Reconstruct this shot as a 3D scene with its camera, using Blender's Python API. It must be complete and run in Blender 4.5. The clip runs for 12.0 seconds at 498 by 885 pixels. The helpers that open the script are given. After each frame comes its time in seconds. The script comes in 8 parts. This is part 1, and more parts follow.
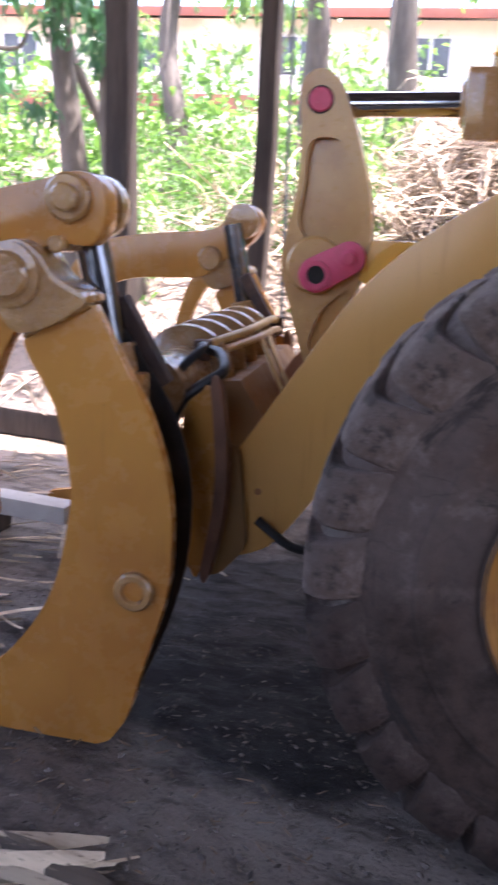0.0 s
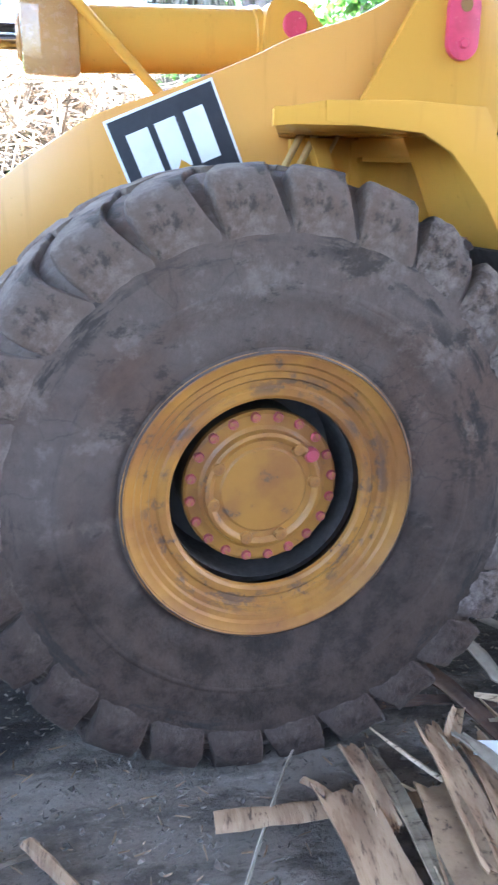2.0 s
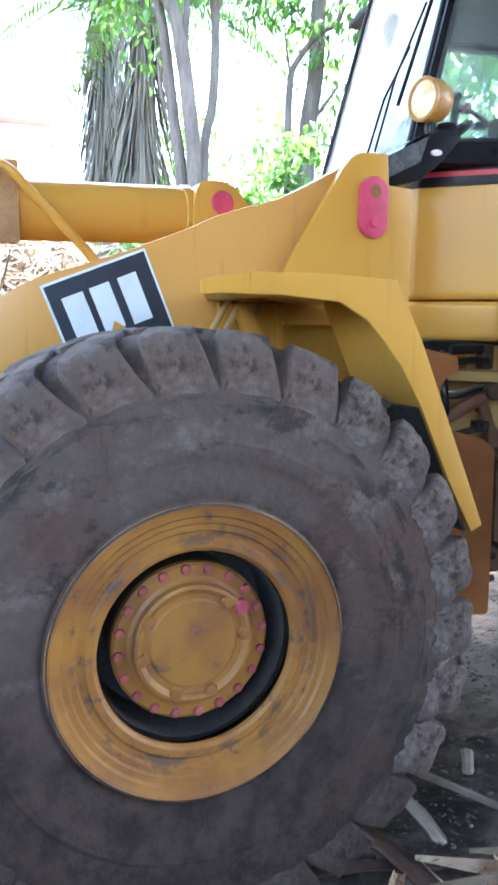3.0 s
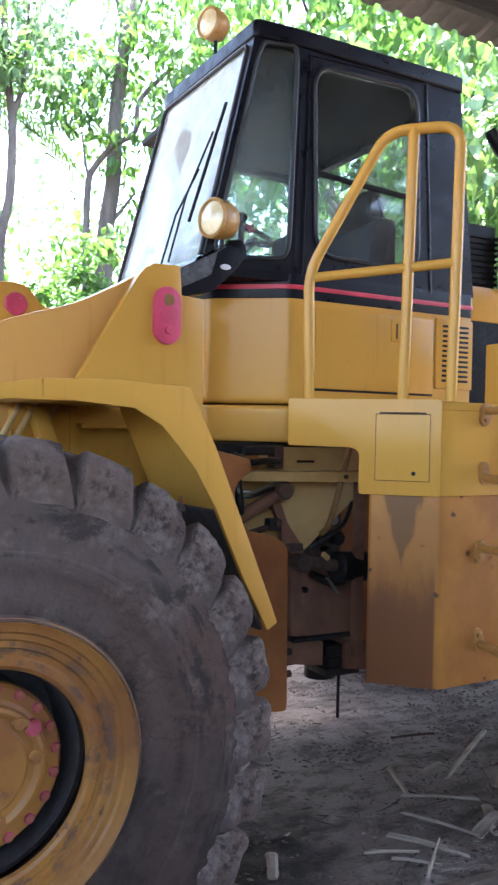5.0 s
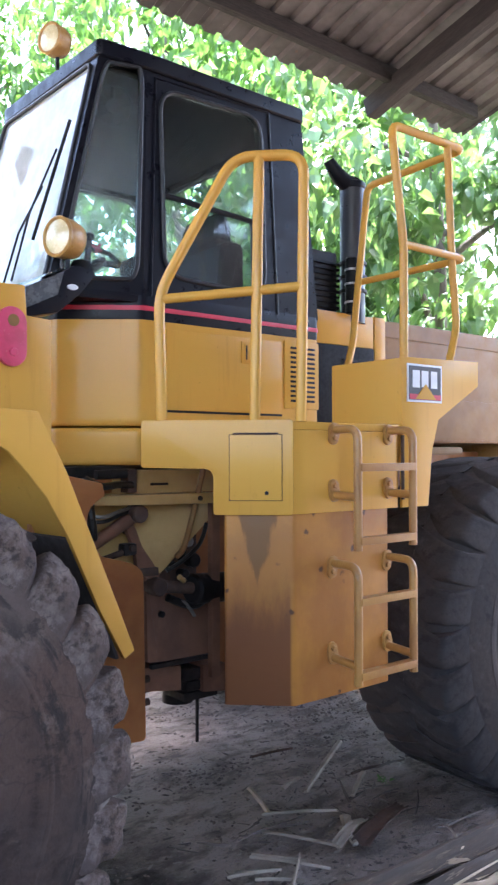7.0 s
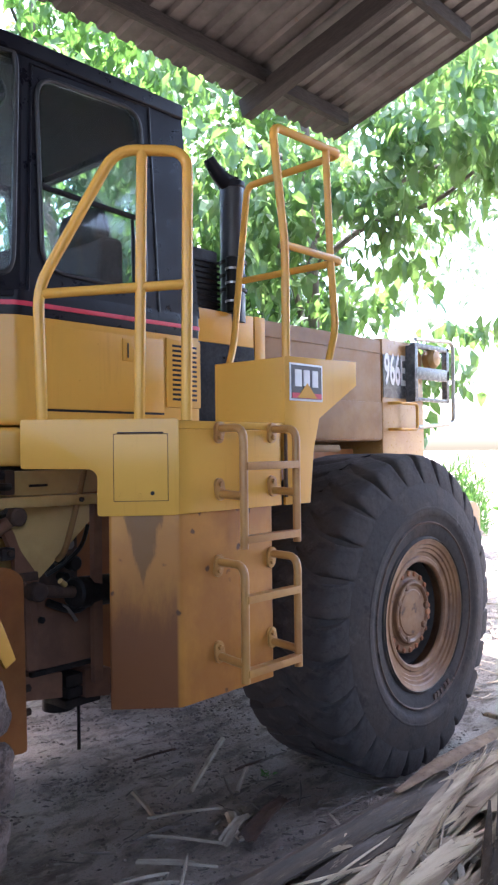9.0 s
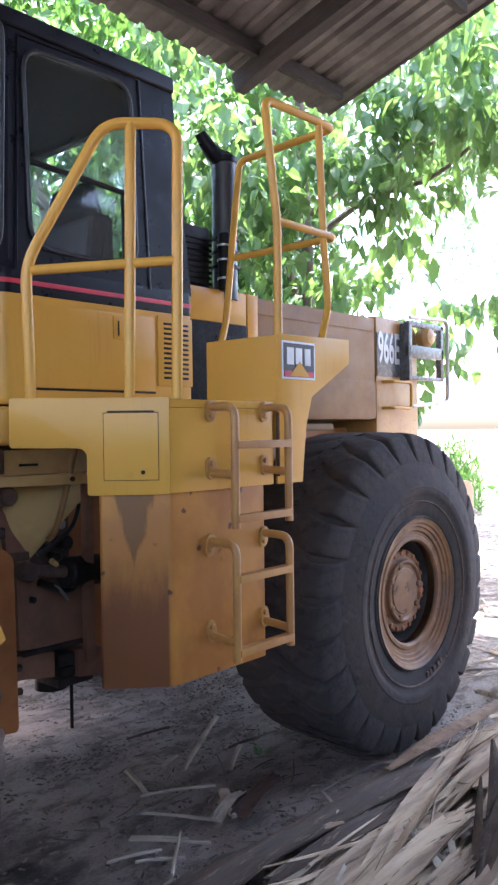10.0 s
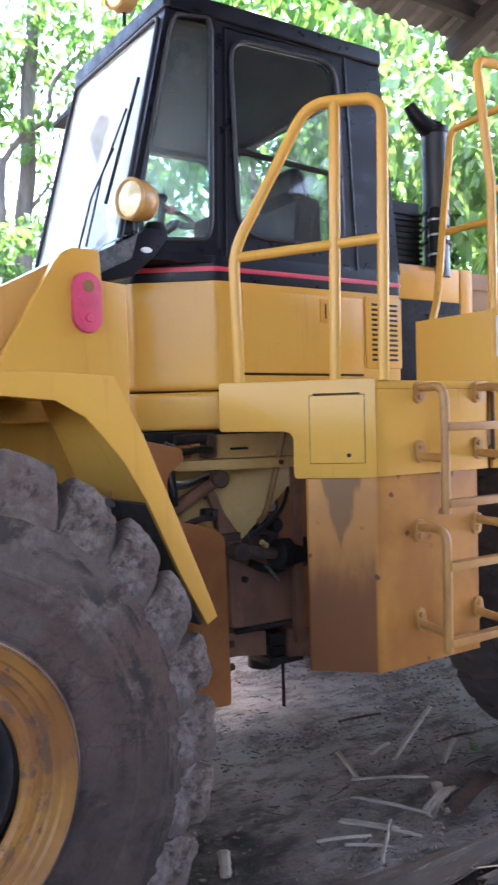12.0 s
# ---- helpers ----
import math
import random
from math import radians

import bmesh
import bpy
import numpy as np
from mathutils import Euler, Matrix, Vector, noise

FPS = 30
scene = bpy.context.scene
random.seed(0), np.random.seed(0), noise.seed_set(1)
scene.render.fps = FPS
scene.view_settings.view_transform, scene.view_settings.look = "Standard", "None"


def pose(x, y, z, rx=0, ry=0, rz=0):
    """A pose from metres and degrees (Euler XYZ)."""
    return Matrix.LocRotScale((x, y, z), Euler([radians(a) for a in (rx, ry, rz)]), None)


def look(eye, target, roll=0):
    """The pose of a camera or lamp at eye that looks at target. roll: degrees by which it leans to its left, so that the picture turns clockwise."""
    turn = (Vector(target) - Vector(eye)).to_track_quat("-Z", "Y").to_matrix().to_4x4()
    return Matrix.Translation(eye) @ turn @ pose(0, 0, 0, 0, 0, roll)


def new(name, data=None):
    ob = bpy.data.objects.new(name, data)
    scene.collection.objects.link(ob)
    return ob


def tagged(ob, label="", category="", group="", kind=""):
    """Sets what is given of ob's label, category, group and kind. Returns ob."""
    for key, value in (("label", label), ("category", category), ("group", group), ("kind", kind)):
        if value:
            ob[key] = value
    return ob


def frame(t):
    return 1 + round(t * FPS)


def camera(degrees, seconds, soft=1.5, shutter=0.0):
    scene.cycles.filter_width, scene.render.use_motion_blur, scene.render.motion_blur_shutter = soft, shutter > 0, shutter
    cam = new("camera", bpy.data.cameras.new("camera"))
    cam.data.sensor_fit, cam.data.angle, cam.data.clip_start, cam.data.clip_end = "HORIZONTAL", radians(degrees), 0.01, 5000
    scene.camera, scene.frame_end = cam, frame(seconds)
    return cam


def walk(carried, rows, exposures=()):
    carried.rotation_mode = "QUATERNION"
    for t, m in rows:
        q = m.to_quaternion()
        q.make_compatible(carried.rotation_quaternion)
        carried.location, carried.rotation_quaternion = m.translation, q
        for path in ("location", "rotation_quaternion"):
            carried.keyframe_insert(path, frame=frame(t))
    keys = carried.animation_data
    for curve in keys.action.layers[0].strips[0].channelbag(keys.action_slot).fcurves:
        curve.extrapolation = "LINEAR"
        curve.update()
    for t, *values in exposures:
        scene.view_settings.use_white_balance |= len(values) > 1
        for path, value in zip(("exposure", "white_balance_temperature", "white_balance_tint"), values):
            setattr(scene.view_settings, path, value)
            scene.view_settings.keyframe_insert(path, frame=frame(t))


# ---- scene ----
cam = camera(34.80, 12.0, 2.3, 0.3)
PATH = [
    (0, -1.8993, -3.3386, 1.5263, 75.190, -2.552, 18.803),
    (0.5, -1.8772, -3.3430, 1.5363, 75.674, -1.711, 6.421),
    (1, -1.8951, -3.3366, 1.5210, 74.050, 0.247, -0.146),
    (1.5, -1.8884, -3.3446, 1.5174, 71.841, 0.285, -4.545),
    (2, -1.8789, -3.3536, 1.5283, 71.838, -0.385, -9.236),
    (2.5, -1.8717, -3.3751, 1.5539, 75.453, -0.486, -12.340),
    (2.7, -1.8773, -3.3787, 1.5526, 78.496, -0.742, -13.075),
    (4.3, -1.8405, -3.4032, 1.5787, 88.320, -1.082, -21.448),
    (4.5, -1.8660, -3.3927, 1.5852, 88.451, -1.167, -23.881),
    (5, -1.8601, -3.3951, 1.5903, 89.172, -1.189, -28.142),
    (5.5, -1.8605, -3.4023, 1.5897, 89.854, -0.873, -30.974),
    (6, -1.8648, -3.4074, 1.5918, 89.913, -0.384, -34.404),
    (6.5, -1.8582, -3.3944, 1.5939, 90.095, 0.025, -36.794),
    (7, -1.8577, -3.3723, 1.5948, 90.758, 0.134, -38.889),
    (7.5, -1.8563, -3.3504, 1.5966, 90.863, 0.320, -42.294),
    (7.7, -1.8698, -3.3310, 1.5991, 90.817, 0.395, -44.016),
    (9.3, -1.8756, -3.3313, 1.5990, 90.537, 0.651, -48.027),
    (9.5, -1.8555, -3.3324, 1.5973, 90.401, 0.667, -47.826),
    (10, -1.8500, -3.3254, 1.5961, 89.065, 0.748, -48.342),
    (10.5, -1.8447, -3.3226, 1.5951, 87.743, 0.805, -48.733),
    (11, -1.8442, -3.3232, 1.5961, 87.641, 0.859, -47.898),
    (11.5, -1.8277, -3.3178, 1.5905, 88.054, 1.206, -40.011),
    (12, -1.8066, -3.3198, 1.5854, 88.321, 1.457, -32.925),
]
EXPOSURES = [(0, 3.1, 6250, 28), (0.5, 3.4, 6180, 23), (1.0, 4.08, 6020, 17), (1.5, 4.7, 5800, 11), (2.5, 4.5, 5600, 7), (4.5, 3.65, 5980, 15), (5.5, 3.82, 5900, 16),
             (7.5, 3.88, 5870, 18), (9.5, 3.42, 5830, 19), (10.5, 3.42, 5830, 19), (11.5, 4.0, 5900, 16), (12, 4.0, 5950, 18)]
walk(cam, [(t, pose(*p)) for t, *p in PATH], EXPOSURES)

# ---- daylight ----
world = bpy.data.worlds.new("daylight")
scene.world = world
world.use_nodes = True
wn = world.node_tree.nodes
sky = wn.new("ShaderNodeTexSky")
sky.sky_type = "NISHITA"
sky.sun_disc = False
sky.sun_elevation, sky.sun_rotation = radians(79), radians(70)
sky.air_density, sky.dust_density, sky.ozone_density = 1.2, 4.0, 1.0
wn["Background"].inputs[1].default_value = 0.15
world.node_tree.links.new(sky.outputs[0], wn["Background"].inputs[0])
sun_data = bpy.data.lights.new("sun", "SUN")
sun_data.energy, sun_data.angle, sun_data.color = 4.0, radians(0.6), (1.0, 0.94, 0.84)
sun = new("sun", sun_data)
SUN_FROM = Vector((math.sin(radians(70)) * math.cos(radians(79)), math.cos(radians(70)) * math.cos(radians(79)), math.sin(radians(79))))
sun.matrix_world = look(SUN_FROM * 40, (0, 0, 0))


# ---- materials ----
def shader(name):
    m = bpy.data.materials.new(name)
    m.use_nodes = True
    n = m.node_tree.nodes
    return m, n, m.node_tree.links, n["Principled BSDF"]


def noise_tex(n, l, coord, scale, detail=4.0, rough=0.55, stretch=None):
    t = n.new("ShaderNodeTexNoise")
    t.inputs["Scale"].default_value, t.inputs["Detail"].default_value, t.inputs["Roughness"].default_value = scale, detail, rough
    if stretch:
        mp = n.new("ShaderNodeMapping")
        mp.inputs["Scale"].default_value = stretch
        l.new(coord, mp.inputs[0])
        l.new(mp.outputs[0], t.inputs[0])
    else:
        l.new(coord, t.inputs[0])
    return t.outputs[0]


def ramp(n, l, src, lo, hi, a=0.0, b=1.0):
    r = n.new("ShaderNodeMapRange")
    for k, v in zip((1, 2, 3, 4), (lo, hi, a, b)):
        r.inputs[k].default_value = v
    r.interpolation_type = "SMOOTHSTEP"
    l.new(src, r.inputs[0])
    return r.outputs[0]


def mix(n, l, fac, a, b):
    m = n.new("ShaderNodeMix")
    m.data_type = "RGBA"
    l.new(fac, m.inputs[0])
    for k, v in ((6, a), (7, b)):
        if isinstance(v, tuple):
            m.inputs[k].default_value = (*v, 1)
        else:
            l.new(v, m.inputs[k])
    return m.outputs[2]


def surface(name, c1, c2, c3=None, rough=0.5, metal=0.0, coarse=2.0, fine=30.0, spots=0.62, bump=0.15, bump_scale=60.0, rough_var=0.15, island=0.0, stretch=None, coat=0.0, dist=0.004):
    """Two-scale colour: c1 to c2 by broad noise, c3 in worn spots; fine relief."""
    m, n, l, p = shader(name)
    co = n.new("ShaderNodeTexCoord").outputs["Object"]
    broad = noise_tex(n, l, co, coarse, 5, 0.6, stretch)
    col = mix(n, l, ramp(n, l, broad, 0.38, 0.64), c1, c2)
    f = noise_tex(n, l, co, fine, 6, 0.7, stretch)
    if c3:
        col = mix(n, l, ramp(n, l, f, spots, spots + 0.1), col, c3)
    if island:
        g = n.new("ShaderNodeNewGeometry")
        h = n.new("ShaderNodeHueSaturation")
        l.new(ramp(n, l, g.outputs["Random Per Island"], 0, 1, 1 - island, 1 + island), h.inputs["Value"])
        l.new(col, h.inputs["Color"])
        col = h.outputs[0]
    l.new(col, p.inputs["Base Color"])
    l.new(ramp(n, l, f, 0.3, 0.7, rough - rough_var, rough + rough_var), p.inputs["Roughness"])
    p.inputs["Metallic"].default_value = metal
    p.inputs["Coat Weight"].default_value = coat
    if bump:
        b = n.new("ShaderNodeBump")
        b.inputs["Strength"].default_value, b.inputs["Distance"].default_value = bump, dist
        l.new(noise_tex(n, l, co, bump_scale, 6, 0.65, stretch), b.inputs["Height"])
        l.new(b.outputs[0], p.inputs["Normal"])
    return m


def foliage(name, c1, c2, glow, rough=0.45):
    m, n, l, p = shader(name)
    g = n.new("ShaderNodeNewGeometry")
    col = mix(n, l, g.outputs["Random Per Island"], c1, c2)
    l.new(col, p.inputs["Base Color"])
    p.inputs["Roughness"].default_value = rough
    t = n.new("ShaderNodeBsdfTranslucent")
    tc = mix(n, l, g.outputs["Random Per Island"], glow, tuple(v * 0.6 for v in glow))
    l.new(tc, t.inputs[0])
    ms = n.new("ShaderNodeMixShader")
    ms.inputs[0].default_value = 0.5
    l.new(p.outputs[0], ms.inputs[1])
    l.new(t.outputs[0], ms.inputs[2])
    l.new(ms.outputs[0], n["Material Output"].inputs[0])
    return m


YELLOW = surface("yellow_paint", (0.61, 0.320, 0.058), (0.59, 0.304, 0.053), (0.50, 0.235, 0.046), rough=0.2, coarse=0.9, fine=9, spots=0.74, bump=0.04, bump_scale=18, rough_var=0.03)
YELLOW.node_tree.nodes["Principled BSDF"].inputs["Specular IOR Level"].default_value = 0.22
LADDER = surface("dull_yellow_ladder_paint", (0.42, 0.205, 0.048), (0.33, 0.145, 0.038), (0.22, 0.10, 0.035), rough=0.42, coarse=4, fine=14, spots=0.6, bump=0.08, bump_scale=30)
DUSTY = surface("dusty_bonnet_paint", (0.27, 0.145, 0.052), (0.21, 0.108, 0.042), (0.15, 0.08, 0.04), rough=0.5, coarse=2, fine=12, spots=0.64, bump=0.06, bump_scale=30)
BROWN = surface("stained_yellow_paint", (0.34, 0.137, 0.042), (0.25, 0.090, 0.034), (0.13, 0.055, 0.028), rough=0.5, coarse=3, fine=16, spots=0.66, bump=0.1, bump_scale=40)
TAN = surface("cast_yellow_paint", (0.50, 0.28, 0.085), (0.42, 0.215, 0.065), (0.60, 0.37, 0.13), rough=0.38, coarse=5, fine=35, spots=0.6, bump=0.2, bump_scale=55, coat=0.2)
BROWN.node_tree.nodes["Principled BSDF"].inputs["Specular IOR Level"].default_value = 0.25
def stained_box_paint():
    """Worn yellow paint with a drip stain below the lid, a browner lower front and dark rust dots."""
    m = surface("stained_box_paint", (0.47, 0.205, 0.034), (0.37, 0.150, 0.030), (0.24, 0.09, 0.028), rough=0.45, coarse=3, fine=15, spots=0.67, bump=0.1, bump_scale=40)
    n, l = m.node_tree.nodes, m.node_tree.links
    p = n["Principled BSDF"]
    col = p.inputs["Base Color"].links[0].from_socket
    co = n.new("ShaderNodeTexCoord").outputs["Object"]
    def calc(op, a, b):
        k = n.new("ShaderNodeMath")
        k.operation = op
        for i, v in enumerate((a, b)):
            if isinstance(v, float):
                k.inputs[i].default_value = v
            else:
                l.new(v, k.inputs[i])
        return k.outputs[0]
    along = n.new("ShaderNodeVectorMath")
    along.operation = "DOT_PRODUCT"
    along.inputs[1].default_value = (0.7216, -0.6923, 0.0)
    l.new(co, along.inputs[0])
    s = calc("ADD", along.outputs["Value"], 0.0642 - 0.983)
    sep = n.new("ShaderNodeSeparateXYZ")
    l.new(co, sep.inputs[0])
    z = sep.outputs[2]
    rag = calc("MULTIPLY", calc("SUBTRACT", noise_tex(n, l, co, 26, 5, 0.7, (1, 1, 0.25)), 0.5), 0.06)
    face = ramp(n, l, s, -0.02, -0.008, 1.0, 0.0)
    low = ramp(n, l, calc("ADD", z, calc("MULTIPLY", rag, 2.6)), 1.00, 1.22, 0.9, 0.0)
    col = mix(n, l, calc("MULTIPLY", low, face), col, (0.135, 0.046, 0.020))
    other = calc("SUBTRACT", 1.0, face)
    patch = ramp(n, l, noise_tex(n, l, co, 3.4, 5, 0.6, (1, 1, 0.6)), 0.44, 0.60, 0.15, 0.75)
    col = mix(n, l, calc("MULTIPLY", patch, other), col, (0.31, 0.115, 0.027))
    p.inputs["Specular IOR Level"].default_value = 0.25
    wide = calc("ADD", ramp(n, l, z, 1.15, 1.31, 0.004, 0.045), ramp(n, l, z, 1.30, 1.39, 0.0, 0.018))
    d = calc("ADD", calc("SUBTRACT", calc("ABSOLUTE", calc("ADD", s, 0.125), 0.0), wide), rag)
    drip = calc("MULTIPLY", ramp(n, l, d, -0.010, 0.006, 0.85, 0.0), ramp(n, l, z, 1.13, 1.18))
    col = mix(n, l, drip, col, (0.155, 0.072, 0.020))
    vor = n.new("ShaderNodeTexVoronoi")
    vor.inputs["Scale"].default_value = 12
    bent = n.new("ShaderNodeVectorMath")
    bent.operation = "MULTIPLY_ADD"
    bent.inputs[1].default_value = (0.03, 0.03, 0.03)
    l.new(noise_tex(n, l, co, 40, 3, 0.6), bent.inputs[0])
    l.new(co, bent.inputs[2])
    l.new(bent.outputs[0], vor.inputs[0])
    dots = calc("MULTIPLY", ramp(n, l, vor.outputs["Distance"], 0.07, 0.17, 0.9, 0.0), ramp(n, l, noise_tex(n, l, co, 5, 2, 0.5), 0.36, 0.44))
    l.new(mix(n, l, dots, col, (0.07, 0.032, 0.022)), p.inputs["Base Color"])
    return m


STAINED = stained_box_paint()
DUSTY.node_tree.nodes["Principled BSDF"].inputs["Specular IOR Level"].default_value = 0.2
def streaks(m, dark, much):
    """Faint dirt runs down the paint, and small dark chips."""
    n, l = m.node_tree.nodes, m.node_tree.links
    p = n["Principled BSDF"]
    col = p.inputs["Base Color"].links[0].from_socket
    co = n.new("ShaderNodeTexCoord").outputs["Object"]
    run = ramp(n, l, noise_tex(n, l, co, 26, 4, 0.6, (1.0, 1.0, 0.07)), 0.56, 0.72, 0.0, much)
    col = mix(n, l, run, col, dark)
    speck = ramp(n, l, noise_tex(n, l, co, 48, 4, 0.7), 0.68, 0.73, 0.0, much * 1.6)
    l.new(mix(n, l, speck, col, tuple(v * 0.5 for v in dark)), p.inputs["Base Color"])


streaks(YELLOW, (0.36, 0.165, 0.036), 0.20)
GRAPPLE = surface("aged_orange_yellow_paint", (0.50, 0.222, 0.042), (0.41, 0.165, 0.033), (0.30, 0.112, 0.028), rough=0.26, coarse=1.3, fine=9, spots=0.66, bump=0.04, bump_scale=18, rough_var=0.06)
ARMPAINT = surface("warm_yellow_arm_paint", (0.65, 0.328, 0.084), (0.63, 0.313, 0.077), (0.50, 0.235, 0.046), rough=0.24, coarse=0.9, fine=9, spots=0.74, bump=0.04, bump_scale=18, rough_var=0.03)
streaks(ARMPAINT, (0.31, 0.135, 0.03), 0.2)
TUBETAN = surface("glossy_brown_tube_paint", (0.34, 0.20, 0.088), (0.25, 0.138, 0.058), (0.42, 0.27, 0.13), rough=0.26, coarse=5, fine=24, spots=0.62, bump=0.2, bump_scale=40, coat=0.2)
CASTING = surface("thick_brown_yellow_paint", (0.42, 0.225, 0.075), (0.34, 0.168, 0.055), (0.50, 0.30, 0.11), rough=0.22, coarse=6, fine=30, spots=0.6, bump=0.9, bump_scale=34, coat=0.9, dist=0.010)
streaks(GRAPPLE, (0.28, 0.11, 0.025), 0.28)
DUSTY2 = surface("dusty_cream_yellow_paint", (0.56, 0.365, 0.135), (0.46, 0.285, 0.10), (0.32, 0.19, 0.07), rough=0.5, coarse=4, fine=16, spots=0.64, bump=0.06, bump_scale=30)
DARKBROWN = surface("dark_brown_oily_paint", (0.23, 0.115, 0.068), (0.155, 0.078, 0.05), (0.29, 0.155, 0.085), rough=0.5, coarse=5, fine=22, spots=0.66, bump=0.1)
PINK = surface("pink_paint", (0.62, 0.06, 0.13), (0.52, 0.05, 0.10), (0.66, 0.2, 0.22), rough=0.45, coarse=14, fine=60, spots=0.6, bump=0.1)
RUST = surface("rusty_steel", (0.095, 0.056, 0.038), (0.05, 0.034, 0.028), (0.18, 0.08, 0.035), rough=0.7, coarse=6, fine=40, bump=0.3)
GREASE = surface("greasy_steel", (0.016, 0.0142, 0.0135), (0.030, 0.0255, 0.023), (0.008, 0.007, 0.0065), rough=0.5, coarse=8, fine=40, bump=0.2)
BLACK = surface("black_cab_paint", (0.0054, 0.0057, 0.0100), (0.0076, 0.0080, 0.0127), (0.012, 0.012, 0.016), rough=0.38, coarse=2, fine=14, spots=0.66, bump=0.04, bump_scale=20)
BLACK.node_tree.nodes["Principled BSDF"].inputs["Specular IOR Level"].default_value = 0.22
def rubber(name, a, b, dark, pale, dust=0.56, bump=0.7, pits=0.0):
    """Weathered rubber: grey and red-brown areas, dark rubbed marks, pale dust."""
    m, n, l, p = shader(name)
    co = n.new("ShaderNodeTexCoord").outputs["Object"]
    col = mix(n, l, ramp(n, l, noise_tex(n, l, co, 2.6, 4, 0.6), 0.40, 0.60), a, b)
    col = mix(n, l, ramp(n, l, noise_tex(n, l, co, 7.5, 8, 0.72), dust, dust + 0.14, 0.0, 0.5), col, pale)
    col = mix(n, l, ramp(n, l, noise_tex(n, l, co, 5.2, 9, 0.74, (1.0, 1.0, 1.6)), 0.535, 0.62, 0.0, 0.7), col, dark)
    pit = ramp(n, l, noise_tex(n, l, co, 24, 6, 0.68), 0.57, 0.65)
    if pits:
        col = mix(n, l, ramp(n, l, pit, 0.0, 1.0, 0.0, pits), col, dark)
        # fine cracks in patches
        warp = n.new("ShaderNodeVectorMath")
        warp.operation = "MULTIPLY_ADD"
        warp.inputs[1].default_value = (0.09, 0.09, 0.09)
        tex = n.new("ShaderNodeTexNoise")
        tex.inputs["Scale"].default_value, tex.inputs["Detail"].default_value = 9.0, 4.0
        l.new(co, tex.inputs["Vector"])
        l.new(tex.outputs["Color"], warp.inputs[0])
        l.new(co, warp.inputs[2])
        cell = n.new("ShaderNodeTexVoronoi")
        cell.feature = "DISTANCE_TO_EDGE"
        cell.inputs["Scale"].default_value = 8.0
        l.new(warp.outputs[0], cell.inputs["Vector"])
        crack = n.new("ShaderNodeMath")
        crack.operation = "MULTIPLY"
        l.new(ramp(n, l, cell.outputs["Distance"], 0.004, 0.026, 0.26, 0.0), crack.inputs[0])
        l.new(ramp(n, l, noise_tex(n, l, co, 3.1, 3, 0.5), 0.46, 0.58), crack.inputs[1])
        col = mix(n, l, crack.outputs[0], col, dark)
    fine = noise_tex(n, l, co, 36, 6, 0.75)
    h = n.new("ShaderNodeHueSaturation")
    l.new(ramp(n, l, fine, 0.3, 0.7, 0.90, 1.09), h.inputs["Value"])
    l.new(col, h.inputs["Color"])
    l.new(h.outputs[0], p.inputs["Base Color"])
    p.inputs["Roughness"].default_value = 0.86
    p.inputs["Specular IOR Level"].default_value = 0.3
    b1 = n.new("ShaderNodeBump")
    b1.inputs["Strength"].default_value, b1.inputs["Distance"].default_value = bump, 0.02
    l.new(noise_tex(n, l, co, 11, 8, 0.68), b1.inputs["Height"])
    b2 = n.new("ShaderNodeBump")
    b2.inputs["Strength"].default_value, b2.inputs["Distance"].default_value = 0.15, 0.003
    l.new(fine, b2.inputs["Height"])
    l.new(b1.outputs[0], b2.inputs["Normal"])
    b3 = n.new("ShaderNodeBump")
    b3.invert = True
    b3.inputs["Strength"].default_value, b3.inputs["Distance"].default_value = pits, 0.012
    l.new(pit, b3.inputs["Height"])
    l.new(b2.outputs[0], b3.inputs["Normal"])
    l.new(b3.outputs[0], p.inputs["Normal"])
    return m


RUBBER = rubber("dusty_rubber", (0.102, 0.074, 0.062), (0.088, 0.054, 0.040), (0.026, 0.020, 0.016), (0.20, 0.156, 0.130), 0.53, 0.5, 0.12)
RUBBER_LUG = rubber("dusty_lug_rubber", (0.122, 0.088, 0.072), (0.104, 0.066, 0.049), (0.028, 0.021, 0.017), (0.225, 0.172, 0.142), 0.49, 0.7)
RUBBER_TORN = rubber("torn_lug_rubber", (0.102, 0.076, 0.065), (0.094, 0.060, 0.045), (0.018, 0.013, 0.011), (0.26, 0.205, 0.175), 0.47, 1.0, 0.5)
# lower lugs: a muddy brown that also carries the shade low on the tyre
RUBBER_MUD_SHADE = rubber("muddy_shaded_lug_rubber", (0.068, 0.048, 0.038), (0.053, 0.031, 0.023), (0.020, 0.014, 0.011), (0.115, 0.085, 0.070), 0.52, 0.9, 0.3)
RUBBER_R = rubber("dark_rubber", (0.050, 0.045, 0.044), (0.070, 0.055, 0.047), (0.030, 0.026, 0.024), (0.12, 0.104, 0.096), 0.57, 0.4)
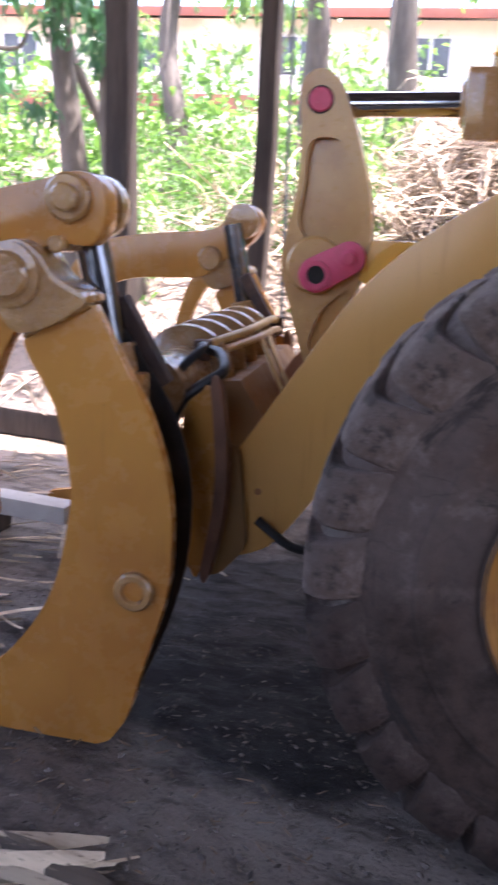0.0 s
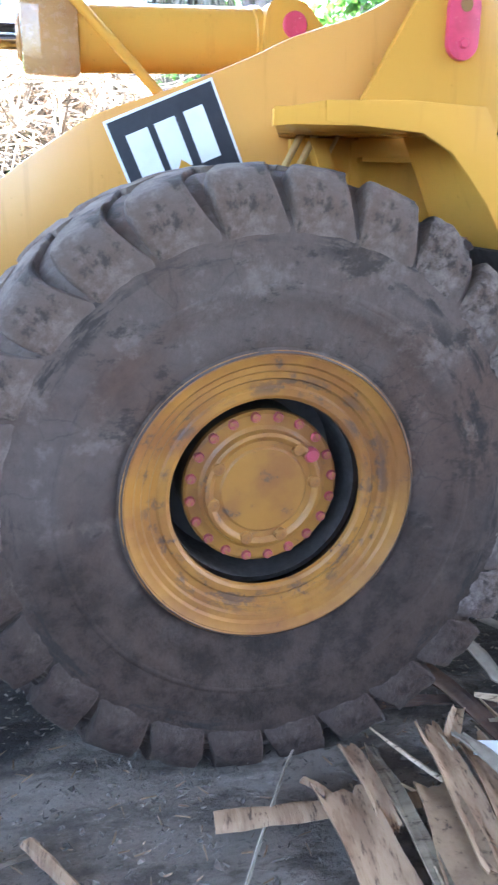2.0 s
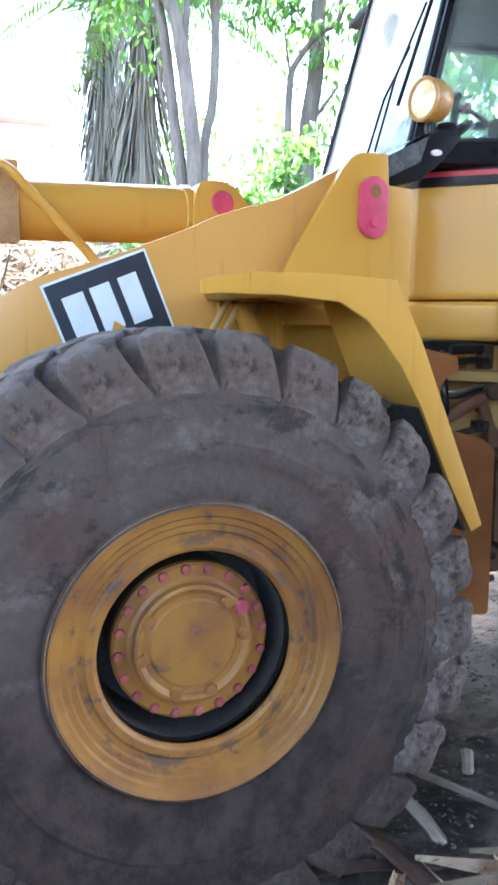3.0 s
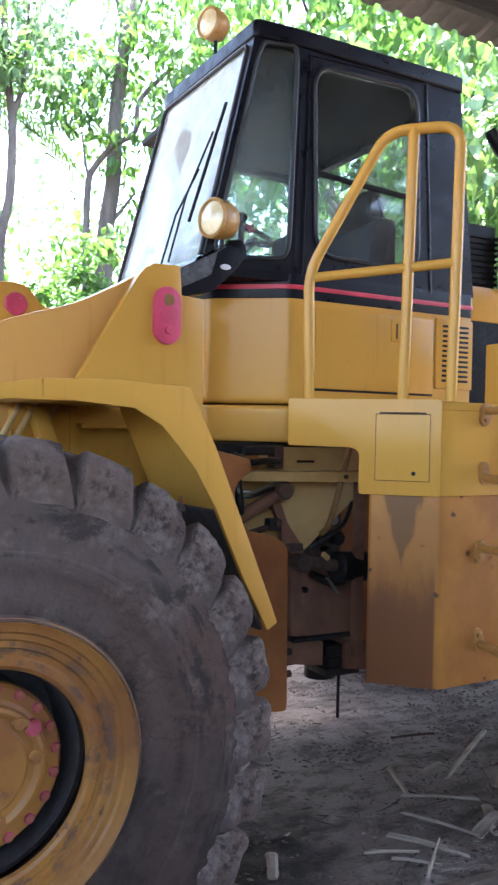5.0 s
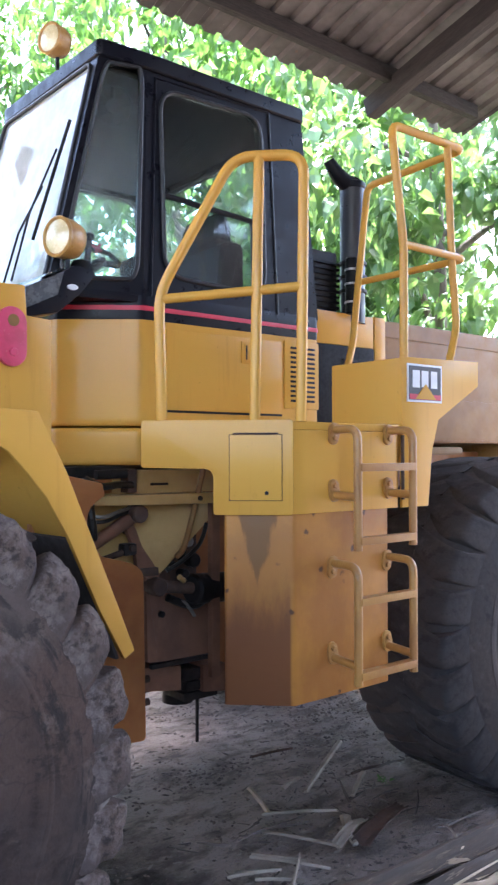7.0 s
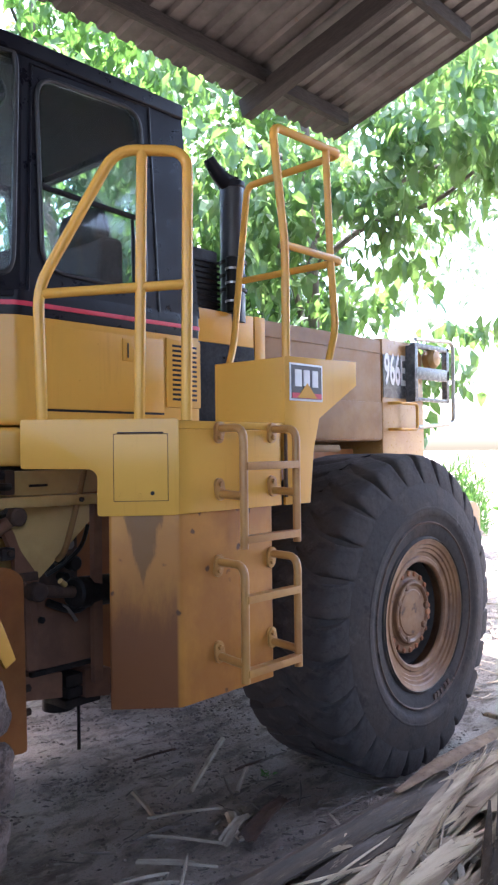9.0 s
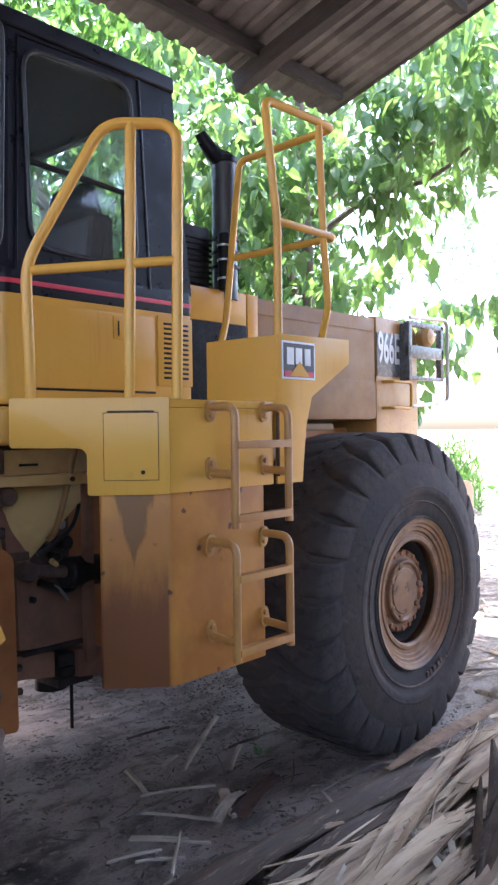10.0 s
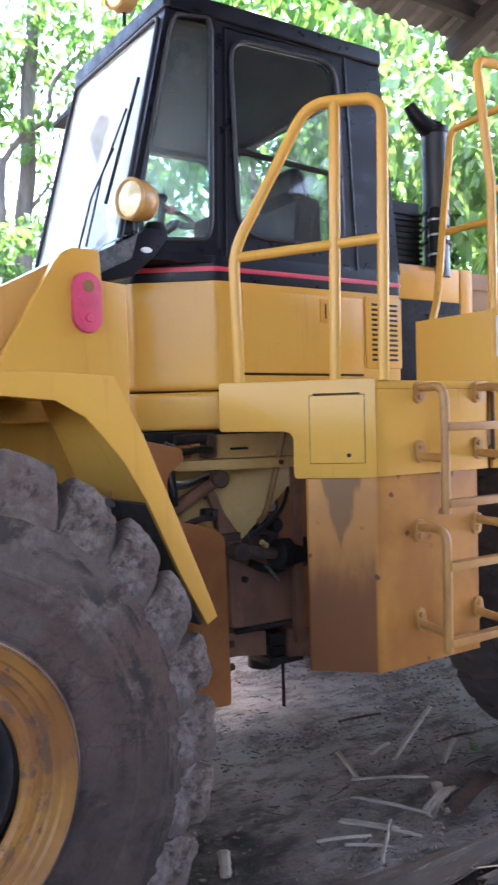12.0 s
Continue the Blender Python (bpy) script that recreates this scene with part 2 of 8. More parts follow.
def tyre_scuffs(m, lo, hi, dark, patch=0.44, rate=60.0, low=False):
    """Dark scratches that run round the sidewall."""
    n, l = m.node_tree.nodes, m.node_tree.links
    p = n["Principled BSDF"]
    was = p.inputs["Base Color"].links[0].from_socket
    co = n.new("ShaderNodeTexCoord").outputs["Object"]
    sep = n.new("ShaderNodeSeparateXYZ")
    l.new(co, sep.inputs[0])
    def calc(op, a, b=None):
        k = n.new("ShaderNodeMath")
        k.operation = op
        for i, v in enumerate((a, b)):
            if v is None:
                continue
            if isinstance(v, float):
                k.inputs[i].default_value = v
            else:
                l.new(v, k.inputs[i])
        return k.outputs[0]
    r = calc("SQRT", calc("ADD", calc("MULTIPLY", sep.outputs[0], sep.outputs[0]), calc("MULTIPLY", sep.outputs[2], sep.outputs[2])))
    a = calc("ARCTAN2", sep.outputs[2], sep.outputs[0])
    cmb = n.new("ShaderNodeCombineXYZ")
    l.new(calc("MULTIPLY", r, rate), cmb.inputs[0])
    l.new(calc("MULTIPLY", a, 4.0), cmb.inputs[1])
    l.new(sep.outputs[1], cmb.inputs[2])
    scratch = ramp(n, l, noise_tex(n, l, cmb.outputs[0], 1.0, 6, 0.7), 0.49, 0.60)
    band = calc("MULTIPLY", ramp(n, l, r, lo, lo + 0.03), ramp(n, l, r, hi, hi + 0.05, 1.0, 0.0))
    arc = ramp(n, l, noise_tex(n, l, co, 1.7, 3, 0.5), patch, patch + 0.16)
    fac = calc("MULTIPLY", calc("MULTIPLY", scratch, arc), calc("MULTIPLY", band, 0.85))
    if low:
        fac = calc("MULTIPLY", fac, ramp(n, l, sep.outputs[2], -0.05, 0.22, 1.0, 0.12))
    l.new(mix(n, l, fac, was, dark), p.inputs["Base Color"])


def mud_shade(m, colour, top, low):
    """Dried red-brown dirt and the shade of the lower sidewall, both put into the colour, with a ragged upper edge."""
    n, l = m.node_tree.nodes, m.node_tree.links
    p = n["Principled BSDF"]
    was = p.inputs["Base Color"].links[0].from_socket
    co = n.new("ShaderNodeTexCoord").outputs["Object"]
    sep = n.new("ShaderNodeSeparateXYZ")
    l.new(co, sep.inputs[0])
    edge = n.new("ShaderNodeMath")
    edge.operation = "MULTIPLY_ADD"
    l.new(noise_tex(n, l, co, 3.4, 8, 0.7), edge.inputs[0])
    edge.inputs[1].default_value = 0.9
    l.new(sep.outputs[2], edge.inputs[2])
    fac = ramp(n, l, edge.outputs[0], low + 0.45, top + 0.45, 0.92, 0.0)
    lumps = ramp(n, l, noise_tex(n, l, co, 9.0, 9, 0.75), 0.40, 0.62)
    low_tone = mix(n, l, lumps, tuple(v * 1.5 for v in colour), tuple(v * 0.5 for v in colour))
    l.new(mix(n, l, fac, was, low_tone), p.inputs["Base Color"])


mud_shade(RUBBER, (0.038, 0.0235, 0.0172), 0.20, -0.38)
tyre_scuffs(RUBBER, 0.595, 0.655, (0.026, 0.021, 0.018), 0.34, 34.0)
tyre_scuffs(RUBBER, 0.50, 0.58, (0.026, 0.021, 0.018), 0.46, 18.0)
tyre_scuffs(RUBBER, 0.67, 0.80, (0.24, 0.20, 0.17), 0.22, 9.0, True)
RIMPAINT = surface("scratched_rim_paint", (0.36, 0.158, 0.027), (0.25, 0.096, 0.023), (0.11, 0.062, 0.042), rough=0.5, coarse=4, fine=15, spots=0.585, bump=0.15, bump_scale=40)
tyre_scuffs(RIMPAINT, 0.255, 0.30, (0.105, 0.060, 0.042), 0.36, 26.0)
RIMRUST = surface("rusty_rim_paint", (0.225, 0.105, 0.040), (0.16, 0.070, 0.030), (0.09, 0.045, 0.028), rough=0.5, coarse=6, fine=16, spots=0.58, bump=0.15, bump_scale=40)
PINKBOLT = surface("worn_pink_bolt", (0.40, 0.055, 0.085), (0.32, 0.06, 0.065), (0.34, 0.14, 0.04), rough=0.5, coarse=10, fine=40, spots=0.52, bump=0.1)
for dull in (GREASE, DARKBROWN):
    dull.node_tree.nodes["Principled BSDF"].inputs["Specular IOR Level"].default_value = 0.15
ROPE = surface("faded_rope", (0.12, 0.15, 0.17), (0.08, 0.10, 0.12), rough=0.8, coarse=10, fine=80)
SEAL = surface("black_rubber", (0.006, 0.006, 0.007), (0.011, 0.011, 0.012), rough=0.6, coarse=9, fine=60, bump=0.1)
PIPE = surface("grey_heat_paint", (0.040, 0.041, 0.046), (0.030, 0.031, 0.035), (0.060, 0.056, 0.054), rough=0.42, coarse=3, fine=20, bump=0.04)
SEALGREY = surface("grey_window_rubber", (0.022, 0.023, 0.026), (0.014, 0.015, 0.018), rough=0.5, coarse=9, fine=60, bump=0.1)
CHROME = surface("chrome_rod", (0.50, 0.51, 0.55), (0.42, 0.43, 0.46), rough=0.14, metal=1.0, coarse=6, fine=50, bump=0.02, rough_var=0.06)
DARKCHROME = surface("oily_steel_rod", (0.20, 0.205, 0.23), (0.14, 0.145, 0.16), rough=0.2, metal=1.0, coarse=6, fine=50, bump=0.02, rough_var=0.08)
STEEL = surface("bare_steel", (0.42, 0.40, 0.37), (0.3, 0.28, 0.26), (0.2, 0.15, 0.12), rough=0.4, metal=0.8, coarse=12, fine=60, bump=0.1)
HOSE = surface("oily_hose", (0.005, 0.005, 0.005), (0.012, 0.011, 0.010), rough=0.4, coarse=20, fine=90, bump=0.1)
WHITE = surface("white_vinyl", (0.75, 0.75, 0.76), (0.68, 0.68, 0.69), rough=0.45, coarse=8, fine=60, bump=0.03)
DARKVINYL = surface("dark_grey_vinyl", (0.020, 0.022, 0.032), (0.028, 0.030, 0.040), rough=0.45, coarse=8, fine=60, bump=0.03)
REDVINYL = surface("red_vinyl", (0.55, 0.03, 0.06), (0.48, 0.03, 0.06), rough=0.45, coarse=8, fine=60, bump=0.03)
AMBER = surface("amber_lamp_body", (0.46, 0.26, 0.075), (0.38, 0.20, 0.055), (0.3, 0.14, 0.04), rough=0.4, coarse=12, fine=50, bump=0.1)
SEAL.node_tree.nodes["Principled BSDF"].inputs["Specular IOR Level"].default_value = 0.2
SEAT = surface("seat_vinyl", (0.006, 0.006, 0.007), (0.010, 0.010, 0.011), rough=0.7, coarse=8, fine=60, bump=0.05)
SEATPAD = surface("grey_seat_cloth", (0.020, 0.021, 0.023), (0.028, 0.029, 0.031), rough=0.8, coarse=8, fine=60, bump=0.1)
RECESS = surface("dusty_black_recess", (0.045, 0.037, 0.032), (0.062, 0.050, 0.043), (0.02, 0.017, 0.015), rough=0.75, coarse=5, fine=30, bump=0.2)
def packed_earth():
    """Trodden earth: grey-brown dust with crumbs and wood specks, and a black patch that paints in the shade under the
    machine.
    """
    m, n, l, p = shader("packed_earth")
    co = n.new("ShaderNodeTexCoord").outputs["Object"]
    col = mix(n, l, ramp(n, l, noise_tex(n, l, co, 0.8, 4, 0.6), 0.36, 0.64), (0.25, 0.194, 0.153), (0.355, 0.296, 0.244))
    trod = noise_tex(n, l, co, 6.5, 8, 0.66, (0.7, 1.4, 1.0))
    col = mix(n, l, ramp(n, l, trod, 0.46, 0.64, 0.0, 0.72), col, (0.085, 0.067, 0.054))
    crumbs = noise_tex(n, l, co, 60, 8, 0.72)
    col = mix(n, l, ramp(n, l, crumbs, 0.52, 0.66, 0.0, 0.55), col, (0.060, 0.049, 0.041))
    col = mix(n, l, ramp(n, l, noise_tex(n, l, co, 3.0, 6, 0.7), 0.52, 0.70, 0.0, 0.5), col, (0.27, 0.235, 0.20))
    # shade under the machine, painted as a black patch with a ragged edge
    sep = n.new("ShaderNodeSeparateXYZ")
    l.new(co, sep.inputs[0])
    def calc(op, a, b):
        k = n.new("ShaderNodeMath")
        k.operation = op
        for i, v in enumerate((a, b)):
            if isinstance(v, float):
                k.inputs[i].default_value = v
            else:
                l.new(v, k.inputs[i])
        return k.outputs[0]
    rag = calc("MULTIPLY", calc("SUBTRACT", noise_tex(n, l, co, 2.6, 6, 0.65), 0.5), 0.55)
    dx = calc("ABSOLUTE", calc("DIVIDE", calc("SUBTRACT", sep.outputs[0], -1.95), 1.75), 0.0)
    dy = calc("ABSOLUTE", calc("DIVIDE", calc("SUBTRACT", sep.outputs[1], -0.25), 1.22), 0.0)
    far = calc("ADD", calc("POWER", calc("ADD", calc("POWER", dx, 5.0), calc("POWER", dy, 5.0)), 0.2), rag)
    under_shade = ramp(n, l, far, 0.86, 1.10, 1.0, 0.0)
    under_shade = calc("MULTIPLY", under_shade, ramp(n, l, calc("ADD", sep.outputs[1], rag), -0.85, -0.45, 0.95, 0.78))
    col = mix(n, l, under_shade, col, (0.016, 0.0135, 0.0125))
    col = mix(n, l, ramp(n, l, noise_tex(n, l, co, 95, 3, 0.6, (0.45, 1.0, 1.0)), 0.67, 0.71, 0.0, 0.7), col, (0.33, 0.27, 0.20))
    l.new(col, p.inputs["Base Color"])
    l.new(ramp(n, l, trod, 0.38, 0.62, 0.55, 0.88), p.inputs["Roughness"])
    p.inputs["Specular IOR Level"].default_value = 0.22
    b1 = n.new("ShaderNodeBump")
    b1.inputs["Strength"].default_value, b1.inputs["Distance"].default_value = 1.0, 0.075
    l.new(trod, b1.inputs["Height"])
    b2 = n.new("ShaderNodeBump")
    b2.inputs["Strength"].default_value, b2.inputs["Distance"].default_value = 0.9, 0.022
    l.new(crumbs, b2.inputs["Height"])
    l.new(b1.outputs[0], b2.inputs["Normal"])
    l.new(b2.outputs[0], p.inputs["Normal"])
    return m


SEAT.node_tree.nodes["Principled BSDF"].inputs["Specular IOR Level"].default_value = 0.2
RUST.node_tree.nodes["Principled BSDF"].inputs["Specular IOR Level"].default_value = 0.2
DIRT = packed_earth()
SLAT = surface("grey_palm_slat", (0.37, 0.31, 0.235), (0.24, 0.195, 0.145), (0.14, 0.11, 0.08), rough=0.8, coarse=5, fine=30, bump=0.3, bump_scale=40)
SHEATH = surface("brown_palm_sheath", (0.26, 0.165, 0.092), (0.17, 0.10, 0.056), (0.09, 0.055, 0.034), rough=0.8, coarse=6, fine=34, spots=0.56, bump=0.5, bump_scale=50)
SHEATHTAN = surface("tan_palm_sheath", (0.40, 0.255, 0.150), (0.24, 0.138, 0.076), (0.11, 0.064, 0.038), rough=0.75, coarse=4, fine=16, spots=0.55, bump=0.5, bump_scale=30, stretch=(5, 1, 1))
CRUMB = surface("earth_crumb", (0.11, 0.086, 0.069), (0.155, 0.124, 0.099), rough=0.9, coarse=6, fine=40, bump=0.2, island=0.5)
# grey for dark parts, with glare haze and sky sheen put into it
HAZE_SHEEN = surface("haze_and_sheen_grey", (0.11, 0.115, 0.12), (0.075, 0.078, 0.085), (0.16, 0.165, 0.17), rough=0.25, coarse=9, fine=30, bump=0.02)
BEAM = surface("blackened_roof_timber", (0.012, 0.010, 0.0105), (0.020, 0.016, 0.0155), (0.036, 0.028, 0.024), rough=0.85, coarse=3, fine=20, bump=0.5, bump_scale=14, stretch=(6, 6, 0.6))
WOODP = surface("weathered_post_wood", (0.048, 0.037, 0.032), (0.078, 0.060, 0.050), (0.05, 0.035, 0.028), rough=0.85, coarse=3, fine=20, bump=0.5, bump_scale=14, stretch=(6, 6, 0.6))
PLANK = surface("pale_sawn_wood", (0.62, 0.56, 0.48), (0.52, 0.46, 0.38), (0.2, 0.15, 0.11), rough=0.8, coarse=3, fine=26, bump=0.3, bump_scale=18)
STEM = surface("brown_palm_stem", (0.105, 0.074, 0.048), (0.058, 0.040, 0.027), (0.21, 0.155, 0.10), rough=0.8, coarse=4, fine=14, spots=0.57, bump=0.7, bump_scale=24, stretch=(0.5, 4, 4))
STRAW = surface("dry_palm_straw", (0.50, 0.385, 0.255), (0.28, 0.195, 0.12), (0.10, 0.065, 0.042), rough=0.75, coarse=4, fine=24, spots=0.56, bump=0.5, bump_scale=40, island=0.55, stretch=(0.5, 3.5, 3.5))
OLDSHEET = surface("weathered_palm_sheet", (0.52, 0.39, 0.245), (0.22, 0.148, 0.09), (0.055, 0.038, 0.026), rough=0.8, coarse=3, fine=11, spots=0.58, bump=0.7, bump_scale=24, stretch=(0.35, 4, 4))
TWIG = surface("dry_brush", (0.40, 0.33, 0.25), (0.24, 0.185, 0.135), rough=0.85, coarse=2, fine=10, bump=0.0, island=0.65)
BARK = surface("tree_bark", (0.085, 0.072, 0.062), (0.13, 0.112, 0.096), (0.045, 0.037, 0.032), rough=0.9, coarse=3, fine=14, bump=0.8, bump_scale=18, dist=0.02, stretch=(3, 3, 0.7))
ROOFING = surface("old_metal_sheet", (0.080, 0.074, 0.072), (0.040, 0.036, 0.036), (0.10, 0.06, 0.042), rough=0.55, metal=0.35, coarse=1.4, fine=7, spots=0.63, bump=0.1, bump_scale=12)
WALLP = surface("cream_house_wall", (0.80, 0.74, 0.64), (0.74, 0.67, 0.56), rough=0.85, coarse=0.6, fine=5, bump=0.1)
HAZEPANE = surface("pale_window_pane", (0.10, 0.11, 0.125), (0.07, 0.08, 0.09), rough=0.2, coarse=2, fine=8, bump=0.0)
ROOFRED = surface("red_roof_sheet", (0.35, 0.12, 0.08), (0.28, 0.1, 0.07), rough=0.7, coarse=1, fine=6, bump=0.1)
PALEROOF = surface("pale_roof_sheet", (0.50, 0.48, 0.46), (0.42, 0.40, 0.38), rough=0.6, coarse=1, fine=6, bump=0.1)
LEAF = foliage("bright_leaf", (0.045, 0.12, 0.026), (0.095, 0.19, 0.05), (0.145, 0.30, 0.055), rough=0.4)
LEAF_B = foliage("tree_leaf", (0.085, 0.165, 0.075), (0.14, 0.245, 0.115), (0.20, 0.35, 0.08), rough=0.3)
# far leaves: haze and glare are put into these two paler colours
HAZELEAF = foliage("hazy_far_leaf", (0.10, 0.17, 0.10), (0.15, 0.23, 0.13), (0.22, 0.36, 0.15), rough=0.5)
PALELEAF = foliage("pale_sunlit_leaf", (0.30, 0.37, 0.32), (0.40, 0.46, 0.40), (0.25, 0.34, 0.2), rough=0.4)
# darker leaf copy for backing foliage, its shade put into the colour
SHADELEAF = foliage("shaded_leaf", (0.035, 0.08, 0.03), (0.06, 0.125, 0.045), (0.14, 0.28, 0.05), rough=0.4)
DARKLEAF = foliage("dark_leaf", (0.035, 0.09, 0.05), (0.06, 0.14, 0.07), (0.08, 0.22, 0.09), rough=0.3)
PALM = foliage("palm_leaf", (0.05, 0.11, 0.03), (0.09, 0.16, 0.04), (0.2, 0.34, 0.06))
DRYLEAF = foliage("dry_palm_skirt", (0.20, 0.18, 0.15), (0.30, 0.28, 0.23), (0.22, 0.20, 0.14), rough=0.7)


def glass_material(name, tint, film, dusty):
    """Clear glass with an uneven film of dust."""
    m, n, l, p = shader(name)
    p.inputs["Base Color"].default_value = (*tint, 1)
    p.inputs["Transmission Weight"].default_value = 1.0
    p.inputs["IOR"].default_value = 1.45
    p.inputs["Roughness"].default_value = 0.0
    co = n.new("ShaderNodeTexCoord").outputs["Object"]
    t = n.new("ShaderNodeBsdfTranslucent")
    t.inputs[0].default_value = (0.88, 0.87, 0.80, 1)
    d = n.new("ShaderNodeBsdfDiffuse")
    d.inputs[0].default_value = (0.70, 0.70, 0.67, 1)
    a = n.new("ShaderNodeMixShader")
    a.inputs[0].default_value = 0.5
    l.new(t.outputs[0], a.inputs[1])
    l.new(d.outputs[0], a.inputs[2])
    ms = n.new("ShaderNodeMixShader")
    l.new(ramp(n, l, noise_tex(n, l, co, 3.2, 6, 0.65), 0.35, 0.72, film, dusty), ms.inputs[0])
    l.new(p.outputs[0], ms.inputs[1])
    l.new(a.outputs[0], ms.inputs[2])
    l.new(ms.outputs[0], n["Material Output"].inputs[0])
    return m


GLASS = glass_material("dusty_cab_glass", (0.78, 0.92, 0.93), 0.05, 0.17)
# dust film made heavier, so its white also stands in for reflected sky
SCREEN = glass_material("dusty_sheen_windscreen_glass", (0.92, 0.95, 0.93), 0.40, 0.74)
SCREEN.node_tree.nodes["Principled BSDF"].inputs["IOR"].default_value = 1.8
DARKGLASS = glass_material("tinted_glass", (0.72, 0.76, 0.77), 0.008, 0.04)
DARKGLASS.node_tree.nodes["Principled BSDF"].inputs["IOR"].default_value = 1.3
LENS = surface("lamp_glass", (0.72, 0.62, 0.38), (0.6, 0.5, 0.28), (0.8, 0.75, 0.6), rough=0.18, coarse=18, fine=60, bump=0.15, bump_scale=120, coat=0.5)
EDGE = surface("scuffed_rim_edge", (0.11, 0.075, 0.048), (0.17, 0.115, 0.062), (0.05, 0.038, 0.03), rough=0.6, coarse=9, fine=40, bump=0.2)
CHIP = surface("grey_chips", (0.16, 0.132, 0.105), (0.085, 0.068, 0.054), (0.25, 0.21, 0.165), rough=0.85, coarse=3, fine=20, bump=0.1, island=0.5)

# ---- mesh tools ----
FRONT = pose(0, 0, 0, 0, 0, 6.45)   # the front half stands turned about the centre hinge


def part(name, bm, material, parent=None, label="", m=None, sharp=35.0):
    """One mesh object from a bmesh, under a thing or a part."""
    me = bpy.data.meshes.new(name)
    bmesh.ops.recalc_face_normals(bm, faces=bm.faces)
    bm.to_mesh(me)
    bm.free()
    return mesh_part(name, me, material, parent, label, m, sharp)


def mesh_part(name, me, material, parent=None, label="", m=None, sharp=35.0):
    if material and not me.materials:
        me.materials.append(material)
    if sharp:
        me.polygons.foreach_set("use_smooth", [True] * len(me.polygons))
        me.set_sharp_from_angle(angle=radians(sharp))
    ob = new(name, me)
    if m is not None:
        ob.matrix_basis = m
    if parent:
        ob.parent = parent
        ob.matrix_basis = chain(parent).inverted() @ (m if m is not None else Matrix.Identity(4))
    if label:
        ob["label"] = label
    return ob


def put(ob, m):
    """Set a part at the world pose m."""
    ob.matrix_basis = chain(ob.parent).inverted() @ m if ob.parent else m
    return ob


def chain(ob):
    m = ob.matrix_basis.copy()
    up = ob.parent
    while up:
        m = up.matrix_basis @ m
        up = up.parent
    return m


def thing(name, label, category, group="", kind="", at=None):
    ob = new(name)
    ob.empty_display_size = 0.1
    if at is not None:
        ob.matrix_basis = at
    return tagged(ob, label, category, group, kind)


def bevel(bm, width, segs=2, angle=30):
    es = [e for e in bm.edges if len(e.link_faces) == 2 and e.calc_face_angle(0) > radians(angle)]
    if es and width > 0:
        bmesh.ops.bevel(bm, geom=es, offset=width, segments=segs, affect="EDGES", profile=0.7)
    return bm


def box(x0, x1, y0, y1, z0, z1, r=0.008, bm=None):
    own = bmesh.new()
    bmesh.ops.create_cube(own, size=1.0, matrix=Matrix.LocRotScale(((x0 + x1) / 2, (y0 + y1) / 2, (z0 + z1) / 2), None, (abs(x1 - x0), abs(y1 - y0), abs(z1 - z0))))
    bevel(own, r)
    return join(bm, own) if bm else own


def join(bm, own):
    me = bpy.data.meshes.new("scratch")
    own.to_mesh(me)
    own.free()
    bm.from_mesh(me)
    bpy.data.meshes.remove(me)
    return bm


def slab(outline, y0, y1, r=0.006, axis="y", segs=2):
    """A plate: an outline in x, z drawn out from y0 to y1 (or in x, y from z0 to z1, or y, z along x)."""
    bm = bmesh.new()
    def at(a, b, d):
        return {"y": (a, d, b), "z": (a, b, d), "x": (d, a, b)}[axis]
    v0 = [bm.verts.new(at(a, b, y0)) for a, b in outline]
    v1 = [bm.verts.new(at(a, b, y1)) for a, b in outline]
    bm.faces.new(v0)
    bm.faces.new(v1)
    n = len(outline)
    for i in range(n):
        bm.faces.new((v0[i], v0[(i + 1) % n], v1[(i + 1) % n], v1[i]))
    bmesh.ops.recalc_face_normals(bm, faces=bm.faces)
    return bevel(bm, r, segs, 25)


def smooth_line(pts, k=6, closed=False):
    """Catmull-Rom through 2D or 3D points."""
    out, n = [], len(pts)
    P = [Vector(p) for p in pts]
    for i in range(n if closed else n - 1):
        a, b, c, d = (P[(i - 1) % n], P[i], P[(i + 1) % n], P[(i + 2) % n]) if closed else (P[max(i - 1, 0)], P[i], P[i + 1], P[min(i + 2, n - 1)])
        for j in range(k):
            t = j / k
            out.append(0.5 * (2 * b + (c - a) * t + (2 * a - 5 * b + 4 * c - d) * t * t + (3 * b - a - 3 * c + d) * t ** 3))
    if not closed:
        out.append(P[-1])
    return [tuple(p) for p in out]


def rounded(pts, r, k=5, closed=False):
    """A line with its corners rounded by radius r."""
    P, n, out = [Vector(p) for p in pts], len(pts), []
    for i in range(n):
        if not closed and i in (0, n - 1):
            out.append(P[i])
            continue
        a, b, c = P[(i - 1) % n], P[i], P[(i + 1) % n]
        d = min(r, (a - b).length * 0.48, (c - b).length * 0.48)
        p, q = b + (a - b).normalized() * d, b + (c - b).normalized() * d
        for j in range(k + 1):
            t = j / k
            out.append(p * (1 - t) ** 2 + b * 2 * t * (1 - t) + q * t * t)
    return [tuple(p) for p in out]


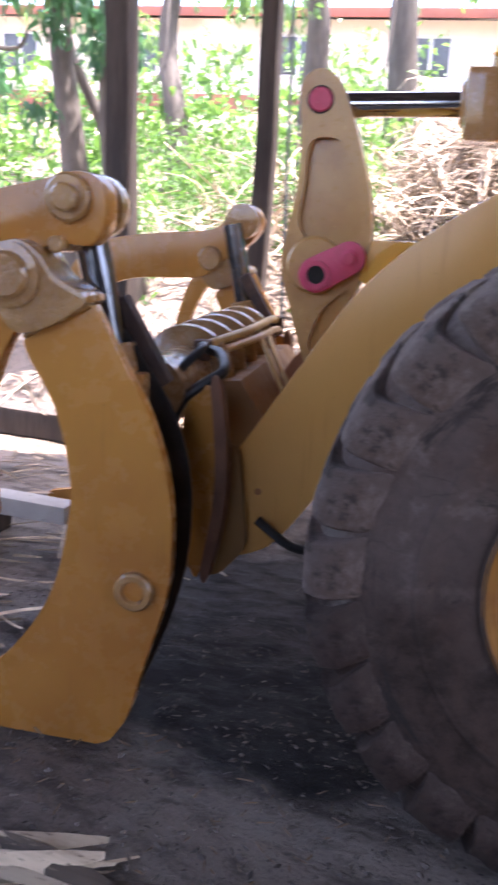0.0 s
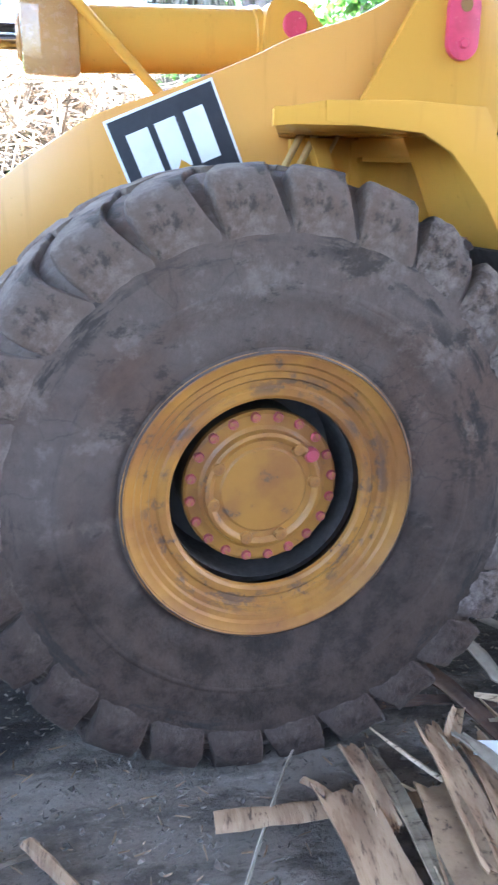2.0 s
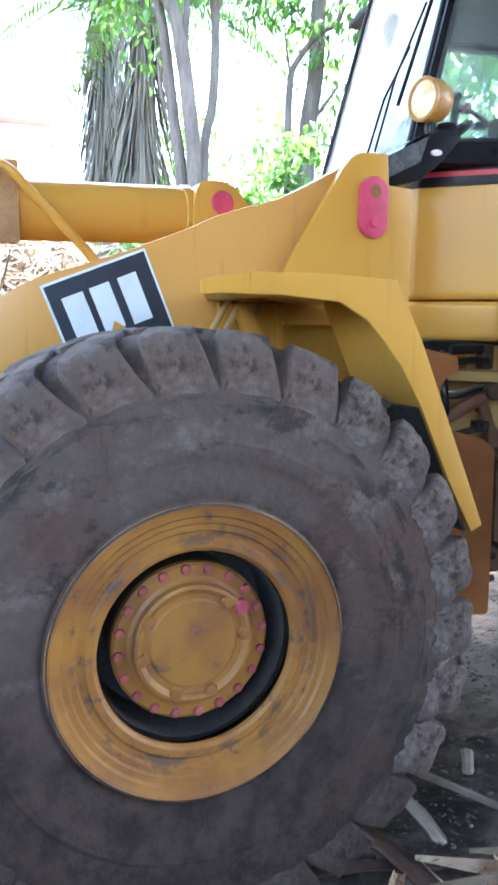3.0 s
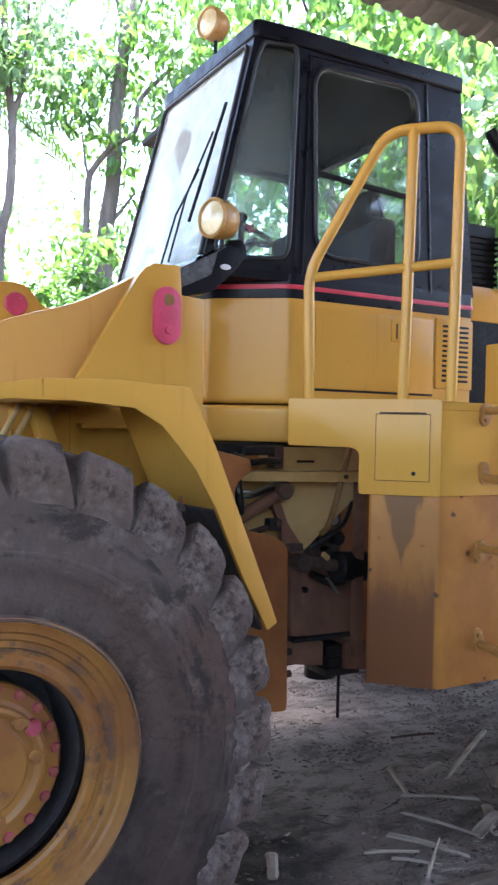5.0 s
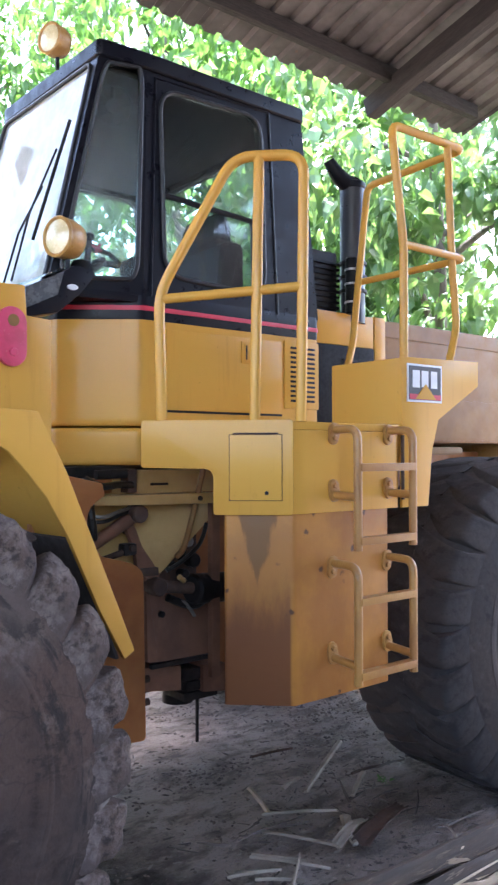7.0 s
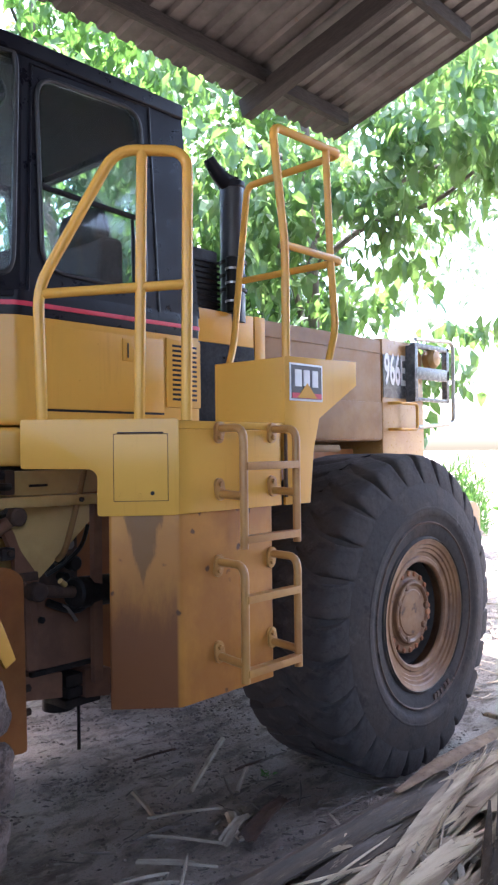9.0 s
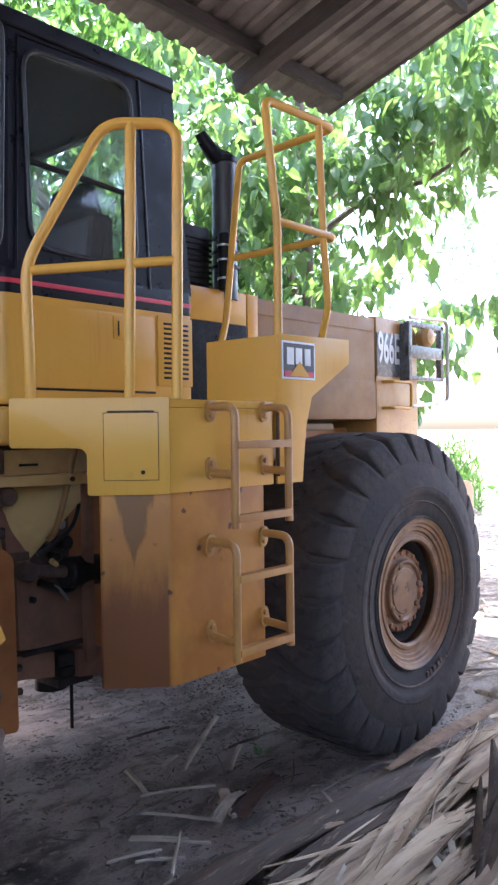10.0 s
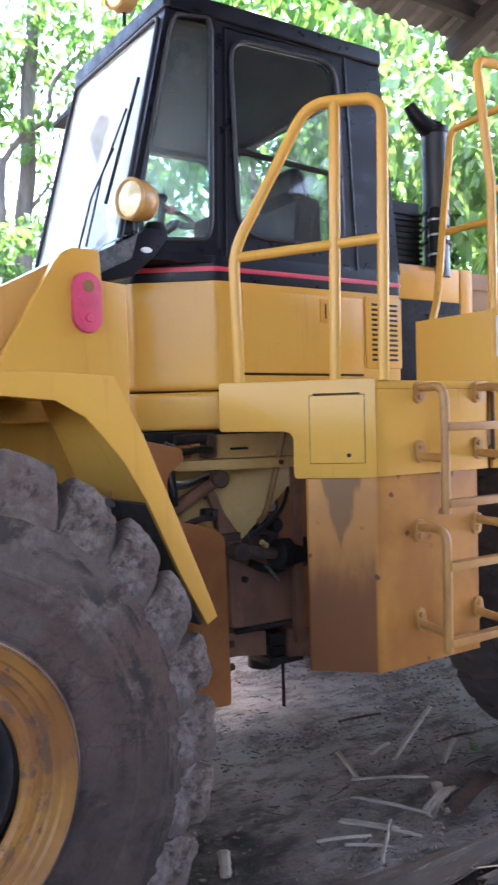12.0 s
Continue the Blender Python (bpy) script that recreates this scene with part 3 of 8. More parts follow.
def tube(pts, r, seg=12, bm=None, radii=None):
    bm = bm or bmesh.new()
    P = [Vector(p) for p in pts]
    rings, side = [], None
    for i, p in enumerate(P):
        d = (P[min(i + 1, len(P) - 1)] - P[max(i - 1, 0)]).normalized()
        if side is None:
            side = d.orthogonal().normalized()
        side = (side - d * side.dot(d)).normalized()
        up = d.cross(side)
        rr = radii[i] if radii else r
        rings.append([bm.verts.new(p + (side * math.cos(a) + up * math.sin(a)) * rr) for a in (2 * math.pi * j / seg for j in range(seg))])
    for a, b in zip(rings, rings[1:]):
        for j in range(seg):
            bm.faces.new((a[j], a[(j + 1) % seg], b[(j + 1) % seg], b[j]))
    bm.faces.new(rings[0])
    bm.faces.new(rings[-1])
    return bm


def rod(p, q, r, seg=20, bm=None, cham=0.0):
    p, q = Vector(p), Vector(q)
    if cham:
        d = (q - p).normalized() * cham
        return tube([p, p + d, q - d, q], r, seg, bm, [r - cham, r, r, r - cham])
    return tube([p, q], r, seg, bm)


def lathe(profile, seg=64, axis="y", closed=False, bm=None):
    """Turn (radius, along) points round an axis."""
    bm = bm or bmesh.new()
    rings = []
    for r, y in profile:
        ring = []
        for j in range(seg):
            a = 2 * math.pi * j / seg
            c, s = r * math.cos(a), r * math.sin(a)
            ring.append(bm.verts.new({"y": (c, y, s), "z": (c, s, y), "x": (y, c, s)}[axis]))
        rings.append(ring)
    pairs = list(zip(rings, rings[1:])) + ([(rings[-1], rings[0])] if closed else [])
    for a, b in pairs:
        for j in range(seg):
            bm.faces.new((a[j], a[(j + 1) % seg], b[(j + 1) % seg], b[j]))
    if not closed:
        for ring in (rings[0], rings[-1]):
            bm.faces.new(ring)
    return bm


def ring_outline(cx, cz, r, k=24, a0=0.0, a1=360.0):
    return [(cx + r * math.cos(radians(a0 + (a1 - a0) * i / k)), cz + r * math.sin(radians(a0 + (a1 - a0) * i / k))) for i in range(k + (a1 - a0 < 360))]


def numpy_mesh(name, verts, faces, material):
    me = bpy.data.meshes.new(name)
    me.from_pydata(np.asarray(verts).tolist(), [], [tuple(int(i) for i in f) for f in faces])
    me.materials.append(material)
    return me


def leaf_mesh(name, centres, size, material, droop=0.5, rng=None, spread=1.0, narrow=0.42):
    """Many folded leaves, each two bent blades along a midrib."""
    rng = rng or np.random.default_rng(1)
    n = len(centres)
    yaw = rng.uniform(0, 2 * np.pi, n)
    pitch = -droop + rng.normal(0, 0.45 * spread, n)
    roll = rng.normal(0, 0.6 * spread, n)
    L = size * rng.uniform(0.6, 1.25, n)
    u = np.stack([np.cos(yaw) * np.cos(pitch), np.sin(yaw) * np.cos(pitch), np.sin(pitch)], 1)
    s = np.stack([-np.sin(yaw), np.cos(yaw), np.zeros(n)], 1)
    w = np.cross(u, s)
    side = s * np.cos(roll)[:, None] + w * np.sin(roll)[:, None]
    up = np.cross(u, side)
    def at(a, b, c):
        return centres + (u * a + side * b + up * c) * L[:, None]
    k = narrow / 2
    V = np.stack([at(0, 0, 0), at(0.35, k, 0.10), at(0.35, 0, 0.03), at(0.35, -k, 0.10), at(0.72, k * 0.7, -0.02), at(0.72, 0, -0.06), at(0.72, -k * 0.7, -0.02), at(1.0, 0, -0.22)], 1).reshape(-1, 3)
    F = [(0, 2, 1), (0, 3, 2), (1, 2, 5, 4), (2, 3, 6, 5), (4, 5, 7), (5, 6, 7)]
    faces = [tuple(8 * i + j for j in f) for i in range(n) for f in F]
    return numpy_mesh(name, V, faces, material)


def strip_mesh(name, starts, dirs, lengths, widths, material, bend=0.1, rng=None, thick=0.006, k=4):
    """Many bent, thin blades with thickness, each lying along its direction."""
    rng = rng or np.random.default_rng(2)
    V, F = [], []
    for p, d, L, w in zip(starts, dirs, lengths, widths):
        p, d = Vector(p), Vector(d).normalized()
        s = d.cross(Vector((0, 0, 1)))
        s = (s if s.length > 0.05 else Vector((1, 0, 0))).normalized()
        s.rotate(Matrix.Rotation(rng.normal(0, 0.35), 3, d))
        up = s.cross(d)
        b, sb = rng.normal(0, bend), rng.normal(0, bend)
        o = len(V)
        for i in range(k + 1):
            t = i / k
            c = p + d * (L * t) + up * (b * L * t * (1 - t) * 2) + s * (sb * L * t * (1 - t))
            ww = w * (1 - 0.75 * t ** 3) * 0.5
            V += [c + s * ww, c + up * thick, c - s * ww, c - up * thick * 0.3]
        for i in range(k):
            for j in range(4):
                F.append((o + 4 * i + j, o + 4 * i + (j + 1) % 4, o + 4 * i + 4 + (j + 1) % 4, o + 4 * i + 4 + j))
        F += [(o, o + 1, o + 2, o + 3), (o + 4 * k, o + 4 * k + 3, o + 4 * k + 2, o + 4 * k + 1)]
    return numpy_mesh(name, [tuple(v) for v in V], F, material)


def patch(a, b, c, d):
    """A map from (u, v) in 0..1 and depth w to the four-sided patch a (0,0), b (1,0), c (1,1), d (0,1)."""
    a, b, c, d = (Vector(p) for p in (a, b, c, d))
    n = (b - a).cross(d - a).normalized()
    return lambda u, v, w=0.0: a * (1 - u) * (1 - v) + b * u * (1 - v) + c * u * v + d * (1 - u) * v + n * w


def framed(place, outer, holes, w0, w1, r=0.0):
    """A plate on a patch with holes through it."""
    bm = bmesh.new()
    edges = []
    for loop in [outer, *holes]:
        vs = [bm.verts.new((u, v, 0)) for u, v in loop]
        edges += [bm.edges.new((vs[i], vs[(i + 1) % len(vs)])) for i in range(len(vs))]
    bmesh.ops.triangle_fill(bm, use_beauty=True, use_dissolve=False, edges=edges, normal=(0, 0, 1))
    ext = bmesh.ops.extrude_face_region(bm, geom=list(bm.faces))
    moved = {v for v in ext["geom"] if isinstance(v, bmesh.types.BMVert)}
    for v in bm.verts:
        v.co = place(v.co.x, v.co.y, w1 if v in moved else w0)
    return bm


def pane(place, loop, w, thick=0.005):
    return framed(place, loop, [], w, w + thick)


# ---- ground, bank and shed ----
def ease(a, b, v):
    t = np.clip((v - a) / (b - a), 0, 1)
    return t * t * (3 - 2 * t)


def ground_height(x, y):
    """Flat yard that climbs into a planted bank behind the shed, fading out to the open end."""
    x, y = np.asarray(x, float), np.asarray(y, float)
    bank = 1.35 * ease(2.4, 5.0, y) + 3.3 * ease(4.5, 19, y)
    fade = 1 - ease(1.5, 8.0, x)
    return bank * fade


def build_ground():
    xs = np.concatenate([[-400, -150, -60, -30, -18, -12, -9], np.arange(-7, -4.6, 0.16), np.arange(-4.6, 2.8, 0.04), np.arange(2.8, 9, 0.16), [9.5, 11, 14, 18, 25, 40, 80, 200, 400]])
    ys = np.concatenate([[-400, -150, -60, -25, -12, -8, -6, -4.5, -3.5, -2.9], np.arange(-2.6, 1.4, 0.04), np.arange(1.4, 6, 0.16), np.arange(6.5, 24, 1.0), [28, 40, 80, 200, 400]])
    X, Y = np.meshgrid(xs, ys)
    Z = ground_height(X, Y)
    def lumps(x, y):
        p = Vector((x, y, 0.3))
        clod = max(0.0, noise.noise(p * 7.3) - 0.12) * 0.030 + max(0.0, noise.noise(p * 15.7) - 0.1) * 0.018
        return noise.noise(p * 0.9) * 0.014 + noise.noise(p * 3.1) * 0.008 + clod
    near = (np.abs(X) < 9) & (Y > -6) & (Y < 24)
    rise = np.zeros(X.shape)
    rise[near] = [lumps(x, y) for x, y in zip(X[near], Y[near])]
    Z = Z + rise * (1 + 6 * ease(2.5, 5, Y)) - 0.010
    n, m = len(xs), len(ys)
    V = np.stack([X.ravel(), Y.ravel(), Z.ravel()], 1)
    F = [(j * n + i, j * n + i + 1, j * n + n + i + 1, j * n + n + i) for j in range(m - 1) for i in range(n - 1)]
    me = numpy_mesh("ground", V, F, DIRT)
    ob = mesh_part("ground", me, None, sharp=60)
    tagged(ob, "dark packed earth yard rising into a planted bank", "ground", kind="structure")


build_ground()

EAVE_Y, EAVE_Z, SLOPE, RAKE_X = 1.5, 4.8, 0.29, 4.83
RIDGE_Y = -2.7


def roof_z(y):
    return EAVE_Z + SLOPE * (EAVE_Y - y) if y > RIDGE_Y else EAVE_Z + SLOPE * (EAVE_Y - 2 * RIDGE_Y + y)


def build_roof():
    bm = bmesh.new()
    pitch, h, x = 0.19, 0.032, -9.0
    line = []
    while x < RAKE_X:
        line += [(x, 0), (x + 0.10, 0), (x + 0.125, h), (x + 0.165, h)]
        x += pitch
    line.append((RAKE_X + 0.03, 0))
    for y0, y1, lift in ((EAVE_Y, -0.65, 0.0), (-0.45, RIDGE_Y, 0.012), (RIDGE_Y, -5.1, 0.0), (-4.95, -7.4, -0.012)):
        low = [[bm.verts.new((x, y, roof_z(y) + z + lift)) for x, z in line] for y in (y0, y1)]
        top = [[bm.verts.new((x, y, roof_z(y) + z + lift + 0.004)) for x, z in line] for y in (y0, y1)]
        for i in range(len(line) - 1):
            bm.faces.new((low[0][i], low[0][i + 1], low[1][i + 1], low[1][i]))
            bm.faces.new((top[0][i], top[0][i + 1], top[1][i + 1], top[1][i]))
            bm.faces.new((low[0][i], low[0][i + 1], top[0][i + 1], top[0][i]))
            bm.faces.new((low[1][i], low[1][i + 1], top[1][i + 1], top[1][i]))
    ob = part("ceiling", bm, ROOFING, sharp=20)
    tagged(ob, "old rusting ribbed metal sheets of the shed roof", "ceiling", kind="structure")


build_roof()


def beam(name, p, q, w, h, label, category):
    p, q = Vector(p), Vector(q)
    d = q - p
    bm = bmesh.new()
    bmesh.ops.create_cube(bm, size=1.0, matrix=Matrix.LocRotScale(None, None, (w, h, d.length)))
    bevel(bm, 0.008)
    bmesh.ops.subdivide_edges(bm, edges=[e for e in bm.edges if e.calc_length() > d.length * 0.8], cuts=10)
    for v in bm.verts:
        k = noise.noise_vector(v.co * 1.1 + p) * 0.02
        v.co.x += k.x
        v.co.y += k.y
    m = Matrix.Translation((p + q) / 2) @ d.to_track_quat("Z", "X").to_matrix().to_4x4()
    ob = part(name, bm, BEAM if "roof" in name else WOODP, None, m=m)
    return tagged(ob, label, category, kind="structure")


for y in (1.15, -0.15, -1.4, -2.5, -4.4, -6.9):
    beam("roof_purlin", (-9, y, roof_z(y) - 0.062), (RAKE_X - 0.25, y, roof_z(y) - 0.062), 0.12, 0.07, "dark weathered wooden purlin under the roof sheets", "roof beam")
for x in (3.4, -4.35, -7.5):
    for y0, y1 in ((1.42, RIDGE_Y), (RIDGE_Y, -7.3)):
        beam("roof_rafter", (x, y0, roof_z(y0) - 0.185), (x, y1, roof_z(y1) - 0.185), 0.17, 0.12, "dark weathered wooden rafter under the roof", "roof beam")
for x in (-4.35,):
    beam("shed_post", (x, 1.32, -0.05), (x + 0.03, 1.32, 4.62), 0.15, 0.15, "dark weathered upright wooden shed post", "post")
beam("shed_post", (-3.485, 1.42, -0.05), (-3.375, 1.42, 4.62), 0.105, 0.105, "slim dark wooden shed post", "post")
rope = part("hanging_rope", tube(smooth_line([(-3.34, 1.40, 4.70), (-3.315, 1.42, 3.2), (-3.30, 1.42, 2.0), (-3.285, 1.42, 0.9)], 6), 0.009, 8), ROPE)
tagged(rope, "thin grey-blue rope hanging from the roof", "rope")
for x in (3.4, -7.5):
    beam("shed_post", (x, -7.3, -0.05), (x, -7.3, 4.4), 0.15, 0.15, "dark weathered upright wooden shed post", "post")
    beam("shed_post", (x, -2.5, -0.05), (x, -2.5, 5.75), 0.15, 0.15, "dark weathered upright wooden shed post", "post")

# unseen walls, added to block low light and bright reflections in the panes
wall = part("light_block_back", slab([(-9, -0.1), (-9, 1.9), (-1.6, 1.9), (-1.6, 4.62), (8.0, 4.62), (8.0, -0.1)], -7.15, -7.0, 0.01), WOODP)
wall_w = part("light_block_west", box(-6.35, -6.2, -6.99, 0.4, -0.1, 1.7, 0.01), WOODP)
tagged(wall_w, "unseen low boarded wall added to hold back light from the west end", "wall", kind="structure")
tagged(wall, "unseen stepped boarded wall added to hold back light behind the yard", "wall", kind="structure")

# ---- wheel loader ----
loader = thing("wheel_loader", "yellow articulated wheel loader with black cab, parked under a shed", "wheel loader")
NL = 26


def tyre_mesh(name, seed, material, fill=0.0):
    rng = random.Random(seed)
    half = [(0.372, -0.250), (0.391, -0.276), (0.43, -0.290), (0.483, -0.295), (0.507, -0.307), (0.55, -0.311), (0.61, -0.3145), (0.66, -0.316), (0.702, -0.306), (0.741 + fill * 0.5, -0.262), (0.758 + fill, -0.16), (0.762 + fill, 0.0)]
    prof = half + [(r, -y) for r, y in reversed(half[:-1])]
    bm = lathe(smooth_line(prof, 2, True), 168, "y", closed=True)
    # a raised ring on the sidewall
    for s in (1, -1):
        lathe([(0.515, s * 0.303), (0.528, s * 0.3100), (0.540, s * 0.3125), (0.549, s * 0.306)], 112, "y", closed=True, bm=bm)
    for v in bm.verts:
        k = noise.noise(v.co * 7 + Vector((seed, 0, 0)))
        v.co *= 1 + 0.004 * k + 0.0025 * noise.noise(v.co * 23)
        if v.co.z < -0.757 and material is RUBBER:
            v.co.z = -0.757 + (v.co.z + 0.757) * 0.15
    if material is RUBBER_R:
        lean_in(bm)
    bmesh.ops.recalc_face_normals(bm, faces=bm.faces)
    me = bpy.data.meshes.new(name)
    bm.to_mesh(me)
    bm.free()
    me.materials.append(material)
    return me


def lean_in(bm):
    """The outer shoulder of a tyre drawn in towards the tread."""
    for v in bm.verts:
        if v.co.y < 0:
            v.co.y *= 1 - 0.20 * float(ease(0.50, 0.78, math.hypot(v.co.x, v.co.z)))


def lug_mesh(seed, sidek, material, worn, lift=0.0):
    """One tread lug, from the sidewall over the shoulder to the middle of the tread: a flat-topped block whose
    edges are chipped, and bitten into where it is badly worn."""
    bm = bmesh.new()
    base = [(0.570, -0.296), (0.65, -0.292), (0.705, -0.268), (0.738 + lift, -0.21), (0.748 + lift, -0.14), (0.752 + lift, -0.06), (0.752 + lift, 0.02)]
    top = [(0.590, -0.300), (0.655, -0.3160), (0.718, -0.3250), (0.786, -0.304), (0.805, -0.235), (0.808, -0.1), (0.808, 0.03)]
    turn = [-0.052, -0.045, -0.016, 0.0, -0.022, -0.085, -0.155]
    wide = [k * math.pi / NL for k in (0.995, 0.985, 0.875, 0.76, 0.71, 0.63, 0.53)]
    side = ((0.0, -1.07), (0.45, -1.03), (0.80, -0.995), (0.94, -0.965), (1.0, -0.90), (1.0, -0.70), (1.0, -0.46), (1.0, -0.23), (1.0, 0.0), (1.0, 0.23), (1.0, 0.46), (1.0, 0.70), (1.0, 0.90), (0.94, 0.965), (0.80, 0.995), (0.45, 1.03), (0.0, 1.07))
    line = smooth_line([(*p, *q, t, w) for p, q, t, w in zip(base, top, turn, wide)], 5)
    away = Vector((seed * 3.7, seed * 1.9, seed * 2.3))
    rows = []
    for rb, yb, rt, yt, t, w in line:
        row = []
        out = min(1.0, max(0.0, (rt - 0.62) / 0.10))
        for f, g in side:
            q = Vector((rt * 0.8, t + w * g * 0.75, yt)) + away
            edge = abs(g) ** 3
            bite = max(0.0, noise.noise(q * 13) - 0.10) * worn * 34 * out * (0.35 + 0.65 * edge)
            bite += max(0.0, noise.noise(q * 34) - 0.15) * worn * 14 * out
            f = f * (1 - min(0.75, bite))
            r, y = rb + (rt - rb) * f, yb + (yt - yb) * f
            a = t + w * g * (1 - 0.25 * min(0.5, bite))
            p = Vector((r * math.cos(a), sidek * y, r * math.sin(a)))
            k = noise.noise_vector(p * 26 + away) * worn * 0.45 + noise.noise_vector(p * 70 + away) * worn * 0.28
            row.append(bm.verts.new(p + k * (0.2 + 0.8 * f) * (0.25 + 0.75 * out)))
        rows.append(row)
    for r0, r1 in zip(rows, rows[1:]):
        for k in range(len(side) - 1):
            bm.faces.new((r0[k], r0[k + 1], r1[k + 1], r1[k]))
    bm.faces.new(rows[0])
    bm.faces.new(rows[-1])
    if material is RUBBER_R:
        lean_in(bm)
    bmesh.ops.recalc_face_normals(bm, faces=bm.faces)
    me = bpy.data.meshes.new("tread_lug")
    bm.to_mesh(me)
    bm.free()
    me.materials.append(material)
    return me


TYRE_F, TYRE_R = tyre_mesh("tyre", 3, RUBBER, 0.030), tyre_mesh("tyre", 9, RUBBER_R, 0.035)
LUGS_F = {s: [lug_mesh(10 + k, s, RUBBER_LUG, 0.005) for k in range(9)] for s in (1, -1)}
LUGS_MUD_SHADE = {s: [lug_mesh(70 + k, s, RUBBER_MUD_SHADE, 0.010) for k in range(6)] for s in (1, -1)}
LUGS_TORN = {s: [lug_mesh(50 + k, s, RUBBER_TORN, 0.0165) for k in range(8)] for s in (1, -1)}
LUGS_R = {s: [lug_mesh(30 + k, s, RUBBER_R, 0.004, 0.048) for k in range(4)] for s in (1, -1)}


def wheel(m, tyre_me, bolt_mat, label, rim_mat=None):
    rim_mat = rim_mat or RIMPAINT
    w = mesh_part("tyre", tyre_me, None, loader, label, m, sharp=50)
    for s in (1, -1):
        for i in range(NL):
            lugs = LUGS_R if tyre_me is TYRE_R else LUGS_TORN if i < 5 or i > 23 else LUGS_MUD_SHADE if i > 13 else LUGS_F
            mesh_part("tread_lug", lugs[s][(i * 7 + i // 3) % len(lugs[s])], None, w, "", m @ pose(0, 0, 0, 0, -360 * (i + (0.5 if s < 0 else 0)) / NL, 0), 40)
    rim_prof = [(0.355, -0.235), (0.374, -0.262), (0.3825, -0.272), (0.382, -0.284), (0.373, -0.287), (0.362, -0.281), (0.352, -0.279), (0.346, -0.270), (0.332, -0.268), (0.327, -0.260), (0.311, -0.258), (0.306, -0.249), (0.290, -0.247), (0.284, -0.252), (0.266, -0.252), (0.257, -0.246), (0.254, -0.236), (0.262, -0.228), (0.30, -0.20), (0.345, -0.12)]
    part("rim", lathe(rim_prof, 96, "y", closed=True), rim_mat, w, "chipped yellow steel rim", m, 25)
    if rim_mat is not RIMPAINT:
        part("bead_ring", lathe([(0.452, -0.289), (0.458, -0.2995), (0.463, -0.2995), (0.468, -0.290)], 96, "y", closed=True), RUBBER_LUG, w, "pale dusty raised bead line", m, 25)
    part("lock_ring", lathe([(0.376, -0.262), (0.385, -0.272), (0.385, -0.286), (0.378, -0.289), (0.374, -0.284)], 96, "y", closed=True), rim_mat if rim_mat is RIMPAINT else EDGE, w, "scuffed rim flange", m, 25)
    m = m @ pose(0, 0.002, 0)
    part("axle_housing", lathe([(0.0, 0.10), (0.285, 0.10), (0.285, -0.17), (0.256, -0.196), (0.254, -0.02), (0.204, -0.02), (0.204, -0.168), (0.0, -0.168)], 64, "y"), RECESS, w, "dusty black recessed axle end", m)
    hub = part("hub", lathe([(0.0, -0.165), (0.205, -0.165), (0.211, -0.170), (0.209, -0.186), (0.201, -0.192), (0.172, -0.192), (0.162, -0.198), (0.157, -0.214), (0.148, -0.217), (0.140, -0.214), (0.134, -0.207), (0.118, -0.206), (0.112, -0.211), (0.0, -0.213)], 72, "y"), rim_mat, w, "yellow planetary hub with scraped paint", m, 30)
    bolt_me = bpy.data.meshes.new("bolt")
    bb = lathe([(0.0142, 0.01), (0.0142, -0.004), (0.011, -0.010), (0.0, -0.011)], 10, "y")
    bmesh.ops.recalc_face_normals(bb, faces=bb.faces)
    bb.to_mesh(bolt_me)
    bb.free()
    cover_me = bolt_me.copy()
    cover_me.materials.append(rim_mat)
    bolt_me.materials.append(bolt_mat)
    for i in range(20):
        a = 2 * math.pi * (i + 0.3) / 20
        mesh_part("bolt", bolt_me, None, w, "", m @ pose(0.194 * math.cos(a), -0.190, 0.194 * math.sin(a), 0, math.degrees(-a), 0), 25)
    for a in (48, 150, 192, 250, 290, 5):
        mesh_part("cover_bolt", cover_me, None, w, "", m @ pose(0.140 * math.cos(radians(a)), -0.208, 0.140 * math.sin(radians(a)), 0, 0, 0) @ Matrix.Diagonal((1.35, 1.0, 1.35, 1)), 25)
    part("plug", lathe([(0.0, -0.18), (0.021, -0.18), (0.021, -0.212), (0.016, -0.219), (0.0, -0.219)], 20, "y"), bolt_mat, w, "painted filler plug", m @ pose(0.155 * math.cos(radians(33)), 0, 0.155 * math.sin(radians(33))))
    return w


LX, WY, HZ = 1.680, 1.067, 0.765
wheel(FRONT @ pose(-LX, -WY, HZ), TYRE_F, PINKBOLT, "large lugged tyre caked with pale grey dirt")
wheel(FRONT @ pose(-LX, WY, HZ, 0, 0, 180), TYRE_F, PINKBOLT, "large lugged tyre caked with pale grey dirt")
RUSTBOLT = surface("orange_bolt", (0.42, 0.16, 0.06), (0.3, 0.11, 0.05), rough=0.6, coarse=9, fine=40)
rear = wheel(pose(LX, -WY + 0.043, HZ, 0, 40, 0), TYRE_R, RUSTBOLT, "large lugged dark rear tyre with rusty yellow rim", RIMRUST)
wheel(pose(LX, WY - 0.043, HZ, 0, 10, 180), TYRE_R, RUSTBOLT, "large lugged dark rear tyre with rusty yellow rim", RIMRUST)

for deg in (-62, -66, -72, -77, -81):
    a = radians(deg)
    part("sidewall_mark", box(-0.010, 0.010, -0.3005, -0.290, -0.014, 0.014, 0.001), RUBBER_LUG, rear, "pale raised sidewall mark", pose(LX, -WY + 0.043, HZ) @ pose(0.430 * math.cos(a), 0, 0.430 * math.sin(a), 0, -deg - 90, 0))


def F(name, bm, mat, parent=loader, label="", sharp=35.0):
    return part(name, bm, mat, parent, label, FRONT, sharp)


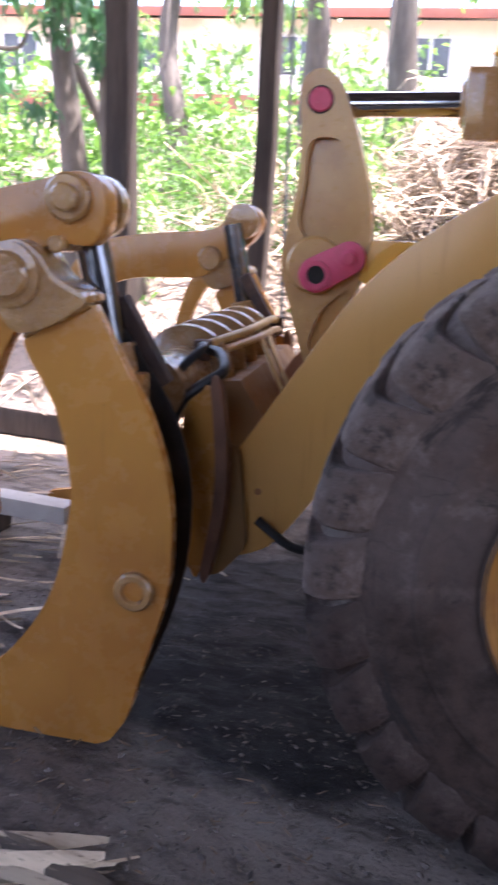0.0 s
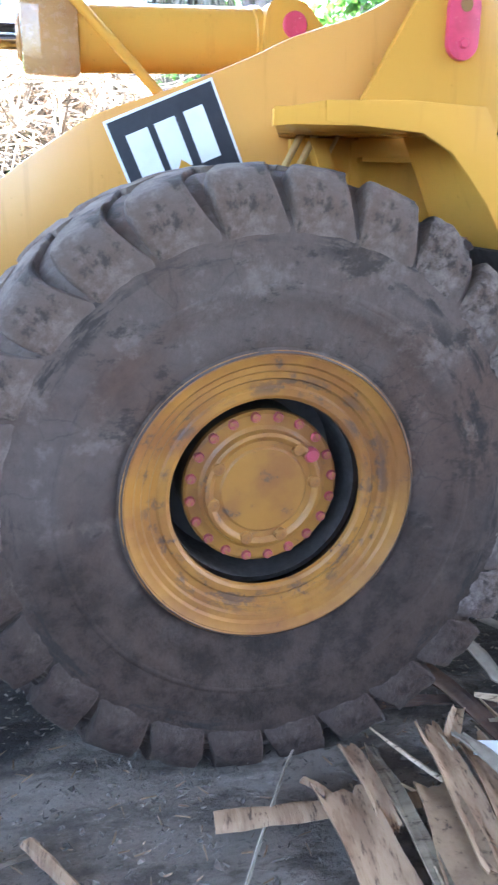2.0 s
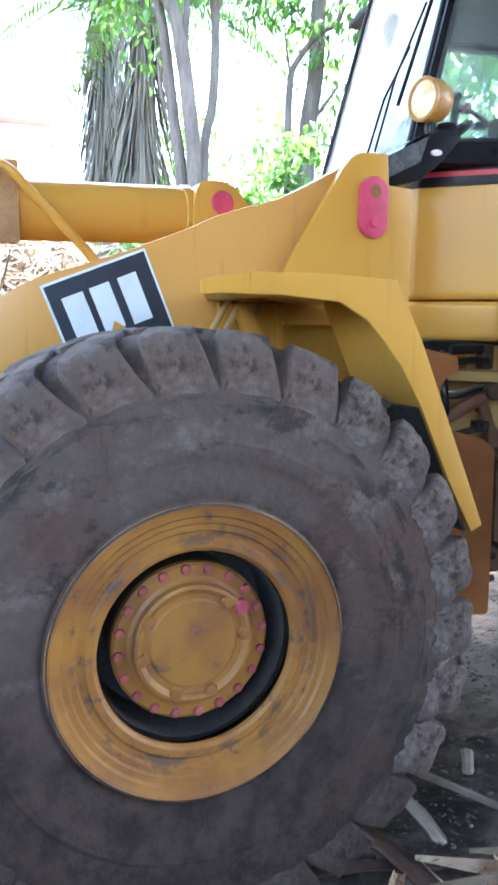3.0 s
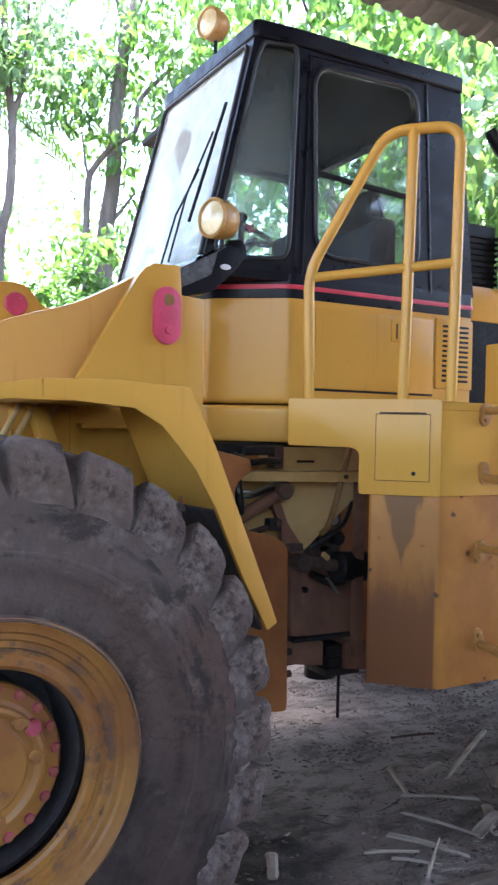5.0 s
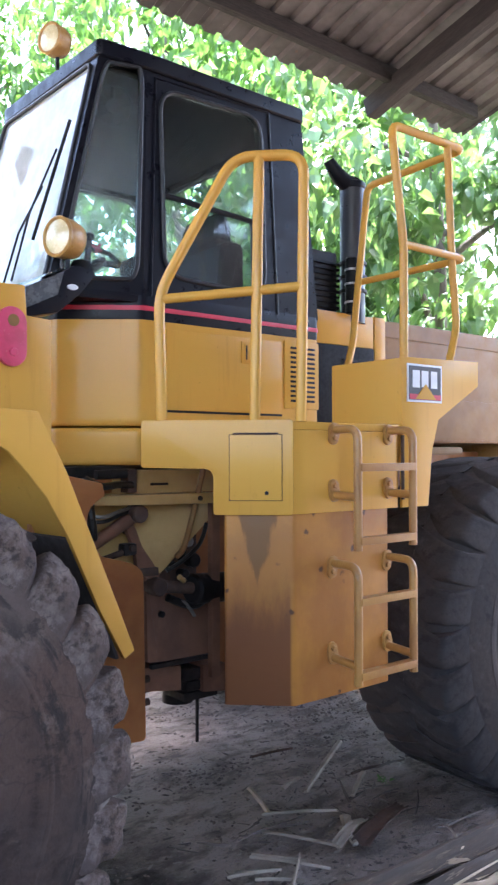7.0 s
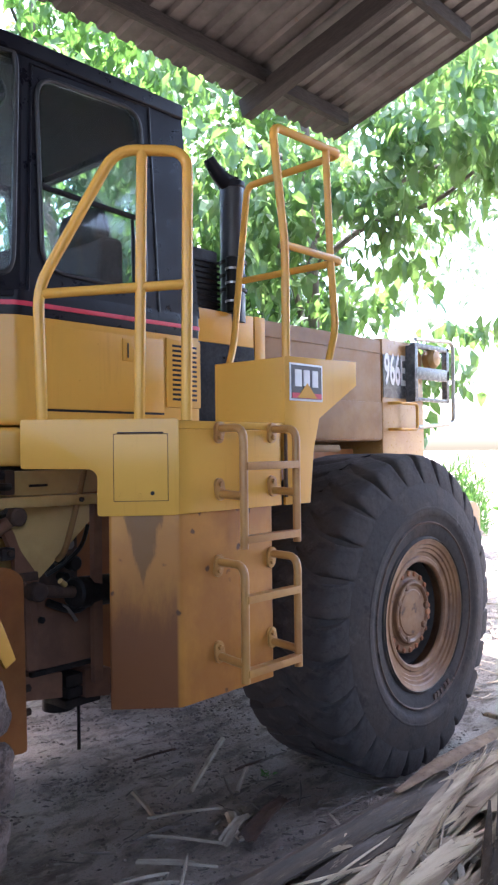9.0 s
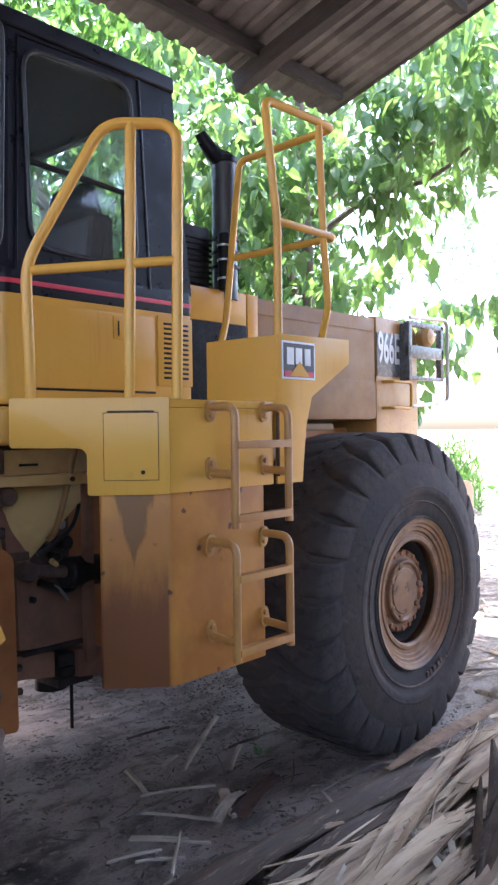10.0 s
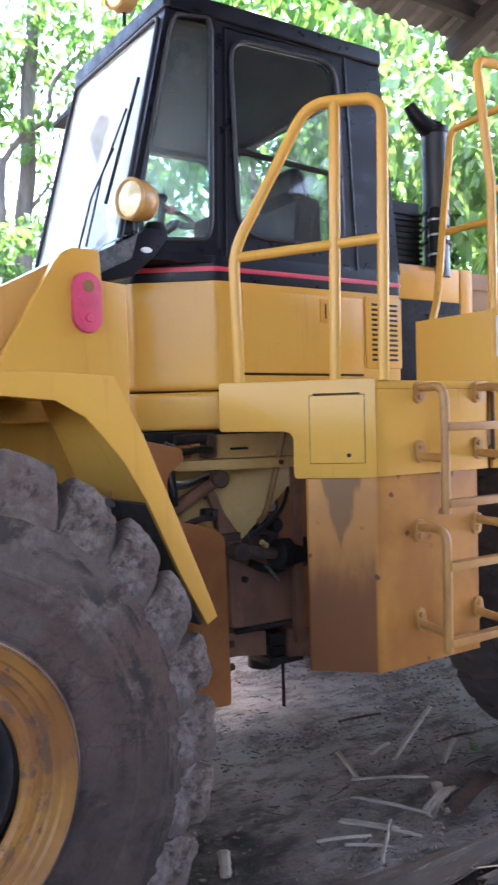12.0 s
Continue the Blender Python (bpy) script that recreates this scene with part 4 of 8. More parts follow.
def Rr(name, bm, mat, parent=loader, label="", sharp=35.0):
    return part(name, bm, mat, parent, label, None, sharp)


# lift arms
arm_top = smooth_line([(-0.80, 2.13), (-0.92, 2.15), (-1.05, 2.085), (-1.20, 2.01), (-1.40, 1.945), (-1.53, 1.885), (-1.77, 1.79), (-1.99, 1.717), (-2.10, 1.655), (-2.21, 1.585), (-2.32, 1.50), (-2.42, 1.405), (-2.50, 1.31), (-2.61, 1.14), (-2.68, 1.035), (-2.765, 0.90), (-2.86, 0.76), (-2.945, 0.62), (-2.985, 0.50)], 3)
arm_low = smooth_line([(-2.985, 0.45), (-2.95, 0.43), (-2.85, 0.435), (-2.72, 0.48), (-2.645, 0.55), (-2.555, 0.675), (-2.42, 0.86), (-2.25, 1.04), (-2.05, 1.19), (-1.80, 1.32), (-1.50, 1.45), (-1.20, 1.62), (-0.95, 1.80), (-0.80, 1.98)], 3)
PLUG = (-2.738, 0.689)
for s in (-1, 1):
    arm = F("lift_arm", slab(arm_top + arm_low, s * 0.616, s * 0.515, 0.01), ARMPAINT, label="curved yellow lift arm plate")
    F("arm_pin", rod((-2.87, s * 0.635, 0.52), (-2.87, s * 0.49, 0.52), 0.035, 20, cham=0.006), RUST, arm)
    F("plug_hole", rod((PLUG[0], s * 0.6185, PLUG[1]), (PLUG[0], s * 0.60, PLUG[1]), 0.012, 12), BROWN, arm)
cross = F("cross_tube", rod((-2.32, -0.52, 1.40), (-2.32, 0.52, 1.40), 0.12, 32), YELLOW, label="yellow cross tube between the lift arms")
F("tube_bracket", slab([(-2.46, 1.52), (-2.22, 1.52), (-2.16, 1.35), (-2.30, 1.25), (-2.5, 1.38)], -0.14, 0.14, 0.012), YELLOW, cross)

# sticker: dark panel with pale blocks and a yellow wedge
def sticker(name, m, w, h, parent, tilt_bars=0.12):
    st = part(name, box(0, w, -0.002, 0.002, -h, 0, 0.0005), WHITE, parent, "dark square decal with pale block shapes", m)
    part("decal_ground", box(0.008, w - 0.008, -0.0035, 0.0, -h + 0.008, -0.008, 0), DARKVINYL, st, "", m)
    for a, b, low in ((0.13, 0.33, 0.62), (0.39, 0.58, 0.60), (0.66, 0.84, 0.62)):
        part("pale_block", slab([(a * w, -low * h), (b * w, -low * h), (b * w, -0.17 * h), (a * w, -0.17 * h)], -0.0055, -0.003, 0), WHITE, st, "", m)
    part("yellow_wedge", slab([(0.2 * w, -0.92 * h), (0.8 * w, -0.92 * h), (0.5 * w, -0.52 * h)], -0.0065, -0.004, 0), YELLOW, st, "", m)
    part("red_line", box(0.01, w - 0.01, -0.0055, -0.003, -h + 0.010, -h + 0.03, 0), REDVINYL, st, "", m)
    return st


sticker("decal", FRONT @ pose(-1.984, -0.619, 1.690, 0, -22, 0), 0.352, 0.34, loader)

# bell crank
crank = smooth_line([(-2.755, 1.99), (-2.745, 2.06), (-2.687, 2.095), (-2.62, 2.06), (-2.575, 1.97), (-2.54, 1.87), (-2.50, 1.74), (-2.475, 1.62), (-2.47, 1.50), (-2.50, 1.36), (-2.55, 1.24), (-2.62, 1.12), (-2.675, 1.05), (-2.715, 1.14), (-2.755, 1.27), (-2.79, 1.39), (-2.785, 1.50), (-2.76, 1.62), (-2.745, 1.75), (-2.745, 1.88)], 4, closed=True)
bell = F("bell_crank", slab(crank, -0.058, 0.09, 0.008), TAN, label="cast yellow tilt lever with hollow web")
web = smooth_line([(-2.712, 1.84), (-2.655, 1.868), (-2.59, 1.84), (-2.535, 1.70), (-2.505, 1.56), (-2.54, 1.51), (-2.62, 1.495), (-2.70, 1.515), (-2.738, 1.58), (-2.722, 1.70)], 4, True)
pocket = smooth_line([(-2.585, 1.30), (-2.535, 1.335), (-2.555, 1.255), (-2.60, 1.17), (-2.655, 1.10), (-2.672, 1.13), (-2.655, 1.20), (-2.625, 1.26)], 4, True)
F("cast_rim", framed(lambda u, v, w=0.0: Vector((u, w, v)), crank, [web, pocket], -0.095, -0.055), TAN, bell, "", 25)
put(F("boss", lathe([(0.0, 0.0), (0.105, 0.0), (0.105, -0.03), (0.095, -0.04), (0.0, -0.04)], 40), TAN, bell), FRONT @ pose(-2.665, -0.085, 1.42))
put(F("pin_gap", lathe([(0.042, 0.0), (0.0475, 0.0), (0.0475, -0.003), (0.042, -0.003)], 32, closed=True), GREASE, bell), FRONT @ pose(-2.682, -0.0945, 1.992))
F("top_pin", rod((-2.682, -0.105, 1.992), (-2.682, 0.105, 1.992), 0.042, 28, cham=0.005), PINK, bell, "pink painted pin end")
link = ring_outline(-2.650, 1.388, 0.066, 14, 110, 300) + ring_outline(-2.535, 1.452, 0.060, 14, -60, 115)
lockp = F("pin_lock", slab(link, -0.165, -0.125, 0.008), PINK, bell, "pink painted pin lock plate")
put(F("lock_ring", lathe([(0.034, 0.0), (0.052, 0.0), (0.052, -0.012), (0.034, -0.012)], 28, closed=True), PINK, lockp), FRONT @ pose(-2.650, -0.163, 1.388))
F("bore", rod((-2.65, -0.1665, 1.388), (-2.65, -0.15, 1.388), 0.033, 24), GREASE, lockp)
put(F("lock_bolt", lathe([(0.0, 0.0), (0.032, 0.0), (0.032, -0.008), (0.02, -0.012), (0.02, -0.024), (0.0, -0.024)], 20), PINK, lockp), FRONT @ pose(-2.535, -0.163, 1.452))
F("tilt_link", slab(smooth_line([(-2.70, 1.10), (-2.64, 1.04), (-2.75, 0.80), (-2.86, 0.70), (-2.92, 0.77), (-2.80, 0.95)], 3, True), -0.06, 0.06, 0.012), BROWN, label="worn brown tilt link")

# tilt cylinder
tilt = F("tilt_cylinder", rod((-2.0, 0, 2.0), (-1.36, 0, 2.022), 0.112, 40, cham=0.006), YELLOW, label="yellow hydraulic tilt cylinder")
F("cylinder_rod", rod((-2.66, 0, 1.988), (-1.98, 0, 2.001), 0.044, 28), CHROME, tilt, "bright chromed rod")
F("gland", box(-2.185, -1.995, -0.125, 0.125, 1.865, 2.10, 0.02), CASTING, tilt)
F("gland_collar", rod((-2.2, 0, 1.997), (-2.15, 0, 1.997), 0.08, 28, cham=0.01), CASTING, tilt)
F("port_block", box(-2.10, -1.995, -0.06, 0.06, 2.095, 2.17, 0.01), CASTING, tilt)
F("oil_pipe", tube(smooth_line([(-2.10, -0.13, 2.145), (-2.03, -0.15, 2.115), (-1.93, -0.15, 2.015), (-1.80, -0.15, 1.885), (-1.62, -0.12, 1.70)], 5), 0.018, 12), YELLOW, tilt)
F("end_collar", rod((-1.375, 0, 2.02), (-1.335, 0, 2.022), 0.118, 40, cham=0.008), YELLOW, tilt)
eye = smooth_line([(-1.34, 1.92), (-1.34, 2.11), (-1.27, 2.145), (-1.19, 2.13), (-1.12, 2.06), (-1.0, 2.03), (-0.94, 1.98), (-1.02, 1.90), (-1.2, 1.90)], 4, True)
F("clevis", slab(eye, -0.13, 0.13, 0.012), YELLOW, tilt)
F("clevis_pin", rod((-1.238, -0.142, 2.06), (-1.238, 0.142, 2.06), 0.045, 28, cham=0.005), PINK, tilt, "pink painted pin end")

# tower plates of the front frame, with fenders
for s in (-1, 1):
    plate = F("tower_plate", slab([(-1.20, 1.755), (-0.985, 2.12), (-0.955, 2.155), (-0.92, 2.175), (-0.816, 2.179), (-0.808, 2.075), (-0.713, 2.07), (-0.709, 1.60), (-0.72, 1.2), (-1.20, 1.2)], s * 0.66, s * 0.625, 0.006), YELLOW, label="yellow front frame tower plate")
    cap = [(x, z) for x, z in ring_outline(-0.873, 2.042, 0.054, 12, 0, 180) + ring_outline(-0.873, 1.945, 0.054, 12, 180, 360)]
    cp = F("pin_keeper", slab(cap, s * 0.682, s * 0.66, 0.006), PINK, plate, "pink painted pin keeper")
    F("keeper_hole", rod((-0.871, s * 0.6835, 2.048), (-0.871, s * 0.67, 2.048), 0.021, 20), DUSTY, cp)
    F("keeper_bolt", rod((-0.873, s * 0.692, 1.940), (-0.873, s * 0.67, 1.940), 0.016, 6, cham=0.003), PINK, cp)
    fend = F("fender_face", slab([(-1.51, 1.716), (-1.30, 1.722), (-1.075, 1.712), (-0.985, 1.545), (-0.80, 1.125), (-0.745, 0.995), (-0.782, 0.975), (-0.875, 1.14), (-0.98, 1.36), (-1.05, 1.475), (-1.11, 1.545), (-1.165, 1.602), (-1.25, 1.647), (-1.51, 1.668)], s * 1.19, s * 1.172, 0.004), YELLOW, label="yellow front fender of bent plate")
    F("fender_nose", slab([(-1.64, 1.693), (-1.51, 1.716), (-1.51, 1.668), (-1.64, 1.655)], s * 1.186, s * 1.168, 0.004), YELLOW, fend)
    F("fender_top", slab([(-1.64, s * 1.185), (-1.44, s * 0.60), (-1.07, s * 0.60), (-1.07, s * 1.188), (-1.51, s * 1.188)], 1.66, 1.70, 0.005, "z"), YELLOW, fend)
    F("fender_back", slab([(-1.075, 1.706), (-0.985, 1.545), (-0.75, 1.0), (-0.775, 0.99), (-1.01, 1.52), (-1.09, 1.69)], s * 1.172, s * 0.72, 0.004), YELLOW, fend)
    # dark sheet stands in for the shade and grime low in the wheel well
    F("fender_shade_sheet", slab([(-0.952, 1.352), (-0.785, 0.975), (-0.795, 0.972), (-0.962, 1.347)], s * 1.166, s * 0.70, 0.002), RECESS, fend, "dark sheet for the shade and grime inside the fender")
    F("well_panel", slab([(-1.42, 1.655), (-1.20, 1.655), (-0.80, 1.655), (-0.80, 0.95), (-1.00, 1.05), (-1.20, 1.20), (-1.36, 1.26), (-1.42, 1.30)], s * 0.66, s * 0.63, 0.004), YELLOW, fend)
    F("well_seam", box(-1.225, -1.215, s * 0.666, s * 0.655, 1.42, 1.65, 0.002), YELLOW, fend)
    F("well_ledge", box(-1.20, -0.98, s * 0.70, s * 0.655, 1.59, 1.604, 0.003), YELLOW, fend)
    for px, pr in ((-1.43, 0.011), (-1.385, 0.011), (-1.31, 0.006)):
        F("brake_pipe", rod((px - 0.035, s * 0.70, 1.55), (px + 0.03, s * 0.70, 1.668), pr, 10), DUSTY2, fend, "pale dusty pipe")
    F("well_rib", slab([(-1.38, 1.655), (-1.33, 1.655), (-1.22, 1.38), (-1.27, 1.36)], s * 0.72, s * 0.66, 0.004), YELLOW, fend)
F("front_frame", slab([(-2.15, 0.62), (-2.15, 1.05), (-1.5, 1.30), (-1.18, 1.55), (-0.70, 1.55), (-0.45, 1.25), (-0.30, 1.25), (-0.30, 0.55), (-1.0, 0.45), (-1.9, 0.48)], -0.50, 0.50, 0.012), YELLOW, label="yellow welded front frame")
put(F("front_axle", lathe([(0.0, -0.95), (0.20, -0.95), (0.20, -0.55), (0.27, -0.28), (0.27, 0.28), (0.20, 0.55), (0.20, 0.95), (0.0, 0.95)], 40), GREASE, label="black dirty front axle"), FRONT @ pose(-LX, 0, HZ))
put(Rr("rear_axle", lathe([(0.0, -0.95), (0.20, -0.95), (0.20, -0.55), (0.27, -0.28), (0.27, 0.28), (0.20, 0.55), (0.20, 0.95), (0.0, 0.95)], 40), GREASE, label="black dirty rear axle"), pose(LX, 0, HZ))
hp = F("frame_ear", slab(smooth_line([(-0.823, 1.525), (-0.682, 1.495)], 1) + smooth_line([(-0.672, 1.453), (-0.727, 1.416), (-0.742, 1.359), (-0.725, 1.301), (-0.682, 1.25)], 3) + rounded([(-0.60, 1.228), (-0.548, 1.212), (-0.51, 1.18), (-0.499, 0.593), (-0.92, 0.645), (-0.95, 1.5)], 0.02, 3), -0.93, -0.90, 0.004), BROWN, label="stained yellow ear plate of the front frame")
for bz in (0.72, 0.80):
    F("ear_bolt", rod((-0.53, -0.91, bz), (-0.475, -0.91, bz), 0.014, 6), RUST, hp)

# ---- rear half: platform, tank box and steps ----
CORNER = Vector((-0.089, -1.42))
LID = Vector((0.7216, -0.6923))          # along the slanted front of the step box, towards its outer corner


def lid_pt(s, inset=0.0):
    p = CORNER + LID * s + Vector((-LID.y, LID.x)) * inset
    return p.x, p.y


def lid_pose(s, z, out=0.0):
    """A frame on the slanted front: local x along it, local y inwards."""
    x, y = lid_pt(s, -out)
    return pose(x, y, z, 0, 0, math.degrees(math.atan2(LID.y, LID.x)))


plat = Rr("platform", slab([lid_pt(-0.512, 0.006), lid_pt(-0.02, 0.006), (-0.07, -1.414), (0.46, -1.414), (0.46, -0.72), (-0.24, -0.72)], 1.672, 1.70, 0.006, "z"), YELLOW, label="yellow step platform beside the cab")
part("platform_skirt", slab(rounded([(-0.517, -0.155), (-0.29, -0.158), (-0.272, -0.175), (-0.272, -0.312), (-0.004, -0.312), (-0.004, 0.006), (-0.517, 0.006)], 0.012, 3, True), 0.0, 0.02, 0.004), YELLOW, plat, "", lid_pose(0, 1.70))
up_box = Rr("step_box_top", slab(rounded([lid_pt(-0.03, 0.003), (-0.089 + 0.03, -1.419), (0.445, -1.419), (0.445, -0.80), lid_pt(-0.27, 0.40), lid_pt(-0.27, 0.012)], 0.03, 5, True), 1.39, 1.672, 0.006, "z"), YELLOW, label="yellow upper step box with lid")
low_box = Rr("step_box", slab(rounded([lid_pt(-0.236, 0.012), lid_pt(-0.006, 0.012), (-0.075, -1.410), (0.384, -1.410), (0.384, -0.72), lid_pt(-0.236, 0.45)], 0.008, 3, True), 0.755, 1.392, 0.005, "z"), STAINED, label="stained yellow lower step box, browner towards its foot")
part("box_lid", box(-0.217, -0.042, -0.004, 0.01, 1.437, 1.655, 0.003), YELLOW, up_box, "", lid_pose(0, 0))
part("lid_gap", box(-0.2185, -0.0405, -0.0022, 0.008, 1.4355, 1.6565, 0), GREASE, up_box, "", lid_pose(0, 0))
part("lid_hinge", rod((-0.205, -0.004, 1.660), (-0.055, -0.004, 1.660), 0.0025, 10), RUST, up_box, "", lid_pose(0, 0))
part("lid_knob", rod((-0.092, -0.014, 1.462), (-0.092, 0.0, 1.462), 0.007, 10), GREASE, up_box, "", lid_pose(0, 0))
part("lid_catch", rod((-0.135, -0.008, 1.452), (-0.135, 0.0, 1.452), 0.010, 14), YELLOW, up_box, "", lid_pose(0, 0))
Rr("edge_hinge", rod((0.449, -1.425, 1.42), (0.449, -1.425, 1.66), 0.007, 8), RUST, up_box)
for z0, dz in ((1.29, 0.34), (0.845, 0.33)):
    lad = None
    zt = z0 + dz + (0.045 if z0 > 1 else 0.04)
    for x in (0.075, 0.355):
        bx, back_y = x + 0.018, -1.42 if z0 > 1 else -1.41
        rail_pts = rounded([(bx, back_y, zt), (x, -1.55, zt), (x, -1.55, z0 - 0.02)], 0.045)
        ob = Rr("step_ladder" if lad is None else "side_rail", tube(rail_pts, 0.0145), LADDER, loader if lad is None else lad, "yellow tubular steel step ladder" if lad is None else "")
        lad = lad or ob
        zs = z0 + (0.16 if z0 > 1 else 0.045)
        Rr("lower_strut", tube([(bx, back_y, zs), (x, -1.55, zs - 0.004)], 0.0145), LADDER, lad)
        for zz, drop in ((zt, -0.030), (zs, 0.032)):
            tab = ring_outline(bx, zz, 0.024, 10, 0, 180) + ring_outline(bx - 0.006, zz + drop, 0.022, 10, 180, 360) if drop < 0 else ring_outline(bx - 0.006, zz + drop, 0.022, 10, 0, 180) + ring_outline(bx, zz, 0.024, 10, 180, 360)
            Rr("foot_plate", slab(tab, back_y - 0.010, back_y + 0.004, 0.003), LADDER, lad)
            Rr("foot_bolt", rod((bx - 0.006, back_y - 0.020, zz + drop), (bx - 0.006, back_y - 0.008, zz + drop), 0.0105, 6, cham=0.002), LADDER, lad)
    for zz in (z0 + 0.01, z0 + 0.255):
        Rr("rung", box(0.075, 0.355, -1.568, -1.532, zz - 0.012, zz + 0.014, 0.004), LADDER, lad)

# guard rail on the slanted platform edge
def lid_rail(pts, r, name, parent, label=""):
    return part(name, tube(pts, r), YELLOW, parent, label, lid_pose(0, 0))


g = lid_rail(rounded([(-0.452, 0.035, 1.69), (-0.462, 0.035, 2.14), (-0.205, 0.035, 2.60), (0.034, 0.035, 2.60), (0.021, 0.035, 1.70)], 0.07), 0.0185, "guard_rail", loader, "yellow tubular guard rail")
lid_rail([(-0.455, 0.035, 2.12), (0.03, 0.035, 2.155)], 0.0165, "mid_rail", g)
lid_rail([(-0.118, 0.035, 2.60), (-0.135, 0.035, 1.69)], 0.0185, "rail_post", g)

# tank with its side plate and rails
tank = Rr("tank", slab([(0.452, 1.69), (0.452, 1.952), (0.90, 1.962), (0.90, 1.86), (0.66, 1.72), (0.61, 1.62), (0.60, 1.55), (0.452, 1.55)], -1.415, -1.05, 0.008), YELLOW, label="yellow tank box behind the steps")
Rr("side_plate", slab([(0.448, 1.39), (0.448, 1.955), (0.925, 1.966), (0.925, 1.866), (0.665, 1.722), (0.625, 1.60), (0.60, 1.39)], -1.424, -1.412, 0.003), YELLOW, tank)
sticker("decal", pose(0.476, -1.426, 1.932), 0.205, 0.145, tank)
r2 = Rr("tank_rail", tube(rounded([(0.525, -1.37, 1.95), (0.526, -1.37, 2.40), (0.475, -1.355, 2.856), (0.915, -1.365, 2.86), (0.945, -0.80, 2.86), (0.88, -0.80, 2.40), (0.84, -0.80, 2.10), (0.76, -0.83, 1.95)], 0.045), 0.0165), YELLOW, label="yellow tubular rail standing on the tank")
Rr("mid_rail", tube(rounded([(0.522, -1.37, 2.40), (0.915, -1.37, 2.40), (0.90, -0.80, 2.40)], 0.045), 0.0155), YELLOW, r2)
Rr("rail_post", tube(rounded([(0.815, -1.36, 1.955), (0.87, -1.36, 2.11), (0.84, -1.36, 2.38), (0.815, -1.36, 2.85)], 0.05), 0.0155), YELLOW, r2)

# ---- bonnet and rear ----
hood = Rr("bonnet", box(0.72, 2.372, -0.63, 0.63, 1.645, 2.28, 0.03), DUSTY, label="dusty brownish yellow engine bonnet")
Rr("bonnet_crease", box(1.17, 2.36, -0.6345, -0.62, 2.19, 2.198, 0.001), DUSTY, hood)
Rr("bonnet_crease", box(1.17, 2.36, -0.6345, -0.62, 1.885, 1.893, 0.001), DUSTY, hood)
Rr("side_door", box(1.30, 2.362, -0.637, -0.62, 1.66, 1.885, 0.004), DUSTY, hood)
Rr("bonnet_front", box(0.72, 1.165, -0.636, -0.60, 2.12, 2.282, 0.01), YELLOW, hood, "clean yellow front strip of the bonnet")
Rr("black_panel", box(0.70, 1.16, -0.645, -0.55, 1.66, 2.12, 0.01), SEAT, hood, "black side panel below the bonnet line")
Rr("bonnet_edge", box(1.168, 1.25, -0.640, -0.60, 1.66, 2.284, 0.008), YELLOW, hood, "clean yellow upright edge of the bonnet")
Rr("panel_latch", box(0.93, 1.03, -0.652, -0.64, 2.045, 2.056, 0.003), GREASE, hood)
tail = Rr("radiator_guard", slab([(2.378, 1.22), (2.378, 2.296), (2.80, 2.29), (2.88, 2.22), (2.90, 1.22)], -0.63, 0.63, 0.02), TAN, label="yellow radiator guard at the rear")
Rr("number_panel", box(2.385, 2.70, -0.634, -0.628, 1.92, 2.19, 0.001), HAZE_SHEEN, tail, "dark panel with pale model number, glare haze put into its grey")
Rr("tail_handle", tube(rounded([(2.45, -0.63, 1.885), (2.45, -0.70, 1.885), (2.68, -0.70, 1.885), (2.68, -0.70, 1.72), (2.45, -0.70, 1.72), (2.45, -0.63, 1.72)], 0.03), 0.010), YELLOW, tail)
font = bpy.data.curves.new("model_number", "FONT")
font.body, font.size, font.extrude, font.align_y, font.offset = "966E", 0.27, 0.001, "BOTTOM", 0.006
tmp = bpy.data.objects.new("scratch", font)
num_me = bpy.data.meshes.new_from_object(tmp)
bpy.data.objects.remove(tmp)
num = mesh_part("model_number", num_me, WHITE, tail, "pale printed model number", pose(2.392, -0.6365, 1.955, 90, 0, 0) @ Matrix.Diagonal((0.47, 1, 1, 1)), 0)
lampbox = Rr("rear_lamp_guard", box(2.66, 2.70, -0.70, -0.62, 1.90, 2.27, 0.01), HAZE_SHEEN, label="rear lamp guard frame with the glare's haze put into its grey")
for z0, z1 in ((2.25, 2.285), (2.05, 2.13), (1.905, 1.93)):
    Rr("guard_bar", box(2.66, 3.12, -0.70, -0.66, z0, z1, 0.008), HAZE_SHEEN, lampbox)
Rr("guard_bar", box(3.08, 3.12, -0.70, -0.66, 1.905, 2.285, 0.008), HAZE_SHEEN, lampbox)
put(Rr("rear_lamp", lathe([(0.0, 0.03), (0.065, 0.03), (0.075, -0.02), (0.05, -0.05), (0.0, -0.06)], 28, "y"), AMBER, lampbox), pose(2.93, -0.66, 2.20))
Rr("guard_hoop", tube(rounded([(2.70, -0.68, 2.31), (3.17, -0.70, 2.33), (3.17, -0.70, 1.765), (2.72, -0.68, 1.735)], 0.06), 0.013), STEEL, lampbox)
Rr("counterweight", slab(rounded([(2.30, 0.74), (2.30, 1.25), (2.98, 1.25), (3.05, 1.20), (3.05, 0.90), (2.9, 0.74)], 0.04, 4, True), -0.95, 0.95, 0.02), TAN, label="dull tan-yellow cast counterweight")
Rr("rear_fender", slab(rounded([(0.62, 1.57), (0.95, 1.62), (1.40, 1.62), (1.40, 1.585), (0.95, 1.585), (0.66, 1.50)], 0.02, 3, True), -1.0, -0.60, 0.004), DUSTY, label="dusty yellow rear fender ledge")
